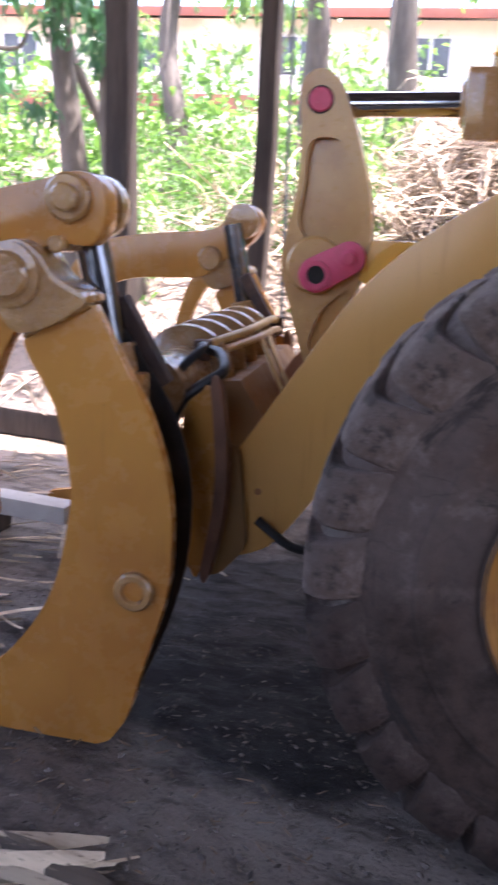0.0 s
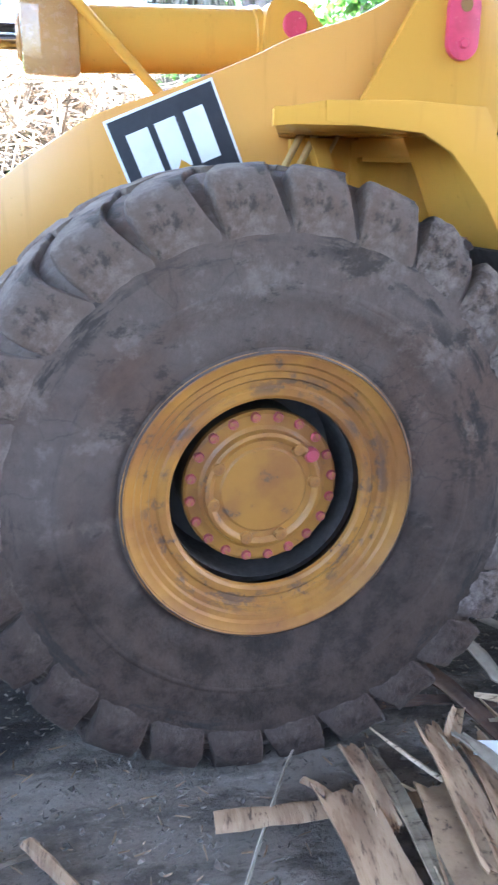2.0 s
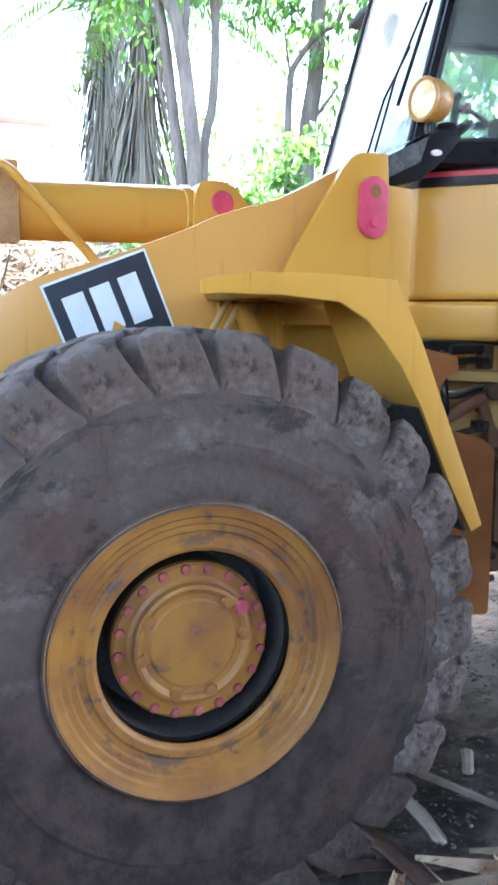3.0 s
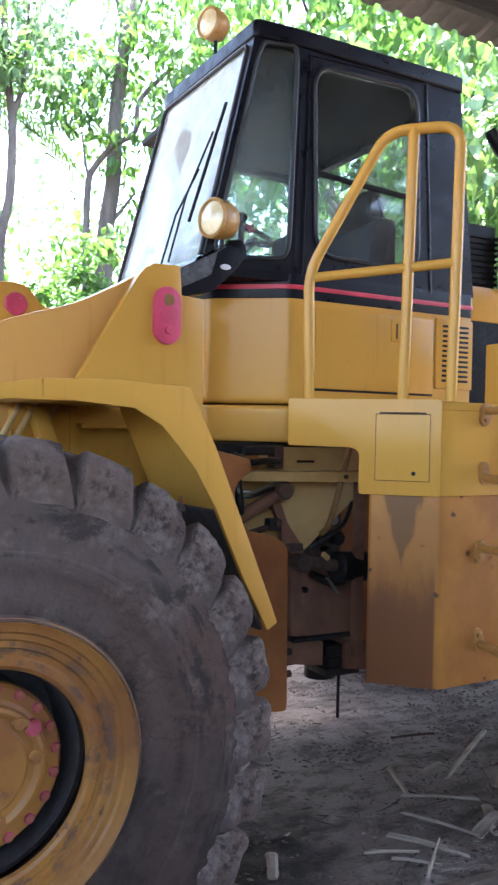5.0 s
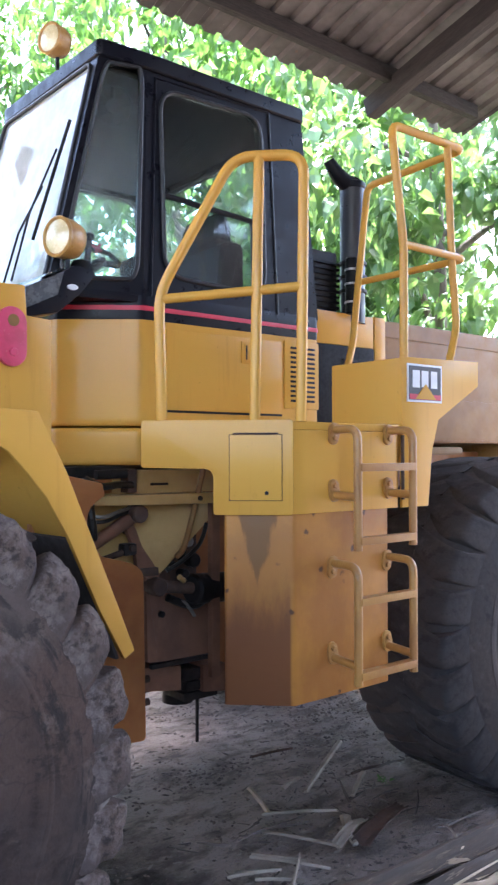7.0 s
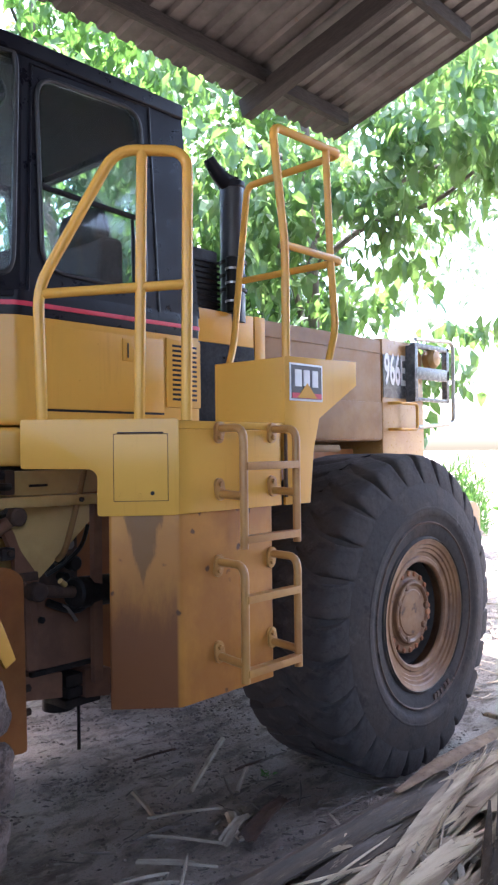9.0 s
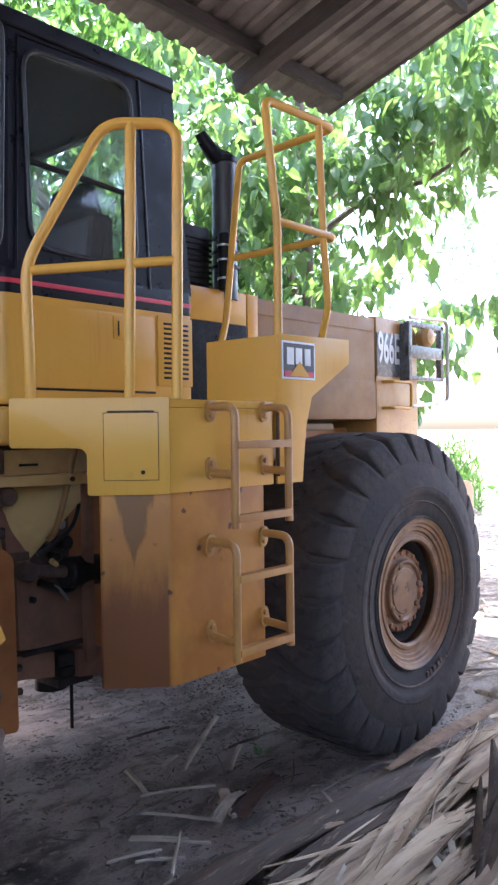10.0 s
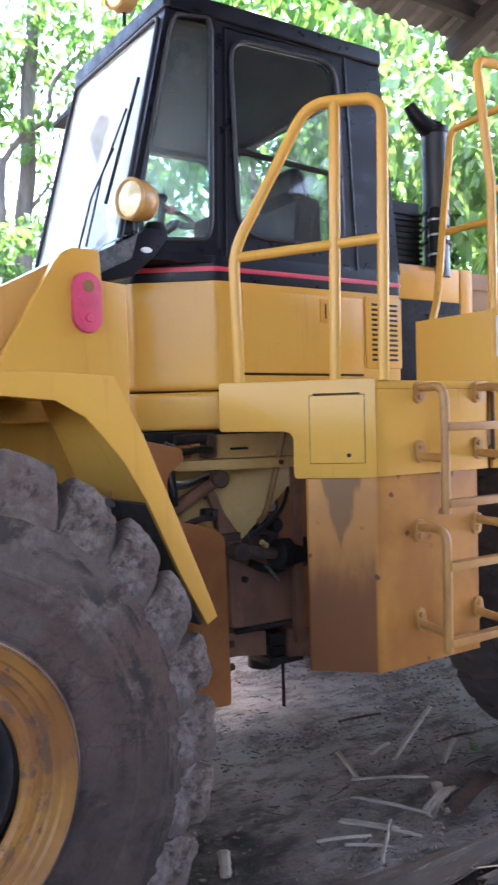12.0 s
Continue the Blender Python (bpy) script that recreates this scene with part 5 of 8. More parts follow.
Rr("rear_frame", slab([(0.12, 0.70), (0.12, 1.45), (0.5, 1.60), (2.3, 1.60), (2.3, 0.75), (1.2, 0.60), (0.5, 0.58)], -0.46, 0.46, 0.012), BROWN, label="brown-yellow rear frame")
Rr("rear_hitch", slab([(-0.28, 0.52), (-0.28, 0.66), (0.3, 0.74), (0.3, 0.52)], -0.30, 0.30, 0.01), GREASE, label="greasy hinge block")
Rr("rear_hitch", slab([(-0.28, 1.20), (-0.28, 1.34), (0.3, 1.40), (0.3, 1.16)], -0.30, 0.30, 0.01), BROWN, label="worn upper hinge block")
Rr("hinge_pin", rod((0, 0, 0.50), (0, 0, 1.40), 0.06, 24), GREASE, label="greasy hinge pin")

# things in the gap between the halves
gus = Rr("hinge_bulkhead", slab([(-0.40, 1.41), (0.157, 1.405), (0.158, 1.325), (-0.075, 1.127), (-0.115, 1.095), (-0.223, 1.148), (-0.40, 1.175)], -0.62, -0.585, 0.005), DUSTY2, label="dusty yellow bulkhead plate beside the hinge")
Rr("bulkhead_hole", rod((-0.27, -0.624, 1.285), (-0.27, -0.60, 1.285), 0.010, 12), GREASE, gus)
Rr("bulkhead_seam", box(-0.225, -0.217, -0.6235, -0.61, 1.20, 1.385, 0.002), DUSTY2, gus)
Rr("hinge_housing", slab(rounded([(-0.160, 1.10), (-0.03, 1.03), (0.155, 1.00), (0.155, 0.715), (-0.155, 0.755)], 0.02, 3, True), -0.64, -0.40, 0.012), DARKBROWN, label="dark brown hinge housing")
Rr("housing_lip", box(-0.165, 0.15, -0.655, -0.63, 0.730, 0.750, 0.006), GREASE, label="greasy lower lip of the hinge housing")
Rr("housing_bolt", rod((-0.115, -0.655, 0.945), (-0.115, -0.63, 0.945), 0.014, 6), GREASE, label="greasy housing bolt")
Rr("housing_post", slab(rounded([(-0.222, 1.135), (-0.17, 1.125), (-0.158, 0.77), (-0.212, 0.775)], 0.012, 3, True), -0.70, -0.62, 0.008), DARKBROWN, label="dark brown upright beside the hinge")
Rr("side_post", box(0.058, 0.100, -0.755, -0.725, 0.68, 1.40, 0.006), DARKBROWN, label="dark upright behind the step box")
eng = Rr("engine_side", slab([(0.12, 1.33), (-0.10, 1.12), (-0.13, 1.00), (0.12, 0.98)], -0.56, -0.46, 0.01), RUST, label="oily brown engine side behind the hinge")
for k, (x, z, r) in enumerate(((0.02, 1.17, 0.028), (0.06, 1.22, 0.022), (-0.03, 1.13, 0.02), (0.08, 1.14, 0.03), (0.03, 1.09, 0.018))):
    Rr("engine_boss", rod((x, -0.59 - 0.006 * k, z), (x, -0.55, z), r, 14, cham=0.005), STEEL if k == 1 else GREASE, eng)
beam_ob = Rr("cab_beam", slab([(-0.54, 1.405), (-0.465, 1.440), (0.08, 1.434), (0.08, 1.392), (-0.45, 1.402)], -0.78, -0.66, 0.006), DUSTY2, label="yellow beam below the cab floor")
Rr("beam_bolt", rod((-0.02, -0.79, 1.415), (-0.02, -0.77, 1.415), 0.010, 6), RUST, beam_ob)
Rr("under_cab_plate", box(-0.40, 0.12, -0.70, -0.66, 1.436, 1.53, 0.008), DUSTY2, label="stained plate below the cab")
Rr("plate_slot", box(-0.20, -0.12, -0.706, -0.69, 1.468, 1.478, 0.003), GREASE, bpy.data.objects["under_cab_plate"])
Rr("cab_mount", box(-0.335, -0.295, -0.76, -0.70, 1.445, 1.535, 0.008), RUST, label="rusty cab mount block")
Rr("cab_mount", box(-0.46, -0.39, -0.74, -0.66, 1.445, 1.50, 0.01), BROWN, label="stained cab mount block")
Rr("cab_mount", rod((-0.46, -0.74, 1.515), (-0.30, -0.74, 1.520), 0.018, 12), GREASE, label="greasy bar below the cab")
Rr("under_cab_floor", box(-0.60, 0.45, -0.66, 0.55, 1.50, 1.545, 0.01), GREASE, label="dark cab floor underside")
st = Rr("support_strut", rod((-0.50, -0.78, 1.262), (-0.295, -0.74, 1.356), 0.025, 16), DARKBROWN, label="stained tubular strut")
Rr("strut_eye", rod((-0.295, -0.79, 1.365), (-0.295, -0.71, 1.365), 0.034, 18, cham=0.006), RUST, st)
rd = Rr("control_rod", rod((-0.46, -0.78, 1.205), (-0.31, -0.76, 1.236), 0.012, 12), RUST, label="thin rusty control rod")
Rr("rod_joint", box(-0.365, -0.31, -0.785, -0.735, 1.212, 1.258, 0.012), GREASE, rd)
Rr("joint_pin", rod((-0.335, -0.80, 1.24), (-0.335, -0.73, 1.24), 0.012, 10), RUST, rd)
lk = Rr("steer_link", slab(smooth_line([(-0.325, 1.335), (-0.28, 1.315), (-0.245, 1.235), (-0.195, 1.165), (-0.165, 1.115), (-0.20, 1.10), (-0.262, 1.145), (-0.275, 1.215), (-0.305, 1.28)], 4, True), -0.715, -0.685, 0.006), DARKBROWN, label="stained bent link beside the hinge")
Rr("link_pad", box(-0.275, -0.18, -0.73, -0.70, 1.118, 1.150, 0.006), RUST, lk)
Rr("vent_pipe", tube(smooth_line([(0.012, -0.76, 1.53), (-0.03, -0.76, 1.38), (-0.066, -0.74, 1.227), (-0.075, -0.70, 1.18)], 5), 0.012, 10), DUSTY, label="thin dusty vent pipe")
cyl = Rr("steering_cylinder", rod((-0.02, -0.72, 1.045), (0.35, -0.66, 1.02), 0.062, 24, cham=0.01), GREASE, label="greasy black steering cylinder")
Rr("cylinder_rod", rod((-0.20, -0.73, 1.078), (-0.02, -0.72, 1.05), 0.024, 20), RUST, cyl)
Rr("rod_eye", rod((-0.19, -0.76, 1.075), (-0.19, -0.68, 1.075), 0.036, 18, cham=0.006), RUST, cyl)
Rr("grease_cap", rod((-0.095, -0.745, 1.105), (-0.065, -0.735, 1.085), 0.011, 12), DUSTY2, cyl, "pale worn grip on the rod")
for pts, r, mt in (
    ([(-0.50, -0.74, 1.50), (-0.47, -0.80, 1.475), (-0.40, -0.80, 1.48), (-0.32, -0.76, 1.475)], 0.014, HOSE),
    ([(-0.52, -0.74, 1.37), (-0.45, -0.78, 1.362), (-0.36, -0.76, 1.382), (-0.28, -0.72, 1.39)], 0.007, STEEL),
    ([(-0.53, -0.74, 1.35), (-0.45, -0.78, 1.345), (-0.36, -0.76, 1.368), (-0.28, -0.72, 1.38)], 0.007, HOSE),
    ([(-0.47, -0.72, 1.43), (-0.505, -0.78, 1.40), (-0.50, -0.79, 1.33), (-0.49, -0.78, 1.27)], 0.017, HOSE),
    ([(0.10, -0.66, 1.30), (0.05, -0.68, 1.22), (-0.03, -0.68, 1.16), (-0.10, -0.66, 1.12)], 0.009, HOSE),
    ([(0.08, -0.68, 0.99), (0.02, -0.70, 0.975), (-0.04, -0.70, 0.985), (-0.12, -0.70, 1.02)], 0.016, HOSE),
    ([(-0.09, -0.70, 1.005), (-0.05, -0.71, 0.995), (-0.02, -0.71, 0.965), (0.01, -0.70, 0.93)], 0.007, STEEL)):
    Rr("hydraulic_hose", tube(smooth_line(pts, 6), r, 10), mt, label="oily hydraulic hose in the hinge gap")
Rr("drive_coupling", lathe([(0.0, -0.10), (0.07, -0.10), (0.07, -0.04), (0.05, -0.03), (0.05, 0.03), (0.08, 0.04), (0.08, 0.10), (0.0, 0.10)], 24, "z"), GREASE, label="greasy drive coupling below the hinge")
put(bpy.data.objects["drive_coupling"], pose(0.115, -0.42, 0.60))
Rr("lower_frame", slab([(-0.20, 0.735), (0.0, 0.715), (0.0, 0.61), (-0.20, 0.64)], -0.62, -0.45, 0.01), DARKBROWN, label="dark brown lower frame rail")
Rr("lower_frame", slab([(0.11, 0.70), (0.24, 0.685), (0.24, 0.565), (0.11, 0.582)], -0.62, -0.45, 0.01), DARKBROWN, label="dark brown lower frame rail")
for k, (z0, z1, w) in enumerate(((0.635, 0.685, 0.085), (0.590, 0.63, 0.075), (0.55, 0.585, 0.088))):
    Rr("coupling_plate", box(0.115 - w, 0.115 + w, -0.60, -0.44, z0, z1, 0.008), GREASE, bpy.data.objects["drive_coupling"], "")
Rr("drain_rod", rod((0.233, -0.40, 0.285), (0.233, -0.40, 0.60), 0.008, 10), GREASE, label="thin black rod hanging below the hinge")
# ---- cab ----
cab = Rr("cab_body", slab(rounded([(-0.53, -0.526), (-0.26, -0.73), (0.69, -0.73), (0.69, 0.62), (-0.2, 0.62), (-0.58, 0.40)], 0.03, 5, True), 1.70, 2.135, 0.03, "z", 5), YELLOW, label="yellow lower cab body")
Rr("cab_skirt", slab(rounded([(-0.532, -0.530), (-0.26, -0.734), (0.30, -0.734), (0.30, 0.62), (-0.2, 0.62), (-0.58, 0.40)], 0.03, 5, True), 1.548, 1.694, 0.03, "z", 5), YELLOW, cab)
Rr("door_panel", box(-0.148, 0.455, -0.738, -0.70, 1.765, 2.085, 0.006), YELLOW, cab)
Rr("door_gap", box(-0.15, 0.46, -0.7325, -0.70, 1.756, 1.766, 0.001), GREASE, cab)
hd = Rr("door_handle", box(0.225, 0.305, -0.742, -0.70, 1.975, 2.07, 0.006), YELLOW, cab)
Rr("handle_pocket", box(0.242, 0.288, -0.7435, -0.70, 1.985, 2.058, 0.004), YELLOW, hd)
Rr("handle_slot", box(0.247, 0.255, -0.745, -0.72, 1.99, 2.052, 0.002), GREASE, hd)
gr = Rr("vent_grille", box(0.472, 0.682, -0.738, -0.70, 1.79, 2.098, 0.012), YELLOW, cab, "yellow louvred vent panel")
for i in range(12):
    z = 1.822 + i * 0.0215
    Rr("louvre_slot", box(0.505, 0.655, -0.7395, -0.72, z, z + 0.011, 0.003), GREASE, gr)
upper = Rr("cab_waist", slab(rounded([(-0.535, -0.530), (-0.26, -0.732), (0.69, -0.732), (0.69, 0.62), (-0.2, 0.62), (-0.58, 0.40)], 0.03, 5, True), 2.112, 2.215, 0.004, "z"), BLACK, label="black waist band of the cab")
Rr("pink_stripe", slab(rounded([(-0.537, -0.5325), (-0.261, -0.7355), (0.6935, -0.7355), (0.6935, 0.6), (-0.2, 0.6), (-0.58, 0.40)], 0.03, 5, True), 2.148, 2.166, 0.001, "z"), REDVINYL, upper, "pinkish red pinstripe")
ZB, ZT = 2.205, 3.10
side = patch((-0.25, -0.73, ZB), (0.685, -0.73, ZB), (0.575, -0.735, ZT), (-0.235, -0.735, ZT))
quarter = patch((-0.61, -0.645, ZB), (-0.25, -0.73, ZB), (-0.235, -0.735, ZT), (-0.435, -0.72, ZT))
wind = patch((-0.70, 0.09, ZB), (-0.61, -0.645, ZB), (-0.435, -0.72, ZT), (-0.47, 0.09, ZT))
rquart = patch((-0.25, 0.62, ZB), (-0.70, 0.09, ZB), (-0.47, 0.09, ZT), (-0.2, 0.60, ZT))
rside = patch((0.685, 0.62, ZB), (-0.25, 0.62, ZB), (-0.2, 0.60, ZT), (0.575, 0.60, ZT))
back = patch((0.685, -0.73, ZB), (0.685, 0.62, ZB), (0.575, 0.60, ZT), (0.575, -0.735, ZT))
SQ = [(0, 0), (1, 0), (1, 1), (0, 1)]


def window(name, place, hole, glass, label, deep=0.04):
    fr = part(name, framed(place, SQ, [hole], -deep, 0.0), BLACK, loader, label)
    part("window_seal", tube([place(u, v, 0.003) for u, v in hole + hole[:2]], 0.009, 8), SEALGREY, fr)
    pn = part("pane", pane(place, [(u, v) for u, v in hole], -deep * 0.6), glass, fr, "", None, 0)
    pn.visible_shadow = False
    return fr


door_hole = rounded([(0.105, 0.10), (0.665, 0.085), (0.70, 0.94), (0.070, 0.92)], 0.11, 7, True)
dw = window("cab_door_frame", side, door_hole, DARKGLASS, "black cab door frame with sliding window")
part("window_bar", tube([side(0.10, 0.455, 0.002), side(0.68, 0.425, 0.002)], 0.012, 8), BLACK, dw)
part("sliding_pane_edge", tube([side(0.60, 0.09, -0.01), side(0.615, 0.43, -0.01)], 0.008, 8), BLACK, dw)
part("door_edge", tube([side(0.035, 0.0, 0.002), side(0.045, 0.96, 0.002), side(0.76, 0.98, 0.002), side(0.735, 0.0, 0.002)], 0.006, 6), BLACK, dw)
window("cab_quarter_frame", quarter, rounded([(0.09, 0.05), (0.93, 0.065), (0.90, 0.985), (0.14, 0.965)], 0.11, 6, True), GLASS, "black corner frame with tall narrow window")
ws = window("windscreen_frame", wind, rounded([(0.02, 0.02), (0.965, 0.02), (0.955, 0.965), (0.03, 0.965)], 0.04, 5, True), SCREEN, "black windscreen frame with dusty glass", 0.012)
window("cab_right_quarter_frame", rquart, rounded([(0.06, 0.05), (0.94, 0.05), (0.94, 0.95), (0.06, 0.95)], 0.06, 5, True), GLASS, "black cab corner frame with window")
window("cab_right_frame", rside, rounded([(0.10, 0.08), (0.90, 0.08), (0.90, 0.93), (0.10, 0.93)], 0.08, 5, True), GLASS, "black far side cab frame with window")
window("cab_rear_frame", back, rounded([(0.10, 0.10), (0.90, 0.10), (0.90, 0.93), (0.10, 0.93)], 0.08, 5, True), GLASS, "black rear cab frame with window")
roof = Rr("cab_roof", slab(rounded([(-0.475, 0.10), (-0.445, -0.735), (-0.24, -0.75), (0.59, -0.75), (0.59, 0.62), (-0.21, 0.62)], 0.03, 4, True), 3.085, 3.15, 0.014, "z", 3), BLACK, label="black flat cab roof")
Rr("roof_lining", box(-0.42, 0.54, -0.68, 0.55, 3.06, 3.088, 0.01), SEAT, roof)
for w0, (a, b) in enumerate((((0.70, 0.05), (0.86, 0.60)), ((0.62, 0.05), (0.80, 0.45)))):
    wp = part("wiper", tube([wind(*a, 0.03), wind((a[0] + b[0]) / 2, (a[1] + b[1]) / 2, 0.05), wind(*b, 0.03)], 0.0045, 8), BLACK, ws)
part("wiper_blade", tube([wind(0.80, 0.22, 0.02), wind(0.905, 0.72, 0.02)], 0.0065, 6), SEAL, ws)

# seat, wheel inside the cab
seat = Rr("cab_seat", box(0.0, 0.46, -0.43, 0.05, 1.98, 2.12, 0.05), SEATPAD, label="black padded operator seat")
sb = Rr("backrest", slab(rounded([(0.31, 2.08), (0.365, 2.585), (0.50, 2.595), (0.50, 2.08)], 0.045, 4, True), -0.42, -0.02, 0.035, "y", 3), SEATPAD, seat)
Rr("headrest", slab(rounded([(0.345, 2.575), (0.36, 2.70), (0.40, 2.745), (0.44, 2.70), (0.47, 2.575)], 0.03, 4, True), -0.385, -0.095, 0.035, "y", 3), SEATPAD, seat)
Rr("armrest", box(0.15, 0.40, 0.0, 0.06, 2.26, 2.32, 0.02), SEATPAD, seat)
sw = part("steering_wheel", lathe([(0.19 + 0.015 * math.cos(a), 0.015 * math.sin(a)) for a in (2 * math.pi * i / 10 for i in range(10))], 40, "z", True), SEAL, loader, "black steering wheel", pose(-0.28, -0.12, 2.36, 0, -35, 0))
part("wheel_column", rod((0, 0, -0.5), (0, 0, 0.0), 0.03, 16), SEAL, sw, "", pose(-0.28, -0.12, 2.36, 0, -35, 0))
part("wheel_spoke", box(-0.19, 0.19, -0.015, 0.015, -0.008, 0.008, 0.004), SEAL, sw, "", pose(-0.28, -0.12, 2.36, 0, -35, 0))
lever = Rr("control_lever", tube(smooth_line([(-0.32, -0.36, 2.16), (-0.335, -0.43, 2.36), (-0.338, -0.45, 2.47)], 4), 0.014, 10), SEAL, label="black cab control lever with round knob")
knob = bmesh.new()
bmesh.ops.create_uvsphere(knob, u_segments=14, v_segments=9, radius=0.024, matrix=Matrix.Translation((-0.338, -0.45, 2.478)) @ Matrix.Diagonal((1, 1, 0.8, 1)))
Rr("lever_knob", knob, SEAL, lever)
Rr("lever_arm", tube(smooth_line([(-0.335, -0.44, 2.43), (-0.27, -0.45, 2.428), (-0.22, -0.45, 2.405), (-0.178, -0.45, 2.372)], 4), 0.011, 8), SEAL, lever)
Rr("lever_pad", box(-0.262, -0.20, -0.47, -0.43, 2.368, 2.39, 0.008), SEAL, lever)
bow = Rr("red_ribbon", tube([(-0.338, -0.478, 2.440), (-0.315, -0.480, 2.428), (-0.296, -0.478, 2.420)], 0.007, 6), REDVINYL, lever, "small red ribbon tied to the lever")
Rr("ribbon_end", tube([(-0.302, -0.478, 2.446), (-0.315, -0.480, 2.428), (-0.322, -0.478, 2.408)], 0.006, 6), REDVINYL, bow)
Rr("windscreen_sill", slab([(-0.625, -0.66), (-0.712, 0.09), (-0.26, 0.63), (-0.20, 0.60), (-0.24, -0.728)], 2.178, 2.212, 0.006, "z"), BLACK, label="black sill below the windscreen")
Rr("dashboard", slab([(-0.60, 2.20), (-0.58, 2.25), (-0.46, 2.27), (-0.36, 2.18), (-0.36, 2.14), (-0.5, 2.14)], -0.50, 0.35, 0.02), SEAL, label="black cab dashboard")
fan = Rr("cab_fan", lathe([(0.074 + 0.004 * math.cos(a), 0.004 * math.sin(a)) for a in (2 * math.pi * i / 8 for i in range(8))], 32, "y", True), DARKVINYL, label="small round cab fan with wire guard")
put(fan, pose(-0.31, -0.60, 2.97, 15, 0, -25))
for k in range(4):
    a = math.pi * k / 4
    part("guard_wire", rod((-0.076 * math.cos(a), -0.012, -0.076 * math.sin(a)), (0.076 * math.cos(a), -0.012, 0.076 * math.sin(a)), 0.0018, 6), DARKVINYL, fan, "", pose(-0.31, -0.60, 2.97, 15, 0, -25))
part("fan_motor", rod((0, -0.01, 0), (0, 0.05, 0), 0.028, 16), SEAL, fan, "", pose(-0.31, -0.60, 2.97, 15, 0, -25))
part("fan_stem", rod((0, 0.03, 0.02), (0, 0.05, 0.10), 0.008, 8), SEAL, fan, "", pose(-0.31, -0.60, 2.97, 15, 0, -25))
Rr("control_box", box(-0.20, -0.05, -0.60, -0.45, 2.12, 2.40, 0.03), SEAL, label="dark control box beside the seat")

# lamps and the black corner shelf
shelf = Rr("corner_cowl", slab([(-0.72, 2.075), (-0.72, 2.182), (-0.565, 2.262), (-0.527, 2.288), (-0.46, 2.288), (-0.438, 2.262), (-0.50, 2.185), (-0.59, 2.105)], -0.70, -0.60, 0.010), BLACK, label="black wedge-shaped corner cowl carrying a work lamp")
# pale strip and plate stand in for the sky reflected in the cowl's facet
Rr("cowl_sheen_strip", slab([(-0.735, 2.185), (-0.565, 2.272), (-0.56, 2.280), (-0.735, 2.194)], -0.698, -0.60, 0.002), GLASS, shelf)
Rr("cowl_sky_sheen", slab([(-0.716, 2.180), (-0.568, 2.258), (-0.594, 2.170), (-0.716, 2.108)], -0.7045, -0.698, 0.001), HAZE_SHEEN, shelf, "sky reflection painted as a pale plate on the black cowl")
Rr("cowl_dome", lathe([(0.0, 2.325), (0.03, 2.318), (0.045, 2.295), (0.045, 2.27), (0.0, 2.27)], 20, "z"), SEAL, shelf)
put(bpy.data.objects["cowl_dome"], pose(-0.475, -0.655, 0))
badge = Rr("cowl_badge", rod((0, -0.004, 0), (0, 0.004, 0), 0.017, 24), WHITE, shelf)
put(badge, pose(-0.535, -0.703, 2.205) @ Matrix.Diagonal((1.25, 1, 0.6, 1)))


def work_lamp(m, label):
    lp = part("work_lamp", lathe([(0.0, 0.085), (0.05, 0.085), (0.080, 0.06), (0.092, 0.02), (0.092, 0.0), (0.092, -0.03), (0.086, -0.045), (0.080, -0.042)], 36, "y"), AMBER, loader, label, m)
    part("reflector", lathe([(0.0, 0.03), (0.05, 0.005), (0.078, -0.035), (0.08, -0.037)], 32, "y"), CHROME, lp, "", m)
    part("lens", lathe([(0.0, -0.060), (0.04, -0.056), (0.078, -0.044), (0.079, -0.040), (0.0, -0.052)], 32, "y"), LENS, lp, "ribbed pale lamp glass", m)
    part("bezel", lathe([(0.078, -0.036), (0.093, -0.036), (0.095, -0.048), (0.086, -0.056), (0.078, -0.05)], 36, "y", True), AMBER, lp, "", m)
    part("lamp_stem", rod((0, 0.02, -0.16), (0, 0.02, -0.07), 0.012, 10), BLACK, lp, "", m)
    return lp


work_lamp(pose(-0.560, -0.69, 2.382, 0, 0, -72) @ Matrix.Scale(0.80, 4), "round amber work lamp on the cab corner")
work_lamp(pose(-0.585, -0.66, 3.115, 0, 0, -72) @ Matrix.Scale(0.62, 4), "round amber work lamp on the cab roof")

# exhaust stack, condenser and air pipe
ex = Rr("exhaust_pipe", rod((1.05, -0.60, 2.24), (1.05, -0.60, 2.93), 0.062, 28), PIPE, label="dark grey upright exhaust pipe with a curved horn tip")
Rr("pipe_rim", lathe([(0.0, 2.915), (0.062, 2.915), (0.068, 2.922), (0.068, 2.946), (0.060, 2.952), (0.0, 2.952)], 28, "z"), BLACK, ex, "black rim round the pipe mouth")
put(bpy.data.objects["pipe_rim"], pose(1.05, -0.60, 0))
Rr("pipe_tip", tube(smooth_line([(1.06, -0.60, 2.935), (1.01, -0.60, 2.942), (0.965, -0.595, 2.965), (0.93, -0.585, 3.005), (0.905, -0.58, 3.04)], 4), 0.04, 16, None, [0.050 - 0.0014 * k for k in range(17)]), BLACK, ex)
for z in (2.40, 2.47, 2.54):
    put(Rr("pipe_clamp", lathe([(0.062, -0.008), (0.072, -0.008), (0.072, 0.008), (0.062, 0.008)], 28, "z", True), GREASE, ex), pose(1.05, -0.60, z))
can = Rr("filter_canister", rod((0.975, -0.668, 2.275), (0.975, -0.668, 2.55), 0.033, 20, cham=0.006), SEAL, ex, "black filter canister with bright clamps")
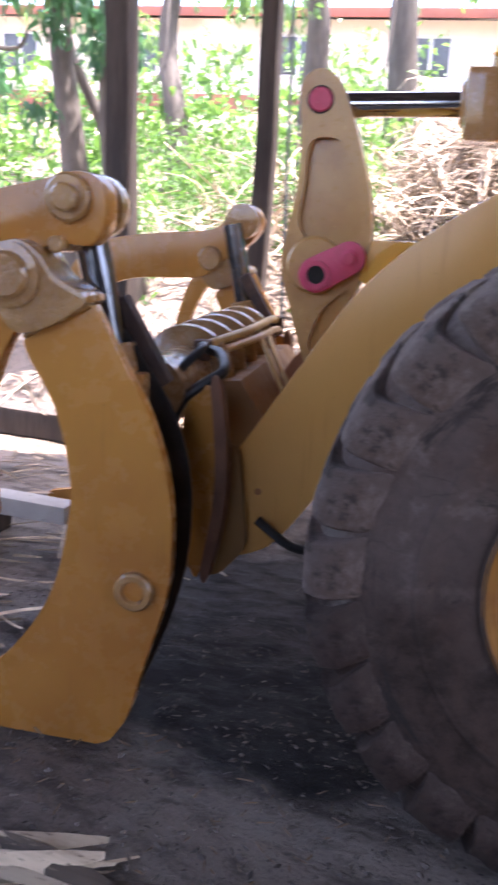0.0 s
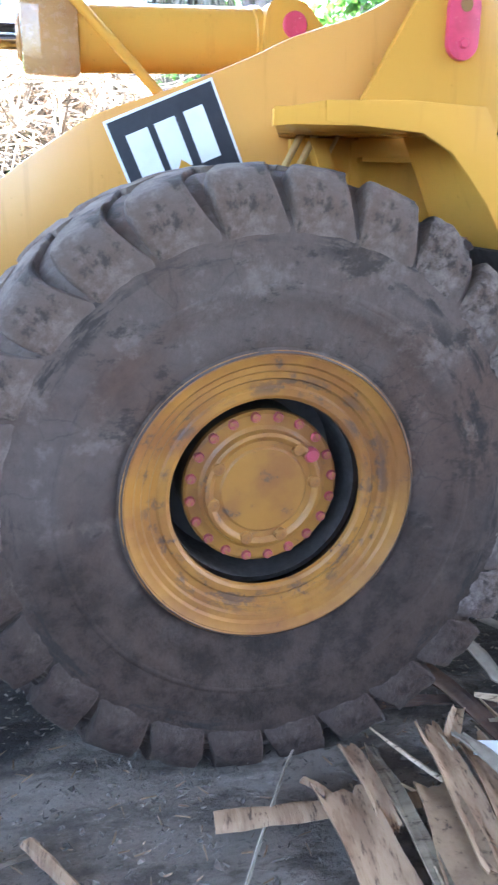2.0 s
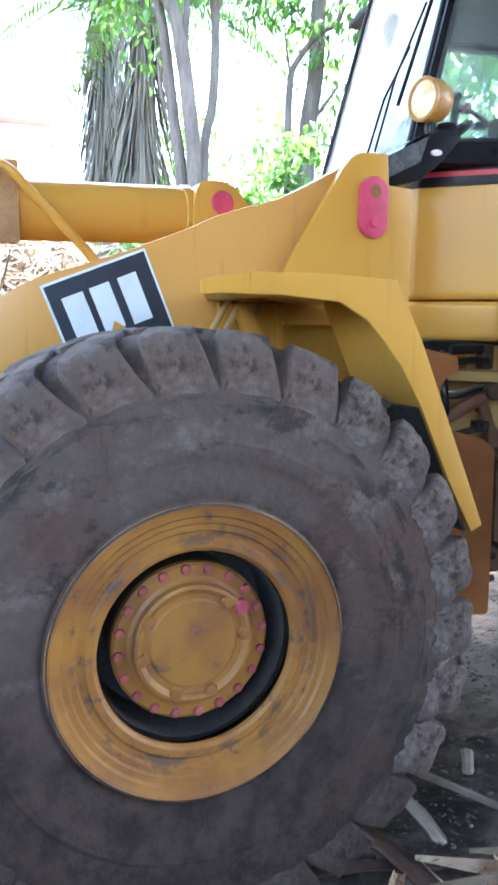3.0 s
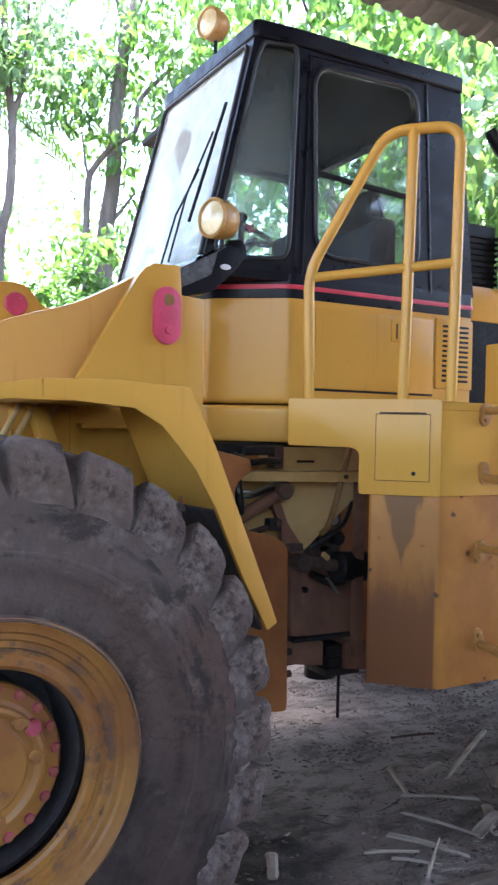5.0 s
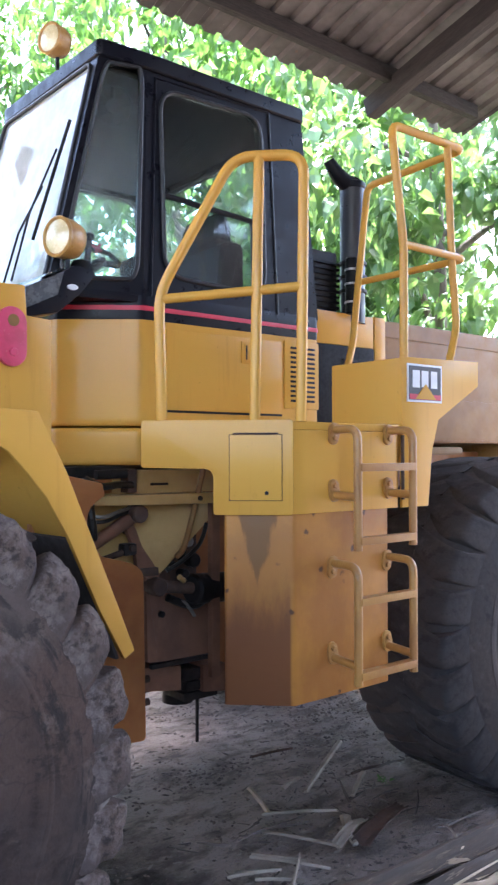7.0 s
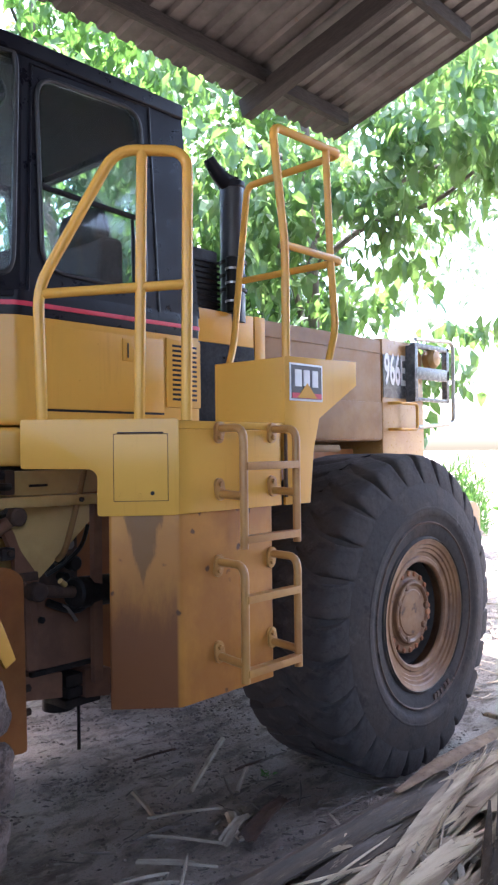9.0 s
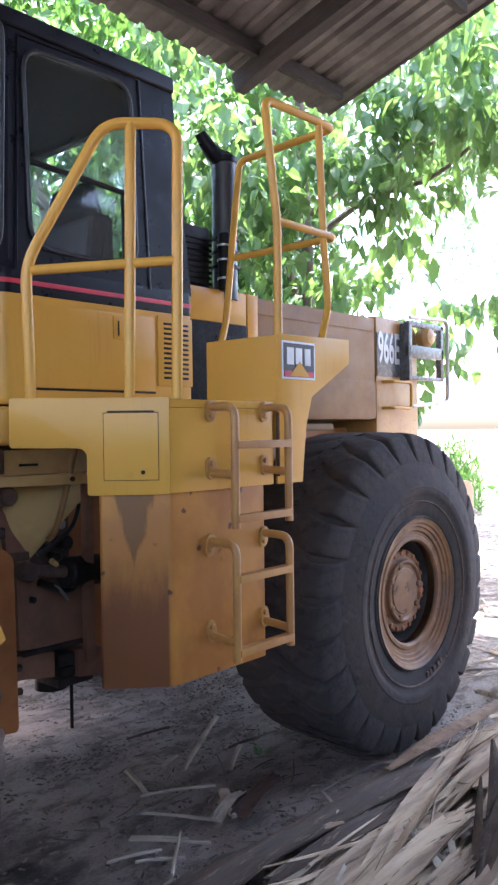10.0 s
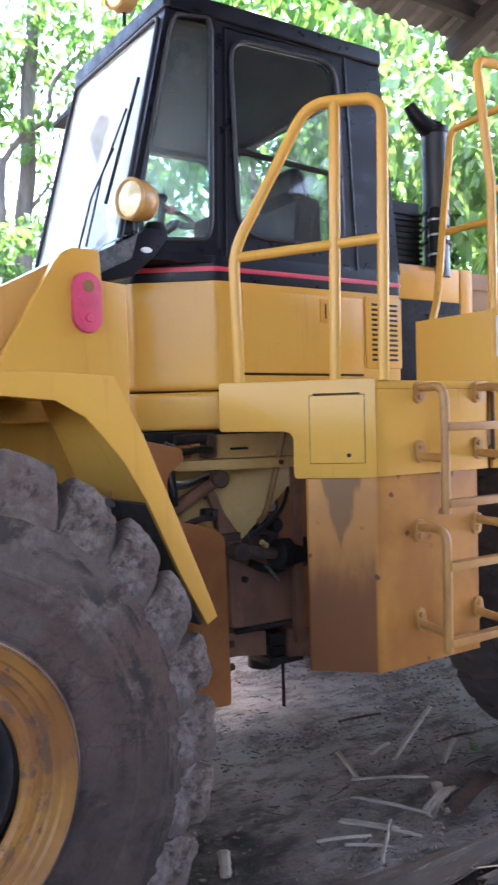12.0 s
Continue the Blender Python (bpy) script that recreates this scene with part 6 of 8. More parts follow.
for z in (2.33, 2.42, 2.49):
    put(Rr("clamp", lathe([(0.033, -0.005), (0.037, -0.005), (0.037, 0.005), (0.033, 0.005)], 20, "z", True), STEEL, can, "bright steel clamp"), pose(0.975, -0.668, z))
    Rr("clamp_arm", tube([(1.0, -0.64, z), (1.01, -0.66, z)], 0.012, 8), GREASE, can)
cond = Rr("condenser", box(0.72, 0.94, -0.60, -0.25, 2.28, 2.58, 0.012), GREASE, label="black finned condenser unit behind the cab")
for i in range(9):
    Rr("fin", box(0.715, 0.945, -0.612, -0.59, 2.30 + i * 0.027, 2.312 + i * 0.027, 0.002), SEAL, cond)
Rr("condenser_fan", rod((0.88, -0.25, 2.42), (0.88, -0.20, 2.42), 0.11, 24), SEAL, cond)

# ---- log grapple on the lift arms ----
grapple = thing("log_grapple", "yellow log grapple with curved tines resting on the ground", "log grapple")
out_edge = smooth_line([(-3.103, 1.325), (-3.024, 1.182), (-2.944, 1.036), (-2.888, 0.852), (-2.876, 0.689), (-2.888, 0.517), (-2.955, 0.285), (-3.003, 0.113), (-3.06, 0.02)], 4)
in_edge = smooth_line([(-4.25, 0.0), (-4.22, 0.05), (-3.80, 0.12), (-3.55, 0.16), (-3.42, 0.235), (-3.297, 0.383), (-3.222, 0.539), (-3.178, 0.753), (-3.182, 0.885), (-3.221, 1.042), (-3.30, 1.19), (-3.299, 1.225)], 4)
lug = smooth_line([(-3.31, 1.24), (-3.37, 1.31), (-3.405, 1.39), (-3.37, 1.46), (-3.30, 1.485), (-3.235, 1.45), (-3.20, 1.40), (-3.15, 1.37), (-3.105, 1.335), (-3.2, 1.27)], 4, True)
clamp_hook = smooth_line([(-3.077, 1.60), (-3.10, 1.645), (-3.16, 1.66), (-3.24, 1.64), (-3.40, 1.605), (-3.60, 1.55), (-3.85, 1.45), (-4.05, 1.28), (-4.15, 1.05), (-4.17, 0.80), (-4.12, 0.60), (-4.08, 0.55), (-4.06, 0.80), (-4.02, 1.00), (-3.92, 1.18), (-3.74, 1.33), (-3.55, 1.42), (-3.38, 1.47), (-3.28, 1.46), (-3.20, 1.475), (-3.12, 1.475), (-3.08, 1.53)], 4, True)
far_hook = smooth_line([(-3.06, 1.58), (-3.09, 1.64), (-3.15, 1.655), (-3.22, 1.625), (-3.31, 1.535), (-3.60, 1.505), (-3.90, 1.45), (-4.08, 1.30), (-4.17, 1.05), (-4.18, 0.80), (-4.12, 0.60), (-4.07, 0.80), (-4.02, 1.02), (-3.90, 1.20), (-3.74, 1.27), (-3.55, 1.285), (-3.36, 1.30), (-3.28, 1.36), (-3.20, 1.42), (-3.12, 1.47), (-3.08, 1.52)], 4, True)
inner_hook = smooth_line([(-3.33, 1.40), (-3.44, 1.25), (-3.50, 1.05), (-3.52, 0.85), (-3.49, 0.70), (-3.44, 0.68), (-3.45, 0.85), (-3.44, 1.02), (-3.37, 1.20), (-3.29, 1.31)], 4, True)


def grapple_side(y, s):
    """One tine with its clamp arm and cylinder; y: its outer face; s: towards the outside."""
    t = F("tine", slab(out_edge + [(-3.10, 0.0)] + in_edge, y, y - s * 0.045, 0.006), GRAPPLE, grapple, "thick curved yellow tine plate")
    put(F("tine_boss", lathe([(0.03, 0.0), (0.058, 0.0), (0.058, -0.018), (0.052, -0.024), (0.036, -0.024), (0.03, -0.014)], 32, "y", True), CASTING, t), FRONT @ pose(-2.981, y, 0.528, 0, 0, 0 if s < 0 else 180))
    F("boss_cap", rod((-2.981, y + s * 0.012, 0.528), (-2.981, y, 0.528), 0.034, 24), GRAPPLE, t)
    l = F("pivot_lug", slab(lug, y + s * 0.035, y - s * 0.10, 0.014), CASTING, grapple, "cast pivot lug with weld beads")
    F("pivot_pin", rod((-3.318, y + s * 0.075, 1.393), (-3.318, y - s * 0.13, 1.393), 0.062, 28, cham=0.01), CASTING, l)
    put(F("pin_collar", lathe([(0.062, 0.0), (0.085, 0.0), (0.085, -0.02), (0.062, -0.026)], 32, "y", True), CASTING, l), FRONT @ pose(-3.318, y + s * 0.03, 1.393, 0, 0, 0 if s < 0 else 180))
    for i in range(3):
        F("weld_bead", tube([(-3.30 + 0.014 * i, y + s * 0.004, 1.232 + 0.02 * i), (-3.20 + 0.01 * i, y + s * 0.010, 1.285 + 0.02 * i), (-3.11, y + s * 0.004, 1.325 + 0.012 * i)], 0.010, 8), CASTING, l)
    c = F("clamp_arm", slab(clamp_hook if s < 0 else far_hook, y - s * 0.02, y - s * 0.11, 0.012), GRAPPLE, grapple, "curved yellow clamp arm")
    F("clamp_hook", slab(inner_hook, y - s * 0.03, y - s * 0.09, 0.01), GRAPPLE, c)
    F("clamp_pin", rod((-3.174, y + s * 0.03, 1.593), (-3.174, y - s * 0.15, 1.593), 0.036, 24, cham=0.006), CASTING, c)
    put(F("pin_collar", lathe([(0.034, 0.0), (0.062, 0.0), (0.062, -0.02), (0.055, -0.026), (0.034, -0.026)], 32, "y", True), CASTING, c), FRONT @ pose(-3.174, y - s * 0.02, 1.593, 0, 0, 0 if s < 0 else 180))
    F("clamp_cheek", slab(ring_outline(-3.15, 1.575, 0.085, 28), y - s * 0.12, y - s * 0.18, 0.012), CASTING, c)
    F("small_pin", rod((-3.205, y + s * 0.01, 1.475), (-3.205, y - s * 0.12, 1.475), 0.022, 20, cham=0.004), CASTING, c)
    yc = y - s * 0.17
    cy = F("clamp_cylinder", rod((-3.105, yc, 1.13), (-2.97, yc, 0.60), 0.058, 24, cham=0.006), GREASE, grapple, "dark grapple cylinder")
    F("cylinder_rod", rod((-3.195, yc, 1.56), (-3.105, yc, 1.13), 0.048, 24), DARKCHROME, cy, "oily steel rod")
    F("cylinder_head", rod((-3.12, yc, 1.20), (-3.10, yc, 1.11), 0.07, 24, cham=0.008), CASTING, cy)
    F("head_block", box(-3.12, -3.0, yc - 0.06, yc + 0.06, 1.05, 1.13, 0.012), CASTING, cy)
    F("inner_tine", slab(smooth_line([(-2.955, 0.98), (-2.965, 0.72), (-2.925, 0.46), (-2.89, 0.45), (-2.85, 0.74), (-2.874, 1.06)], 4, True), y - s * 0.36, y - s * 0.40, 0.006), GRAPPLE, grapple, "inner yellow stiffener plate")
    F("inner_edge", slab(smooth_line([(-2.875, 1.06), (-2.85, 0.74), (-2.89, 0.45), (-2.86, 0.43), (-2.81, 0.74), (-2.84, 1.06)], 4, True), y - s * 0.36, y - s * 0.42, 0.006), DARKBROWN, grapple, "dark brown stiffener edge")
    F("hose_guard", slab([(-3.14, 1.31), (-3.09, 1.34), (-2.95, 1.10), (-2.99, 1.07)], y - s * 0.19, y - s * 0.24, 0.008), RUST, grapple, "brown angled hose guard")
    F("tine_guard", slab(smooth_line([(-3.13, 1.30), (-3.02, 1.16), (-2.92, 1.0), (-2.87, 0.80), (-2.88, 0.55), (-2.95, 0.30), (-3.03, 0.12), (-3.09, 0.16), (-3.02, 0.40), (-2.985, 0.60), (-2.99, 0.80), (-3.05, 1.0), (-3.12, 1.16), (-3.18, 1.26)], 4, True), y - s * 0.16, y - s * 0.175, 0.004), GREASE, grapple, "greasy black cylinder guard plate")
    F("guard_valve", box(-2.975, -2.915, y - s * 0.20, y - s * 0.165, 0.60, 0.70, 0.01), RUST, grapple, "rusty valve block with pipe stubs")
    for dx in (0.0, 0.022):
        F("valve_pipe", tube([(-2.955 + dx, y - s * 0.18, 0.70), (-2.96 + dx, y - s * 0.18, 0.79), (-2.975 + dx, y - s * 0.18, 0.86)], 0.006, 8), STEEL, grapple)


grapple_side(-1.133, -1)
grapple_side(0.95, 1)
F("fork_tube", rod((-3.05, -0.80, 1.04), (-3.05, 0.75, 1.04), 0.10, 32), TUBETAN, grapple, "tan torque tube between the tines")
for y in (-0.42, -0.22, -0.02, 0.18, 0.38):
    put(F("tube_rib", lathe([(0.095, -0.05), (0.13, -0.045), (0.165, -0.02), (0.17, 0.0), (0.165, 0.012), (0.12, 0.04), (0.095, 0.05)], 36, "y", True), TUBETAN, grapple), FRONT @ pose(-3.05, y, 1.04))
F("carrier_plate", slab([(-3.02, 1.02), (-2.84, 1.04), (-2.74, 0.90), (-2.78, 0.55), (-2.95, 0.40), (-3.04, 0.50)], -0.50, 0.50, 0.01), DUSTY, grapple, "brown grapple carrier plate")
F("carrier_ear", slab(rounded([(-2.98, 0.40), (-2.98, 0.85), (-2.80, 0.85), (-2.76, 0.50), (-2.86, 0.38)], 0.04, 4, True), -0.66, -0.63, 0.006), DUSTY, grapple)
pipes = (
    ([(-2.985, -0.50, 1.145), (-2.95, -0.45, 1.155), (-2.90, -0.1, 1.165), (-2.885, 0.30, 1.17), (-2.90, 0.42, 1.14)], 0.016, DUSTY2),
    ([(-2.965, -0.50, 1.115), (-2.93, -0.45, 1.125), (-2.88, -0.1, 1.13), (-2.865, 0.28, 1.13), (-2.88, 0.40, 1.10)], 0.014, DUSTY2),
    ([(-2.87, 0.10, 1.14), (-2.79, -0.05, 1.03), (-2.71, -0.15, 0.94)], 0.010, DUSTY2),
    ([(-2.88, 0.0, 1.14), (-2.80, -0.12, 1.03), (-2.73, -0.22, 0.94)], 0.010, DUSTY2),
    ([(-2.975, -0.52, 1.15), (-2.93, -0.66, 1.165), (-2.975, -0.73, 1.11), (-2.995, -0.76, 1.05), (-2.985, -0.80, 0.90), (-2.95, -0.84, 0.62)], 0.014, HOSE),
    ([(-2.955, -0.52, 1.14), (-2.88, -0.62, 1.14), (-2.845, -0.72, 1.105), (-2.90, -0.76, 1.065), (-2.975, -0.78, 0.99), (-2.975, -0.82, 0.84), (-2.94, -0.84, 0.55)], 0.017, HOSE),
    ([(-2.72, -0.70, 0.62), (-2.60, -0.72, 0.55), (-2.50, -0.70, 0.54), (-2.40, -0.66, 0.55)], 0.016, HOSE))
for pts, r, mt in pipes:
    F("grapple_hose" if mt is HOSE else "oil_pipe", tube(smooth_line(pts, 6), r, 10), mt, grapple, "black oily hose" if mt is HOSE else "")
F("pipe_fitting", box(-3.0, -2.945, -0.54, -0.48, 1.10, 1.17, 0.012), RUST, grapple)
F("pipe_fitting", box(-2.92, -2.86, 0.38, 0.45, 1.09, 1.17, 0.012), RUST, grapple)
# ---- what lies on the ground ----
def straw_pile(name, label, n, area, spread_dir, lens, wid, heap, seed, turn=0.55, mat=None):
    rng = np.random.default_rng(seed)
    x = rng.uniform(area[0], area[1], n)
    y = rng.uniform(area[2], area[3], n)
    z = rng.uniform(0.012, 1, n) * heap
    a = rng.normal(spread_dir, turn, n) + np.pi * (rng.random(n) < 0.5)
    up = rng.normal(0, 0.04, n)
    dirs = np.stack([np.cos(a), np.sin(a), up], 1)
    me = strip_mesh(name, np.stack([x, y, z], 1), dirs, rng.uniform(*lens, n), rng.uniform(*wid, n), mat or STRAW, 0.05, rng, 0.004)
    return tagged(mesh_part(name, me, None, sharp=40), label, "palm straw", kind="stuff")


straw_pile("straw_litter", "bed of broad flat dry palm strips on the ground", 420, (-0.2, 2.3, -2.7, -1.60), 0.02, (0.3, 0.9), (0.03, 0.085), 0.07, 11, 0.2)
straw_pile("straw_litter", "heap of long thin dry palm straw on the ground", 240, (0.2, 2.4, -2.6, -1.66), 0.06, (0.3, 1.0), (0.006, 0.022), 0.11, 19, 0.22)
straw_pile("straw_litter", "thin dry palm straw along the edge of the heap", 110, (0.7, 2.6, -1.66, -1.52), 0.0, (0.2, 0.7), (0.006, 0.03), 0.05, 17, 0.14)
straw_pile("straw_litter", "pale straw strips thrown across the heap", 44, (0.3, 2.2, -2.4, -1.70), 0.65, (0.25, 0.6), (0.018, 0.05), 0.13, 20, 0.35, SLAT)
straw_pile("straw_litter", "dry palm straw strips beside the wheel", 60, (-1.15, -0.45, -2.0, -1.72), -1.45, (0.10, 0.34), (0.008, 0.03), 0.05, 12, 0.45)
straw_pile("straw_litter", "grey chips and straw scattered over the yard", 800, (-0.6, 2.6, -1.4, 1.0), 0.1, (0.008, 0.06), (0.003, 0.012), 0.012, 13, 1.2, CHIP)
straw_pile("straw_litter", "larger grey straw scraps on the yard", 34, (-0.1, 1.5, -1.35, -0.6), 0.1, (0.08, 0.26), (0.006, 0.02), 0.018, 18, 0.8, CHIP)
straw_pile("straw_litter", "tiny chips scattered over bare earth", 2600, (-4.2, -0.3, -2.7, -0.5), 0.2, (0.005, 0.028), (0.002, 0.006), 0.008, 14, 1.5, CHIP)
straw_pile("straw_litter", "dry straw scattered in bright light behind the machine", 700, (2.2, 7.0, -2.2, 2.0), 0.2, (0.1, 0.4), (0.01, 0.04), 0.02, 15, 1.0)
straw_pile("straw_litter", "dry palm straw below the grapple", 200, (-5.4, -3.3, -1.4, 1.2), 0.1, (0.1, 0.5), (0.006, 0.03), 0.03, 16, 0.7)


def crumbs_of_earth(name, label, n, area, size, seed):
    """Loose crumbs of earth and bark, each a small uneven block."""
    rng = np.random.default_rng(seed)
    x, y = rng.uniform(area[0], area[1], n), rng.uniform(area[2], area[3], n)
    clump = rng.random(n) < 0.7
    hub = rng.integers(0, 60, n)
    hx, hy = rng.uniform(area[0], area[1], 60), rng.uniform(area[2], area[3], 60)
    x, y = np.where(clump, hx[hub] + rng.normal(0, 0.13, n), x), np.where(clump, hy[hub] + rng.normal(0, 0.07, n), y)
    r = rng.uniform(0.25, 1.0, n) ** 2 * size
    a = rng.uniform(0, np.pi, n)
    V, F = [], []
    shape = ((1, 0, 0), (0, 1, 0), (-1, 0, 0), (0, -1, 0), (0, 0, 0.75), (0, 0, -0.5))
    tris = ((0, 1, 4), (1, 2, 4), (2, 3, 4), (3, 0, 4), (1, 0, 5), (2, 1, 5), (3, 2, 5), (0, 3, 5))
    for i in range(n):
        c, sn, long = math.cos(a[i]), math.sin(a[i]), rng.uniform(1.0, 2.0)
        o = len(V)
        for ux, uy, uz in shape:
            ux, uy, uz = (ux * long + rng.normal(0, 0.2)) * r[i], (uy + rng.normal(0, 0.2)) * r[i], uz * r[i]
            V.append((x[i] + ux * c - uy * sn, y[i] + ux * sn + uy * c, 0.002 + uz))
        F += [tuple(o + k for k in t) for t in tris]
    me = numpy_mesh(name, V, F, CRUMB)
    return tagged(mesh_part(name, me, None, sharp=0), label, "earth crumbs", kind="stuff")


crumbs_of_earth("earth_crumbs", "loose dark crumbs of earth over the yard", 5200, (-0.7, 2.0, -1.6, 0.9), 0.011, 91)
crumbs_of_earth("earth_crumbs", "loose dark crumbs of earth before the front wheel", 2600, (-4.2, -0.7, -2.7, -1.15), 0.011, 92)
straw_pile("straw_litter", "short brown straw bits over the bare earth", 420, (-4.3, -1.0, -2.75, -1.35), 0.3, (0.012, 0.05), (0.002, 0.006), 0.010, 25, 1.4, SHEATH)


def board(name, p, q, w, h, mat, label, lift=0.0, category="plank"):
    p, q = Vector(p), Vector(q)
    d = q - p
    bm = bmesh.new()
    bmesh.ops.create_cube(bm, size=1.0, matrix=Matrix.LocRotScale(None, None, (d.length, w, h)))
    bevel(bm, min(w, h) * 0.15)
    m = Matrix.Translation((p + q) / 2) @ d.to_track_quat("X", "Z").to_matrix().to_4x4()
    return tagged(part(name, bm, mat, None, m=m), label, category)


board("plank", (-4.62, -0.31, 0.245), (-3.79, -0.23, 0.205), 0.12, 0.09, PLANK, "pale sawn timber offcut resting on a block")
board("timber", (-4.32, -0.48, 0.10), (-4.30, -0.05, 0.10), 0.12, 0.20, WOODP, "short dark timber block below the plank")
board("timber", (-6.0, 1.65, 0.10), (-4.75, 1.56, 0.10), 0.16, 0.2, WOODP, "dark squared timber lying on the ground")
def split_slat(p, q, w, label, mat=None, seed=0):
    """A thin split palm slat, a little curved and frayed."""
    rng = np.random.default_rng(seed)
    p, q = Vector(p), Vector(q)
    d = q - p
    s = d.cross(Vector((0, 0, 1))).normalized()
    bm = bmesh.new()
    rows = []
    for i in range(9):
        t = i / 8
        c = p.lerp(q, t) + Vector((0, 0, 0.004 * math.sin(math.pi * t))) + s * 0.004 * math.sin(2.2 * t + seed)
        ww = w * (1 - 0.25 * t) * (0.9 + 0.2 * rng.random()) / 2
        rows.append([bm.verts.new(c + s * a + Vector((0, 0, b))) for a, b in ((ww, 0), (ww * 0.5, 0.009), (-ww * 0.5, 0.009), (-ww, 0), (0, -0.004))])
    for r0, r1 in zip(rows, rows[1:]):
        for k in range(5):
            bm.faces.new((r0[k], r0[(k + 1) % 5], r1[(k + 1) % 5], r1[k]))
    bm.faces.new(rows[0])
    bm.faces.new(rows[-1])
    return tagged(part("fallen_palm_leaf", bm, mat or STRAW), label, "palm leaf", "palm leaves on the ground")


def palm_sheath(p, q, w, label, mat, seed, curl=0.012, fray=0.10):
    """A broad flat palm sheath with a rolled edge and a split, ragged end."""
    p, q = Vector(p), Vector(q)
    d = q - p
    s = d.cross(Vector((0, 0, 1))).normalized()
    rng = np.random.default_rng(seed)
    cuts = rng.normal(0, fray, 9)
    bm = bmesh.new()
    def at(i, j, dz):
        t, a = i / 10, j / 8 * 2 - 1
        t2 = t + (cuts[j] * d.length * (0.9 if i == 10 else 0.35) if i >= 9 else -abs(cuts[8 - j]) * 0.3 if i == 0 else 0)
        c = p + d * t2 + s * (a * w * 0.5 * (1 - 0.18 * t + 0.06 * math.sin(5 * t + seed)))
        lift = curl * (abs(a) ** 3) + 0.008 * noise.noise(Vector((t * 4, a * 2, seed))) + 0.02 * math.sin(math.pi * t)
        return bm.verts.new(c + Vector((0, 0, lift + dz)))
    top = [[at(i, j, 0.006) for j in range(9)] for i in range(11)]
    low = [[at(i, j, 0.0) for j in range(9)] for i in range(11)]
    for g, flip in ((top, False), (low, True)):
        for i in range(10):
            for j in range(8):
                f = (g[i][j], g[i][j + 1], g[i + 1][j + 1], g[i + 1][j])
                bm.faces.new(f[::-1] if flip else f)
    ring = [(0, j) for j in range(9)] + [(i, 8) for i in range(1, 11)] + [(10, j) for j in range(7, -1, -1)] + [(i, 0) for i in range(9, 0, -1)]
    for (a, b), (c, e) in zip(ring, ring[1:] + ring[:1]):
        bm.faces.new((top[a][b], low[a][b], low[c][e], top[c][e]))
    return tagged(part("fallen_palm_leaf", bm, mat), label, "palm leaf", "palm leaves on the ground")


split_slat((-1.70, -1.782, 0.02), (-1.15, -1.80, 0.03), 0.075, "pale split palm slat lying on the ground", SHEATHTAN, 1)
split_slat((-2.15, -1.77, 0.015), (-1.95, -2.05, 0.015), 0.04, "short pale split palm slat lying on the ground", SHEATHTAN, 2)
palm_sheath((-1.335, -2.12, 0.03), (-1.375, -1.74, 0.032), 0.145, "broad tan palm sheath lying on the ground", SHEATHTAN, 3)
palm_sheath((-1.285, -1.90, 0.045), (-1.31, -1.58, 0.03), 0.055, "narrow tan palm sheath lying on the ground", SHEATHTAN, 4)
palm_sheath((-1.225, -2.08, 0.05), (-1.25, -1.62, 0.035), 0.045, "pale fibrous palm strip lying on the ground", STRAW, 5, 0.004, 0.2)
palm_sheath((-1.085, -2.05, 0.05), (-1.055, -1.55, 0.03), 0.085, "tan palm sheath lying on the ground", SHEATHTAN, 6)
palm_sheath((-1.16, -2.12, 0.035), (-1.13, -1.77, 0.04), 0.13, "broad brown palm sheath lying on the ground", SHEATH, 7)
palm_sheath((-0.985, -2.05, 0.03), (-0.955, -1.60, 0.03), 0.10, "tan palm sheath lying on the ground", SHEATHTAN, 8)
palm_sheath((-0.86, -2.00, 0.04), (-0.80, -1.58, 0.03), 0.12, "broad brown palm sheath lying on the ground", SHEATH, 9)
palm_sheath((-0.74, -2.02, 0.03), (-0.66, -1.50, 0.03), 0.10, "tan palm sheath lying on the ground", SHEATHTAN, 10)
palm_sheath((-0.56, -2.02, 0.05), (-0.60, -1.50, 0.04), 0.09, "tan palm sheath lying on the ground", SHEATHTAN, 11)
palm_sheath((-0.915, -1.90, 0.06), (-0.99, -1.60, 0.05), 0.045, "pale narrow palm strip lying on the ground", SLAT, 12, 0.003)
palm_sheath((-1.01, -1.61, 0.03), (-0.93, -1.48, 0.035), 0.045, "short pale palm strip lying on the ground", SHEATHTAN, 13)
split_slat((-1.45, -1.67, 0.015), (-1.39, -1.755, 0.02), 0.03, "short pale palm strip on the bare earth", SHEATHTAN, 22)
palm_sheath((-0.97, -1.22, 0.02), (-0.85, -1.66, 0.03), 0.075, "dark weathered palm stem on the ground", RUST, 14, 0.006)
palm_sheath((-1.22, -1.40, 0.012), (-0.80, -1.44, 0.014), 0.05, "dark weathered palm strip on the ground", RUST, 15, 0.004)
palm_sheath((-0.78, -1.05, 0.03), (-0.74, -1.36, 0.03), 0.055, "grey weathered palm strip on the dark earth", SLAT, 16, 0.004)
split_slat((0.016, -1.08, 0.012), (0.154, -1.20, 0.012), 0.013, "pale grey palm strip on the dark earth", SLAT, 23)
split_slat((0.04, -1.256, 0.02), (0.266, -1.05, 0.02), 0.014, "pale grey palm strip on the dark earth", SLAT, 24)
split_slat((0.562, -0.993, 0.014), (0.508, -1.127, 0.014), 0.04, "pale grey palm scrap on the dark earth", SLAT, 25)
palm_sheath((0.433, -1.092, 0.012), (0.68, -1.0, 0.014), 0.05, "grey split palm strip on the dark earth", SLAT, 26, 0.004)
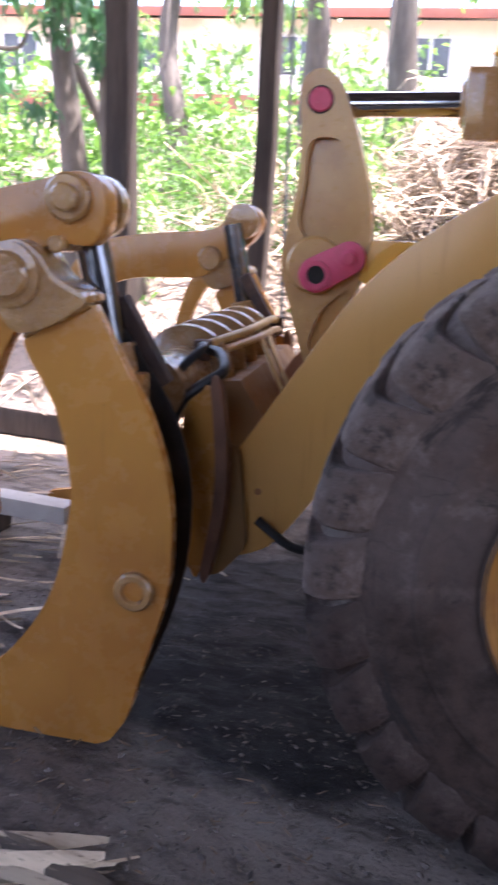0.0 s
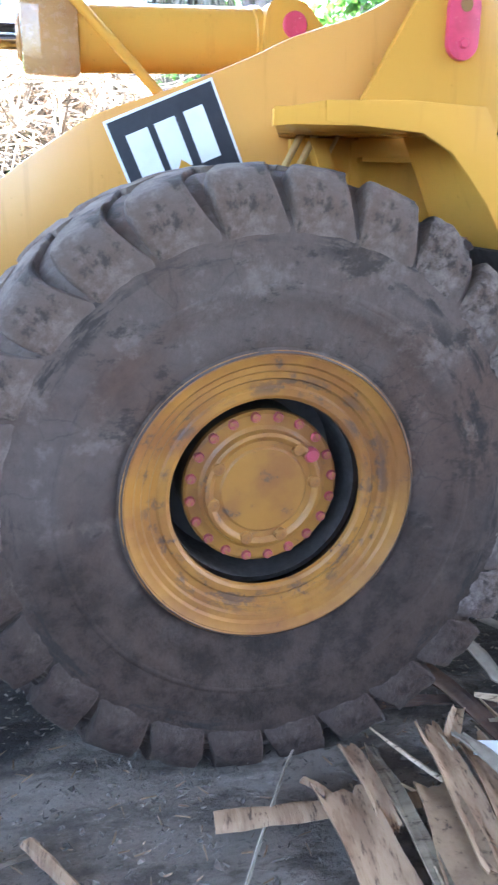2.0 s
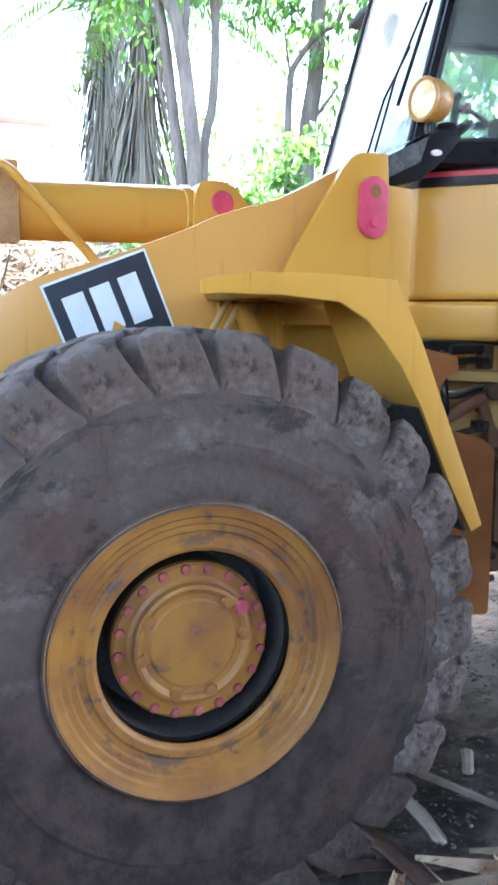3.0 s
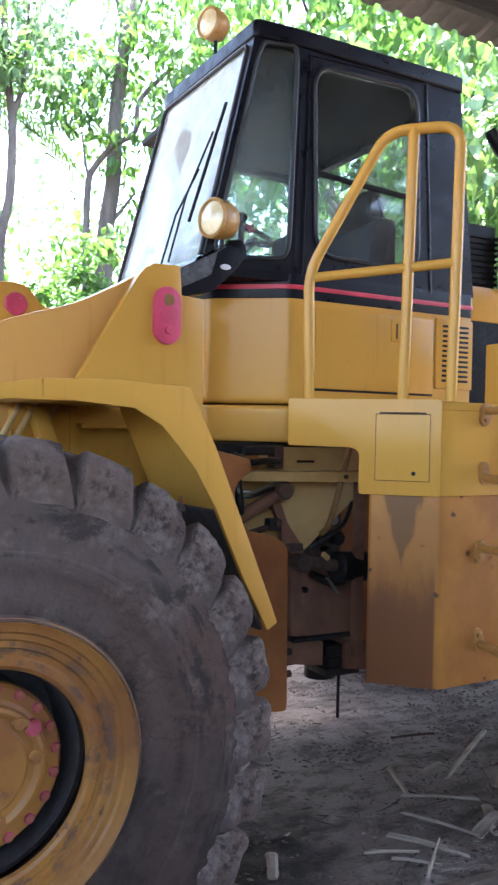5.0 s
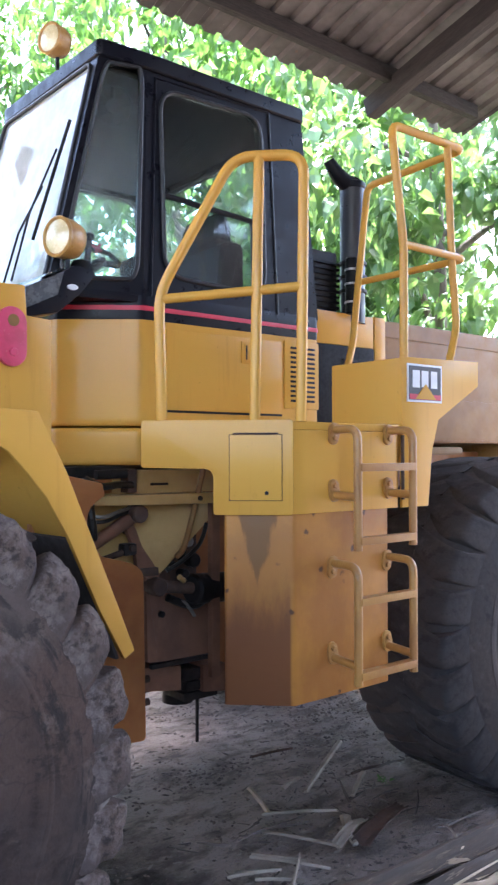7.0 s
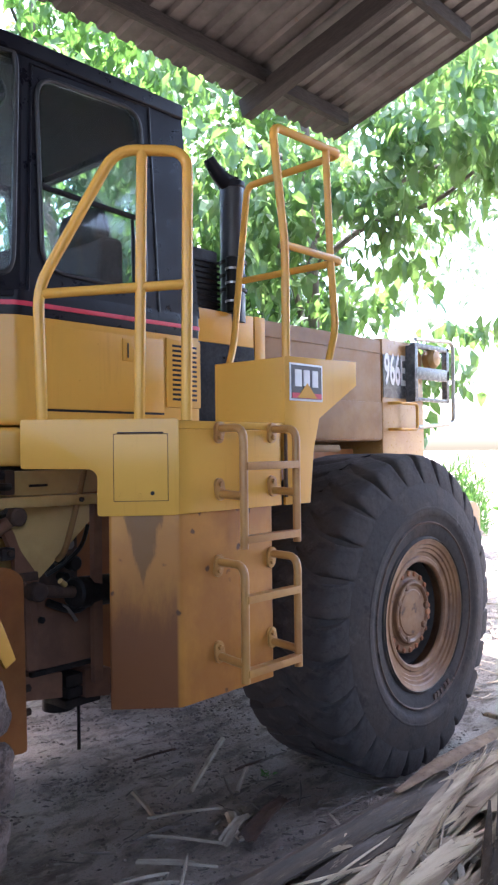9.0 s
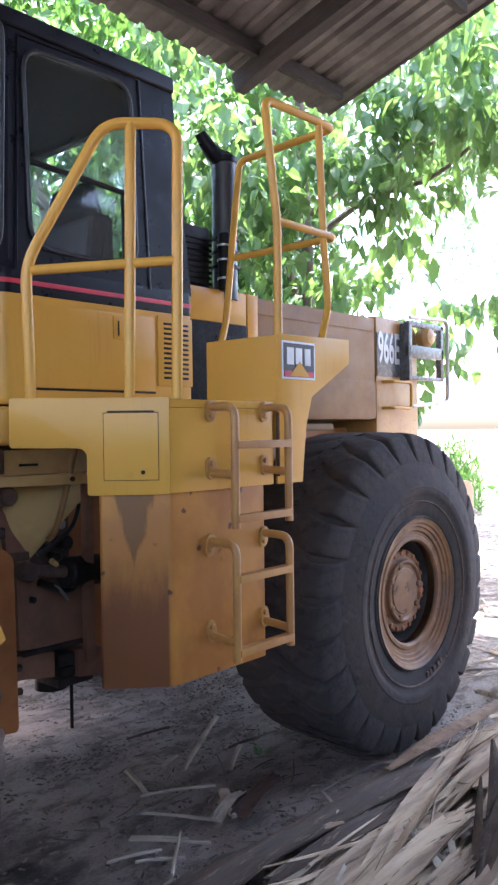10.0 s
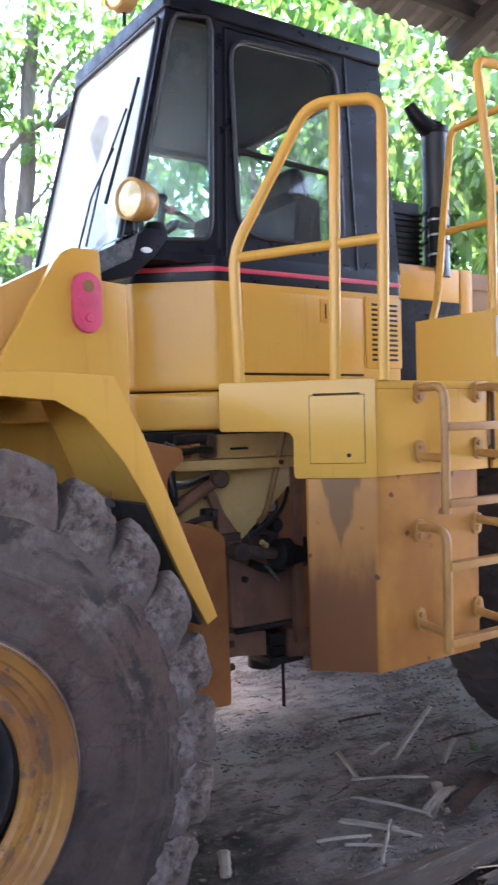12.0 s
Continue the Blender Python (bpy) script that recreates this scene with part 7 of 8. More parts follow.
palm_sheath((0.52, -1.14, 0.015), (0.90, -1.03, 0.02), 0.08, "dark brown palm sheath on the dark earth", RUST, 27, 0.004)
split_slat((0.108, -0.935, 0.012), (0.288, -1.199, 0.012), 0.013, "pale grey palm strip on the dark earth", SLAT, 28)
split_slat((0.624, -0.543, 0.012), (0.772, -0.498, 0.012), 0.03, "pale grey palm scrap on the dark earth", SLAT, 29)
split_slat((1.008, -0.624, 0.01), (1.196, -0.64, 0.01), 0.018, "dark twig on the bare earth", RUST, 30)
split_slat((0.753, -0.145, 0.01), (1.007, -0.183, 0.01), 0.016, "dark twig on the bare earth", RUST, 31)
split_slat((-0.62, -0.95, 0.015), (-0.40, -1.30, 0.02), 0.05, "grey palm strip on the dark earth", CHIP, 7)
split_slat((1.28, -0.277, 0.012), (0.675, -0.64, 0.015), 0.032, "pale grey palm strip on the dark earth", SLAT, 8)
split_slat((0.511, -0.436, 0.012), (0.40, -0.705, 0.012), 0.03, "pale grey palm strip on the dark earth", SLAT, 9)
split_slat((0.376, -0.688, 0.012), (0.66, -0.865, 0.012), 0.016, "pale grey palm strip on the dark earth", SLAT, 10)
split_slat((0.275, -0.807, 0.012), (0.436, -1.098, 0.014), 0.016, "pale grey palm strip on the dark earth", SLAT, 11)
split_slat((0.121, -0.928, 0.012), (0.264, -1.104, 0.012), 0.014, "pale grey palm strip on the dark earth", SLAT, 12)
split_slat((1.064, -0.647, 0.012), (0.825, -0.804, 0.012), 0.028, "pale grey palm strip on the dark earth", SLAT, 13)
split_slat((0.652, -0.928, 0.014), (0.567, -1.019, 0.02), 0.05, "pale grey palm scrap on the dark earth", SLAT, 14)
split_slat((-0.053, -0.998, 0.012), (0.137, -1.09, 0.012), 0.014, "pale grey palm strip on the dark earth", SLAT, 15)
split_slat((-0.372, -0.856, 0.014), (-0.45, -1.0, 0.014), 0.05, "pale grey palm scrap on the dark earth", SLAT, 16)
heap_rng = np.random.default_rng(77)
for k in range(26):
    hc = Vector((heap_rng.uniform(0.15, 2.1), heap_rng.uniform(-2.35, -1.66), heap_rng.uniform(0.07, 0.125)))
    ha, hl = heap_rng.normal(0.02, 0.24) + (math.pi if k % 3 == 0 else 0), heap_rng.uniform(0.25, 0.5)
    hd = Vector((math.cos(ha), math.sin(ha), heap_rng.normal(0, 0.05))) * hl
    palm_sheath(hc - hd, hc + hd, heap_rng.uniform(0.05, 0.13), "weathered grey-brown palm sheath on the straw heap", OLDSHEET, 100 + k, 0.012, 0.12)
for k, (x, y, w) in enumerate(((0.30, -1.52, 0.12), (0.75, -1.55, 0.15), (0.55, -1.66, 0.11), (1.15, -1.62, 0.13), (0.95, -1.75, 0.10))):
    palm_sheath((x - 0.36, y + 0.03, 0.065), (x + 0.36, y - 0.03, 0.085), w, "dark brown palm sheath along the straw heap", STEM, 140 + k, 0.010, 0.12)
# long midrib along the edge of the heap
def petiole(pts, w, label, mat=None):
    """A broad split palm stem, flat below and ridged above."""
    line = smooth_line(pts, 6)
    bm = bmesh.new()
    rows = []
    for i, p in enumerate(line):
        p = Vector(p)
        d = (Vector(line[min(i + 1, len(line) - 1)]) - Vector(line[max(i - 1, 0)])).normalized()
        s = d.cross(Vector((0, 0, 1))).normalized()
        t = i / (len(line) - 1)
        ww = w * min(1.0, 0.25 + 2.2 * t) * (1 - 0.35 * t)
        rows.append([bm.verts.new(p + s * (a * ww) + Vector((0, 0, b * ww + 0.004 * noise.noise(p * 9 + Vector((a * 5, 0, 0)))))) for a, b in ((1, 0), (0.75, 0.28), (0.3, 0.42), (-0.1, 0.34), (-0.55, 0.40), (-0.9, 0.22), (-1, 0), (0, -0.1))])
    for r0, r1 in zip(rows, rows[1:]):
        for k in range(8):
            bm.faces.new((r0[k], r0[(k + 1) % 8], r1[(k + 1) % 8], r1[k]))
    bm.faces.new(rows[0])
    bm.faces.new(rows[-1])
    return tagged(part("fallen_branch", bm, mat or STEM), label, "branch")


petiole([(-0.26, -1.27, 0.02), (0.056, -1.37, 0.035), (0.465, -1.44, 0.05), (1.03, -1.475, 0.07), (1.5, -1.49, 0.07)], 0.062, "long split brown palm stem along the straw heap")
petiole([(1.12, -1.47, 0.10), (1.5, -1.50, 0.13), (2.0, -1.55, 0.15), (2.6, -1.60, 0.16)], 0.05, "tan dry palm stem lying on the straw heap", SHEATH)


straw_pile("straw_litter", "brown palm strips at the edge of the bare yard", 26, (-3.15, -2.85, -2.2, -1.98), 0.35, (0.3, 0.55), (0.03, 0.08), 0.05, 24, 0.25)
petiole([(-3.05, -1.91, 0.02), (-2.85, -1.95, 0.03), (-2.65, -1.99, 0.03), (-2.45, -2.06, 0.02)], 0.045, "pale split palm stem on the bare earth")
petiole([(-2.72, -1.955, 0.012), (-2.5, -1.91, 0.014), (-2.25, -1.84, 0.012), (-2.1, -1.80, 0.012)], 0.014, "thin reddish palm stem on the bare earth")


scrap = part("paper_scrap", slab([(-0.965, -1.645), (-0.88, -1.66), (-0.912, -1.715), (-0.985, -1.70)], 0.062, 0.064, 0.0, "z"), WHITE)
tagged(scrap, "small white paper scrap on the palm straw", "paper scrap")
twig = part("fallen_branch", tube(smooth_line([(-1.665, -2.01, 0.012), (-1.60, -1.86, 0.014), (-1.545, -1.75, 0.03), (-1.475, -1.60, 0.025), (-1.42, -1.505, 0.015)], 5), 0.005, 6, None, [0.0055 - 0.00012 * k for k in range(21)]), TWIG)
tagged(twig, "thin pale dry twig lying before the wheel", "branch")


sprout = mesh_part("weed_sprout", leaf_mesh("weed_sprout", np.tile([1.063, -0.792, 0.012], (14, 1)) + np.random.default_rng(6).normal(0, 0.022, (14, 3)) * np.array([1, 1, 0.2]), 0.035, LEAF, -0.3, np.random.default_rng(5), 1.0, 0.35), None, sharp=0)
tagged(sprout, "tiny green weed sprout on the bare earth", "weed", kind="stuff")


def dry_frond(base, tip, n, seed, label):
    """A withered frond: a bent stem with long hanging blades, each a part."""
    rng = np.random.default_rng(seed)
    b, t = Vector(base), Vector(tip)
    root = thing("dry_frond", label, "dry frond", at=Matrix.Translation(b))
    line = smooth_line([b, b.lerp(t, 0.5) + Vector((0, 0, 0.05)), t], 6)
    part("stem", tube(line, 0.02, 8, None, [0.024 - 0.0012 * i for i in range(len(line))]), STEM, root)
    for i in range(n):
        f = 0.08 + 0.92 * i / n
        p = b.lerp(t, f) + Vector((0, 0, 0.05 * math.sin(math.pi * f)))
        d = (t - b).normalized() * 0.9 + Vector((rng.normal(0, 0.25), rng.normal(0, 0.25), rng.normal(0.0, 0.2)))
        mesh_part("leaf_blade", strip_mesh("leaf_blade", [p], [d], [rng.uniform(0.3, 0.55)], [rng.uniform(0.03, 0.07)], STEM, 0.1, rng, 0.006, 6), None, root, "", Matrix.Identity(4), 40)


dry_frond((0.46, -2.17, 0.02), (0.98, -2.075, 0.20), 14, 81, "brown dry palm frond leaning up from the straw heap")

# ---- plants ----
def tree(name, base, top, r0, limbs, clumps, leaf, size, mat, label, seed, droop=0.5, bark=BARK, bend=0.15):
    rng = np.random.default_rng(seed)
    bz = float(ground_height(base[0], base[1]))
    root = thing(name, label, "tree", at=pose(base[0], base[1], bz))
    b = Vector((base[0], base[1], bz - 0.1))
    t = Vector(top)
    mid = [b.lerp(t, f) + Vector((rng.normal(0, bend), rng.normal(0, bend), 0)) * math.sin(math.pi * f) for f in (0, 0.2, 0.4, 0.6, 0.8, 1)]
    line = smooth_line(mid, 4)
    bm = tube(line, r0, 12, None, [r0 * (1.25 - 0.25 * min(1, i / 3)) * (1 - 0.6 * i / len(line)) for i in range(len(line))])
    part("trunk", bm, bark, root)
    for f, end, r in limbs:
        s = Vector(line[int(f * (len(line) - 1))])
        e = Vector(end)
        pts = smooth_line([s, s.lerp(e, 0.4) + Vector((0, 0, 0.12)), s.lerp(e, 0.75) + Vector((0.08, 0, -0.03)), e], 4)
        part("limb", tube(pts, r, 8, None, [r * (1 - 0.65 * i / len(pts)) for i in range(len(pts))]), bark, root)
    cs = []
    for (cx, cy, cz), (rx, ry, rz), n in clumps:
        sub = max(3, n // 40)
        hubs = rng.normal(0, 0.5, (sub, 3))
        pick = hubs[rng.integers(0, sub, n)] + rng.normal(0, 0.16, (n, 3))
        cs.append(np.array([cx, cy, cz]) + pick * np.array([rx, ry, rz]))
    if cs:
        cs = np.concatenate(cs)
        cs = cs[(cs[:, 0] > RAKE_X + 0.4) | (cs[:, 1] > EAVE_Y + 0.5)]      # nothing grows in under the roof
        me = leaf_mesh("crown", cs, size, mat, droop, rng, narrow=leaf)
        mesh_part("crown", me, None, root, "", Matrix.Identity(4), 0)
    return root


def az(deg, d, z=0.0):
    return (-1.9 + d * math.sin(radians(deg)), -3.35 + d * math.cos(radians(deg)), z)


tree("leafy_tree", (-7.2, 3.4), (-6.9, 3.3, 5.6), 0.10, [(0.45, (-6.1, 3.0, 3.1), 0.03), (0.6, (-5.8, 3.1, 3.5), 0.03)],
     [((-6.05, 2.95, 3.0), (0.55, 0.5, 0.5), 320), ((-5.75, 3.1, 3.4), (0.5, 0.5, 0.45), 260), ((-6.6, 3.1, 3.9), (0.8, 0.7, 0.5), 220)],
     0.34, 0.16, DARKLEAF, "small tree with drooping dark blue-green leaves", 29, 1.1)
# broad-leaved trees beyond the roof edge
tree("leafy_tree", az(51.5, 10.8)[:2], az(53, 10.2, 7.2), 0.11,
     [(0.4, az(50, 8.8, 4.0), 0.05), (0.55, az(64, 9.0, 4.6), 0.05), (0.7, az(46, 9.5, 5.5), 0.05), (0.6, az(70, 9.5, 5.4), 0.04)],
     [(az(50, 8.6, 4.3), (1.2, 1.1, 1.1), 804), (az(43, 8.5, 4.6), (1.1, 1.0, 1.2), 747), (az(57, 8.8, 4.6), (1.2, 1.2, 1.2), 862), (az(64, 8.8, 5.0), (1.2, 1.2, 1.0), 747), (az(71, 9.0, 5.3), (1.2, 1.2, 1.0), 598), (az(50, 9.2, 3.0), (1.2, 1.1, 0.8), 552), (az(52.5, 9.6, 2.9), (1.1, 1.1, 0.8), 436), (az(57.5, 10.3, 2.7), (0.8, 0.9, 0.9), 330), (az(63.5, 11.5, 3.1), (0.8, 0.8, 0.35), 60), (az(46, 9.6, 2.4), (1.2, 1.1, 0.7), 368), (az(41, 9.2, 3.2), (1.2, 1.2, 1.0), 517), (az(58, 9.5, 6.2), (2.0, 2.0, 1.0), 690)],
     0.5, 0.235, LEAF_B, "tall broad-leaved tree with drooping sunlit leaves", 21, 0.9)
tree("leafy_tree", az(16.8, 9.3)[:2], az(16.6, 9.2, 3.4), 0.03, [(0.5, az(15.6, 9.0, 3.1), 0.015), (0.6, az(17.8, 9.0, 3.2), 0.015)],
     [(az(15.8, 9.0, 3.25), (0.4, 0.4, 0.4), 150), (az(17.0, 9.0, 3.3), (0.45, 0.4, 0.45), 190), (az(17.8, 9.1, 2.9), (0.4, 0.4, 0.4), 120)],
     0.5, 0.15, LEAF, "young bright green sapling behind the lift arms", 26, 0.4)
tree("leafy_tree", az(34, 12.0)[:2], az(33, 12.0, 9.0), 0.12,
     [(0.5, az(28, 10.5, 5.5), 0.05), (0.6, az(38, 10.5, 6.0), 0.05), (0.75, az(31, 10.5, 7.5), 0.04)],
     [(az(29, 10.5, 5.8), (1.3, 1.2, 1.4), 700), (az(36, 10.5, 6.2), (1.3, 1.2, 1.3), 700), (az(31, 11, 7.6), (1.8, 1.5, 1.2), 700), (az(39, 10.8, 7.0), (1.5, 1.4, 1.1), 500), (az(40, 11, 3.6), (1.4, 1.3, 1.2), 450)],
     0.46, 0.24, LEAF, "tall broad-leaved tree with bright green leaves", 22, 0.8)
tree("leafy_tree", az(70, 15)[:2], az(69, 15, 8.5), 0.14, [(0.6, az(64, 14, 6.5), 0.05), (0.7, az(76, 14, 6.8), 0.05)],
     [(az(63, 14, 6.6), (1.8, 1.6, 1.3), 450), (az(68, 14, 6.6), (2.0, 2.0, 1.4), 500), (az(74, 14, 6.2), (2.0, 2.0, 1.6), 450)],
     0.46, 0.27, LEAF_B, "broad-leaved tree in bright haze", 23, 0.8)
# slim trunks behind the lift arms
def bent_tree(d, r, path, limbs, clumps, leaf_mat, label, seed):
    """A slim tree whose trunk bends; path and limbs run in degrees and heights at one distance."""
    a0, z0 = path[0]
    base = az(a0, d)
    root = thing("slim_tree", label, "tree", at=pose(base[0], base[1], float(ground_height(base[0], base[1]))))
    def wood(name, pts, r0, fall):
        line = smooth_line([az(a, d, z) for a, z in pts], 5)
        part(name, tube(line, r0, 10, None, [r0 * (1 - fall * k / len(line)) for k in range(len(line))]), BARK, root)
    wood("trunk", [(a0 + 0.1, 0.2), (a0 + 0.1, 0.55 * z0)] + path, r, 0.45)
    for pts, r0 in limbs:
        wood("limb", pts, r0, 0.6)
    rng = np.random.default_rng(seed)
    spots = np.concatenate([np.array(az(a, d + rng.normal(0, 0.3), z)) + rng.normal(0, 0.5, (n // 30, 3))[rng.integers(0, n // 30, n)] * np.array([w, 0.8, h]) + rng.normal(0, 0.14, (n, 3)) for a, z, w, h, n in clumps])
    mesh_part("crown", leaf_mesh("crown", spots, 0.15, leaf_mat, 0.7, rng, narrow=0.44), None, root, "", Matrix.Identity(4), 0)


bent_tree(9.6, 0.105, [(10.2, 3.34), (9.6, 4.38), (8.8, 5.12), (7.7, 5.45), (7.0, 5.86), (8.2, 6.5)], [([(9.3, 4.7), (9.6, 5.4), (9.5, 6.8)], 0.05), ([(7.7, 5.45), (6.4, 5.7), (5.5, 5.9)], 0.05)],
          [(7.4, 6.3, 0.9, 0.5, 420), (9.6, 5.9, 0.6, 0.4, 240), (6.6, 5.2, 0.6, 0.35, 150)], LEAF, "slim forked tree with grey bark and sunlit leaves", 31)
bent_tree(9.75, 0.085, [(9.3, 3.31), (8.7, 4.07), (8.1, 4.89), (7.5, 5.42), (6.6, 6.3)], [([(8.6, 4.1), (7.9, 4.3), (7.6, 4.75)], 0.03)],
          [(6.4, 6.3, 0.7, 0.5, 260)], LEAF, "slim leaning tree with brown-grey bark", 32)
bent_tree(9.85, 0.07, [(10.8, 3.64), (11.4, 4.32), (11.5, 5.14), (11.1, 5.79), (10.7, 6.8)], [([(11.4, 5.2), (12.2, 5.7), (12.5, 6.6)], 0.04)],
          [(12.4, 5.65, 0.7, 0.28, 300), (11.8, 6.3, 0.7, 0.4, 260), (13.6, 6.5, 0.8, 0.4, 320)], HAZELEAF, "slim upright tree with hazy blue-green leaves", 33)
bent_tree(10.5, 0.125, [(17.9, 3.94), (18.4, 4.8), (18.5, 5.61), (19.0, 6.54), (19.3, 6.85), (20.2, 7.3)], [([(19.2, 6.75), (18.6, 7.1), (18.2, 7.5)], 0.06), ([(18.0, 4.2), (18.9, 4.4), (19.9, 4.65)], 0.035)],
          [(15.7, 6.15, 0.9, 0.5, 520), (21.2, 6.5, 0.9, 0.6, 480), (21.2, 5.2, 0.7, 0.7, 420), (19.0, 7.4, 1.2, 0.4, 360)], LEAF, "taller slim tree with dark bark forking near the top", 34)
bent_tree(10.2, 0.05, [(16.6, 3.94), (16.7, 4.65), (17.1, 4.86), (18.3, 5.14), (19.9, 5.35), (20.2, 5.75), (22.5, 6.2)], [([(16.7, 4.7), (16.4, 5.0), (16.2, 5.3)], 0.02)],
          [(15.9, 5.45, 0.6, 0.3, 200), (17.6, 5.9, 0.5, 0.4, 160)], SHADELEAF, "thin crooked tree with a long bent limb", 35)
# trees behind the grapple
for deg, d, r, seed, h in ((-30.6, 8.4, 0.15, 41, 7.0), (-28.8, 8.9, 0.07, 42, 7.0), (-26.4, 8.2, 0.12, 47, 7.2), (-23.5, 13.5, 0.20, 43, 8.0), (-15.2, 11.0, 0.19, 44, 8.0), (-9.0, 14.0, 0.28, 45, 9.0)):
    tree("slim_tree", az(deg, d)[:2], az(deg - 0.8, d, h), r, [(0.6, az(deg - 2, d - 0.5, 3.6), 0.03)],
         [(az(deg - 2.5, d - 0.8, 3.9), (0.8, 0.8, 0.7), 200), (az(deg + 1, d, 5.8), (1.2, 1.2, 0.8), 220)], 0.4, 0.15, LEAF_B, "grey-barked tree with dark green leaves", seed, 0.9)


def scatter(name, label, n, azr, dr, lift, size, mat, seed, narrow=0.5, droop=0.2, spread=1.3, category="undergrowth"):
    rng = np.random.default_rng(seed)
    a, d = rng.uniform(*azr, n), rng.uniform(*dr, n)
    clump = rng.uniform(0, 1, (60, 2)) * np.array([azr[1] - azr[0], dr[1] - dr[0]]) + np.array([azr[0], dr[0]])
    pick = rng.integers(0, 60, n)
    use = rng.random(n) < 0.88
    a = np.where(use, clump[pick, 0] + rng.normal(0, (azr[1] - azr[0]) * 0.028, n), a)
    d = np.where(use, clump[pick, 1] + rng.normal(0, 0.35, n), d)
    x, y = -1.9 + d * np.sin(np.radians(a)), -3.35 + d * np.cos(np.radians(a))
    z = ground_height(x, y) + rng.random(n) ** 1.5 * lift * (0.5 + 0.5 * np.sin(pick * 1.7) ** 2)
    me = leaf_mesh(name, np.stack([x, y, z], 1), size, mat, droop, rng, spread, narrow)
    return tagged(mesh_part(name, me, None, sharp=0), label, category, kind="stuff")


scatter("undergrowth", "bright green undergrowth over the bank", 8500, (-28, -9), (8.3, 14), 1.3, 0.10, LEAF, 51, 0.40)
scatter("undergrowth", "tall bright shrubs higher on the bank", 4200, (-38, -8), (13, 19), 2.2, 0.22, LEAF, 55)
scatter("undergrowth", "tall green shrubs behind the machine", 4200, (37, 56.5), (10.5, 13), 3.3, 0.22, LEAF, 56)
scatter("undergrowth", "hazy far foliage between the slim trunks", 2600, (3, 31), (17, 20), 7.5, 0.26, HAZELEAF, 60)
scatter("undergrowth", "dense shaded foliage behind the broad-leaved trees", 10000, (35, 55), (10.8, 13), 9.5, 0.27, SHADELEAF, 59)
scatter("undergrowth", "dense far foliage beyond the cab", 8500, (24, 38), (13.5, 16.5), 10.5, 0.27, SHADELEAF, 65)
scatter("undergrowth", "low green shrubs on the bank", 3000, (3, 34), (8.6, 13.5), 1.5, 0.19, LEAF, 52)
scatter("undergrowth", "tall yellow-green shrubs behind the slim trees", 6000, (6, 36), (12.5, 16), 3.0, 0.20, LEAF, 57)
scatter("undergrowth", "green shrubs at the end of the yard", 1600, (66, 76), (17, 20), 0.9, 0.2, LEAF, 53)
scatter("undergrowth", "bright green grassy bush beyond the rear wheel", 1500, (60.8, 64.6), (15.0, 16.6), 1.35, 0.24, LEAF, 58, 0.16, -0.9, 0.8)
def high_leaves(name, label, n, azr, dr, zr, size, mat, seed, clumps):
    """Hanging leaves of far trees, in clumps between two heights."""
    rng = np.random.default_rng(seed)
    lo, hi = np.array([azr[0], dr[0], zr[0]]), np.array([azr[1], dr[1], zr[1]])
    hubs = rng.uniform(lo, hi, (clumps, 3))
    q = hubs[rng.integers(0, clumps, n)] + rng.normal(0, 1, (n, 3)) * np.array([0.7, 0.5, 0.35])
    a = np.radians(q[:, 0])
    me = leaf_mesh(name, np.stack([-1.9 + q[:, 1] * np.sin(a), -3.35 + q[:, 1] * np.cos(a), q[:, 2]], 1), size, mat, 0.5, rng, 1.2, 0.42)
    return tagged(mesh_part(name, me, None, sharp=0), label, "foliage", kind="stuff")


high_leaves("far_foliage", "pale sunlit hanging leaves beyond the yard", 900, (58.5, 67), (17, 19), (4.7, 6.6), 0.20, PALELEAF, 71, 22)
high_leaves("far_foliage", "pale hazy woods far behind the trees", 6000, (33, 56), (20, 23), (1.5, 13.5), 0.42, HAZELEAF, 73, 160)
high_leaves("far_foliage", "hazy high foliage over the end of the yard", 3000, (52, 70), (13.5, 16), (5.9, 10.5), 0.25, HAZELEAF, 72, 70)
scatter("leaf_litter", "dry fallen leaves on the bank", 3500, (-40, 35), (6.0, 12), 0.03, 0.12, DRYLEAF, 54, category="leaf litter")


def brush_heap(mid, wide, d0, high, n, seed, label):
    rng = np.random.default_rng(seed)
    a, d = rng.normal(mid, wide * 0.65, n), rng.normal(d0, 0.7, n)
    x, y = -1.9 + d * np.sin(np.radians(a)), -3.35 + d * np.cos(np.radians(a))
    z = ground_height(x, y) + rng.random(n) * high * np.exp(-((a - mid) / wide) ** 2)
    t = rng.uniform(0, 2 * np.pi, n)
    dirs = np.stack([np.cos(t), np.sin(t) * 0.6, rng.normal(-0.1, 0.45, n)], 1)
    me = strip_mesh("brush_heap", np.stack([x, y, z], 1), dirs, rng.uniform(0.35, 1.1, n), rng.uniform(0.012, 0.034, n), TWIG, 0.6, rng, 0.008, 5)
    tagged(mesh_part("brush_heap", me, None, sharp=0), label, "brushwood", kind="stuff")


brush_heap(-2.5, 6.5, 9.5, 1.5, 2600, 61, "heap of pale dry palm brushwood on the bank")
brush_heap(-16.0, 7.0, 8.6, 0.9, 420, 62, "dry brushwood scattered among the undergrowth")
brush_heap(-20.0, 9.0, 6.6, 0.25, 260, 63, "dry twigs on the foot of the bank")


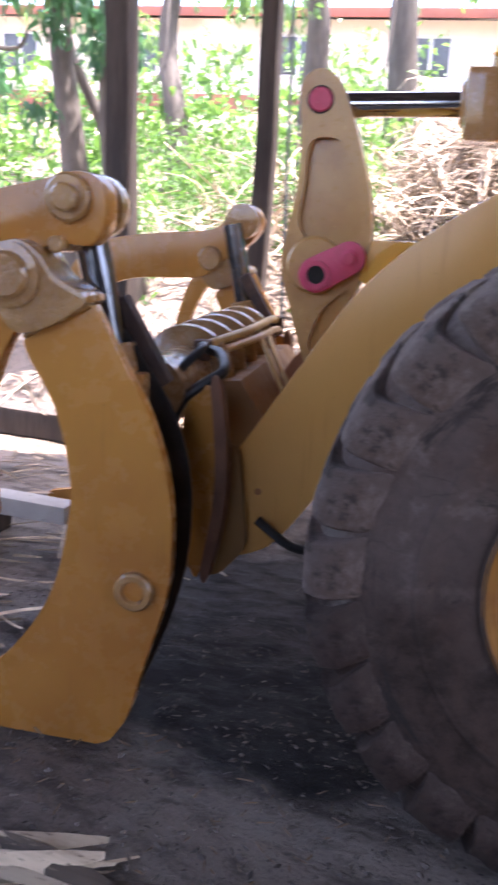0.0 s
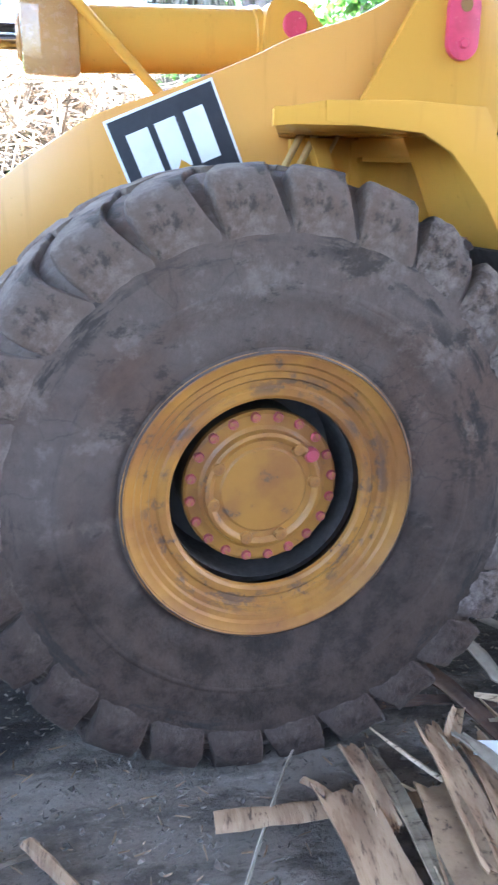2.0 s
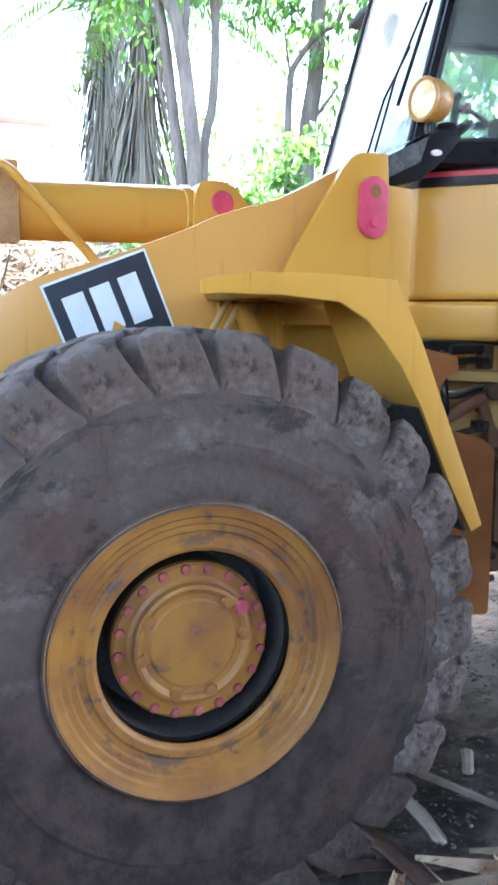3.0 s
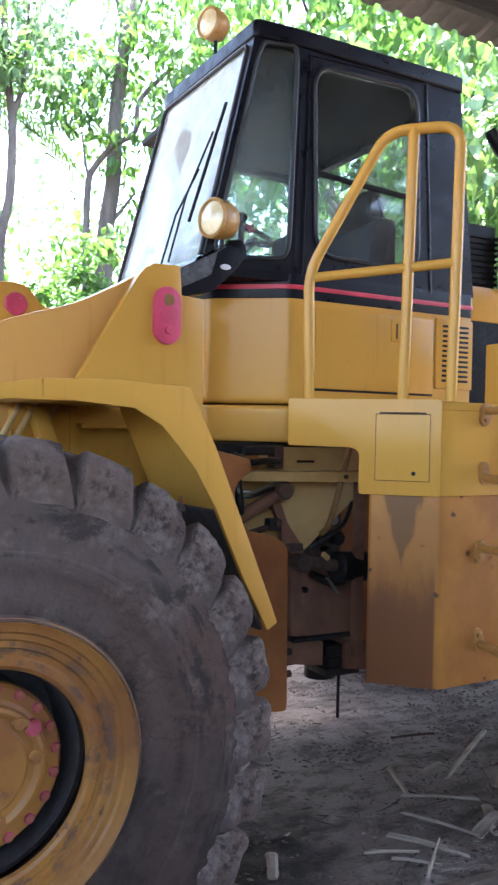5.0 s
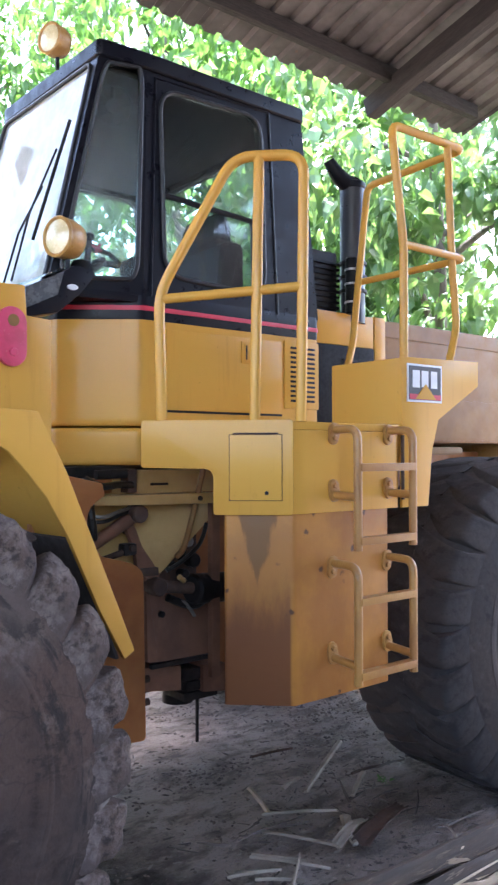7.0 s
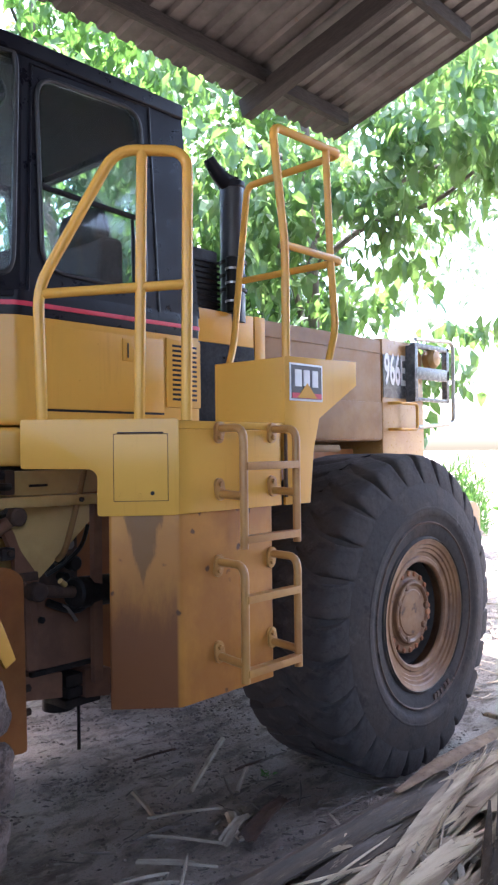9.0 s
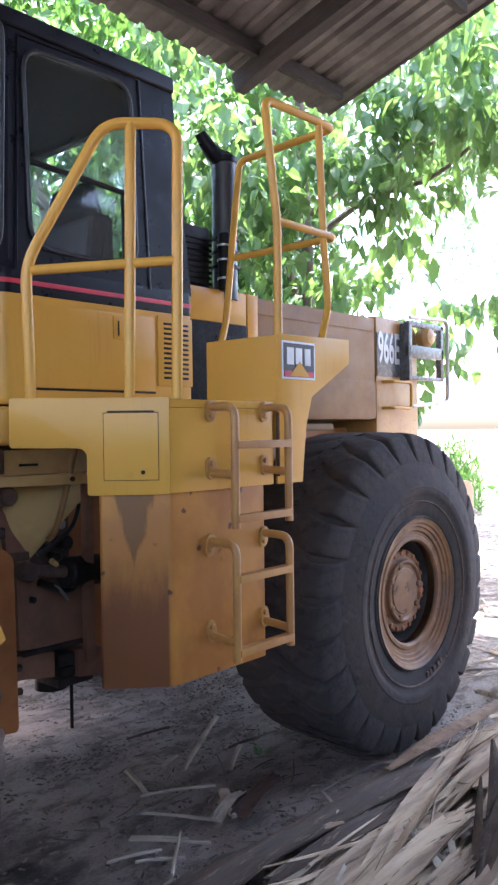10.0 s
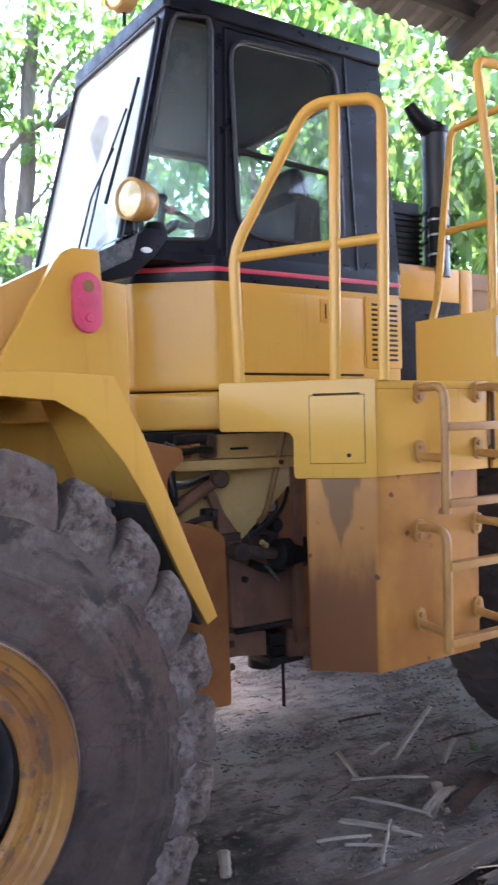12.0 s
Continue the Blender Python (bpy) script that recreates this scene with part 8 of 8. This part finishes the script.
def palm(base_az, d, h, seed, label):
    rng = np.random.default_rng(seed)
    x, y, _ = az(base_az, d)
    z0 = float(ground_height(x, y))
    root = thing("palm_tree", label, "palm tree", at=pose(x, y, z0))
    line = [(x, y, z0 - 0.1 + (h - z0) * i / 8) for i in range(9)]
    part("trunk", tube(line, 0.16, 12, None, [0.19 - 0.006 * i for i in range(9)]), BARK, root)
    V, D, L, W = [], [], [], []
    n = 380
    for i in range(n):
        a, zz = rng.uniform(0, 2 * np.pi), rng.uniform(0.35, 1.0)
        V.append((x + 0.2 * math.cos(a), y + 0.2 * math.sin(a), z0 + (h - z0) * zz))
        D.append((math.cos(a) * 0.25, math.sin(a) * 0.25, -1))
        L.append(rng.uniform(0.6, 1.4))
        W.append(rng.uniform(0.02, 0.05))
    mesh_part("dry_skirt", strip_mesh("dry_skirt", V, D, L, W, DRYLEAF, 0.1, rng, 0.004, 3), None, root, "hanging dry grey fronds", Matrix.Identity(4), 0)
    V, D, L, W = [], [], [], []
    for i in range(14):
        a = 2 * math.pi * i / 14 + rng.normal(0, 0.1)
        e = rng.uniform(-0.2, 0.9)
        for k in range(36):
            t = k / 35
            px = x + 2.2 * t * math.cos(a)
            py = y + 2.2 * t * math.sin(a)
            pz = h + 2.2 * t * e - 1.6 * t * t
            for s in (-1, 1):
                V.append((px, py, pz))
                D.append((math.cos(a) * 0.6 - s * math.sin(a), math.sin(a) * 0.6 + s * math.cos(a), -0.5))
                L.append(0.55 * (1 - 0.6 * t))
                W.append(0.03)
    mesh_part("crown", strip_mesh("crown", V, D, L, W, PALM, 0.08, rng, 0.004, 2), None, root, "", Matrix.Identity(4), 0)


palm(6.6, 11.5, 6.2, 71, "palm with a skirt of dry hanging fronds")
palm(4.0, 14.0, 7.0, 72, "palm with a skirt of dry hanging fronds")

# ---- house beyond the bank ----
hx, hy, _ = az(-19, 23)
hz = float(ground_height(hx, hy))
house = thing("house", "low cream house with red roof behind the trees", "house", at=pose(hx, hy, hz, 0, 0, 10))
HM = pose(hx, hy, hz, 0, 0, 10)
part("wall", box(-9, 7, 0, 5, -0.5, 2.32, 0.02), WALLP, house, "", HM)
part("roof", slab([(-0.6, 2.40), (2.5, 3.0), (5.6, 2.40), (5.6, 2.33), (2.5, 2.90), (-0.6, 2.33)], -9.6, 7.6, 0.01, "x"), PALEROOF, house, "pale weathered roof sheet", HM)
part("fascia", box(-9.62, 7.62, -0.66, -0.61, 2.22, 2.44, 0.01), ROOFRED, house, "faded red fascia board", HM)
part("plinth", box(-9.05, 7.05, -0.06, 0.02, -0.5, 0.45, 0.02), ROOFRED, house, "", HM)
for wx in (-6.5, -2.6, 1.2, 4.6):
    wf = part("window", box(wx - 0.55, wx + 0.55, -0.04, 0.06, 0.9, 1.95, 0.02), WHITE, house, "", HM)
    for k in (-1, 1):
        part("pane", box(wx + k * 0.26 - 0.22, wx + k * 0.26 + 0.22, -0.055, -0.03, 0.97, 1.88, 0.01), HAZEPANE, wf, "", HM)
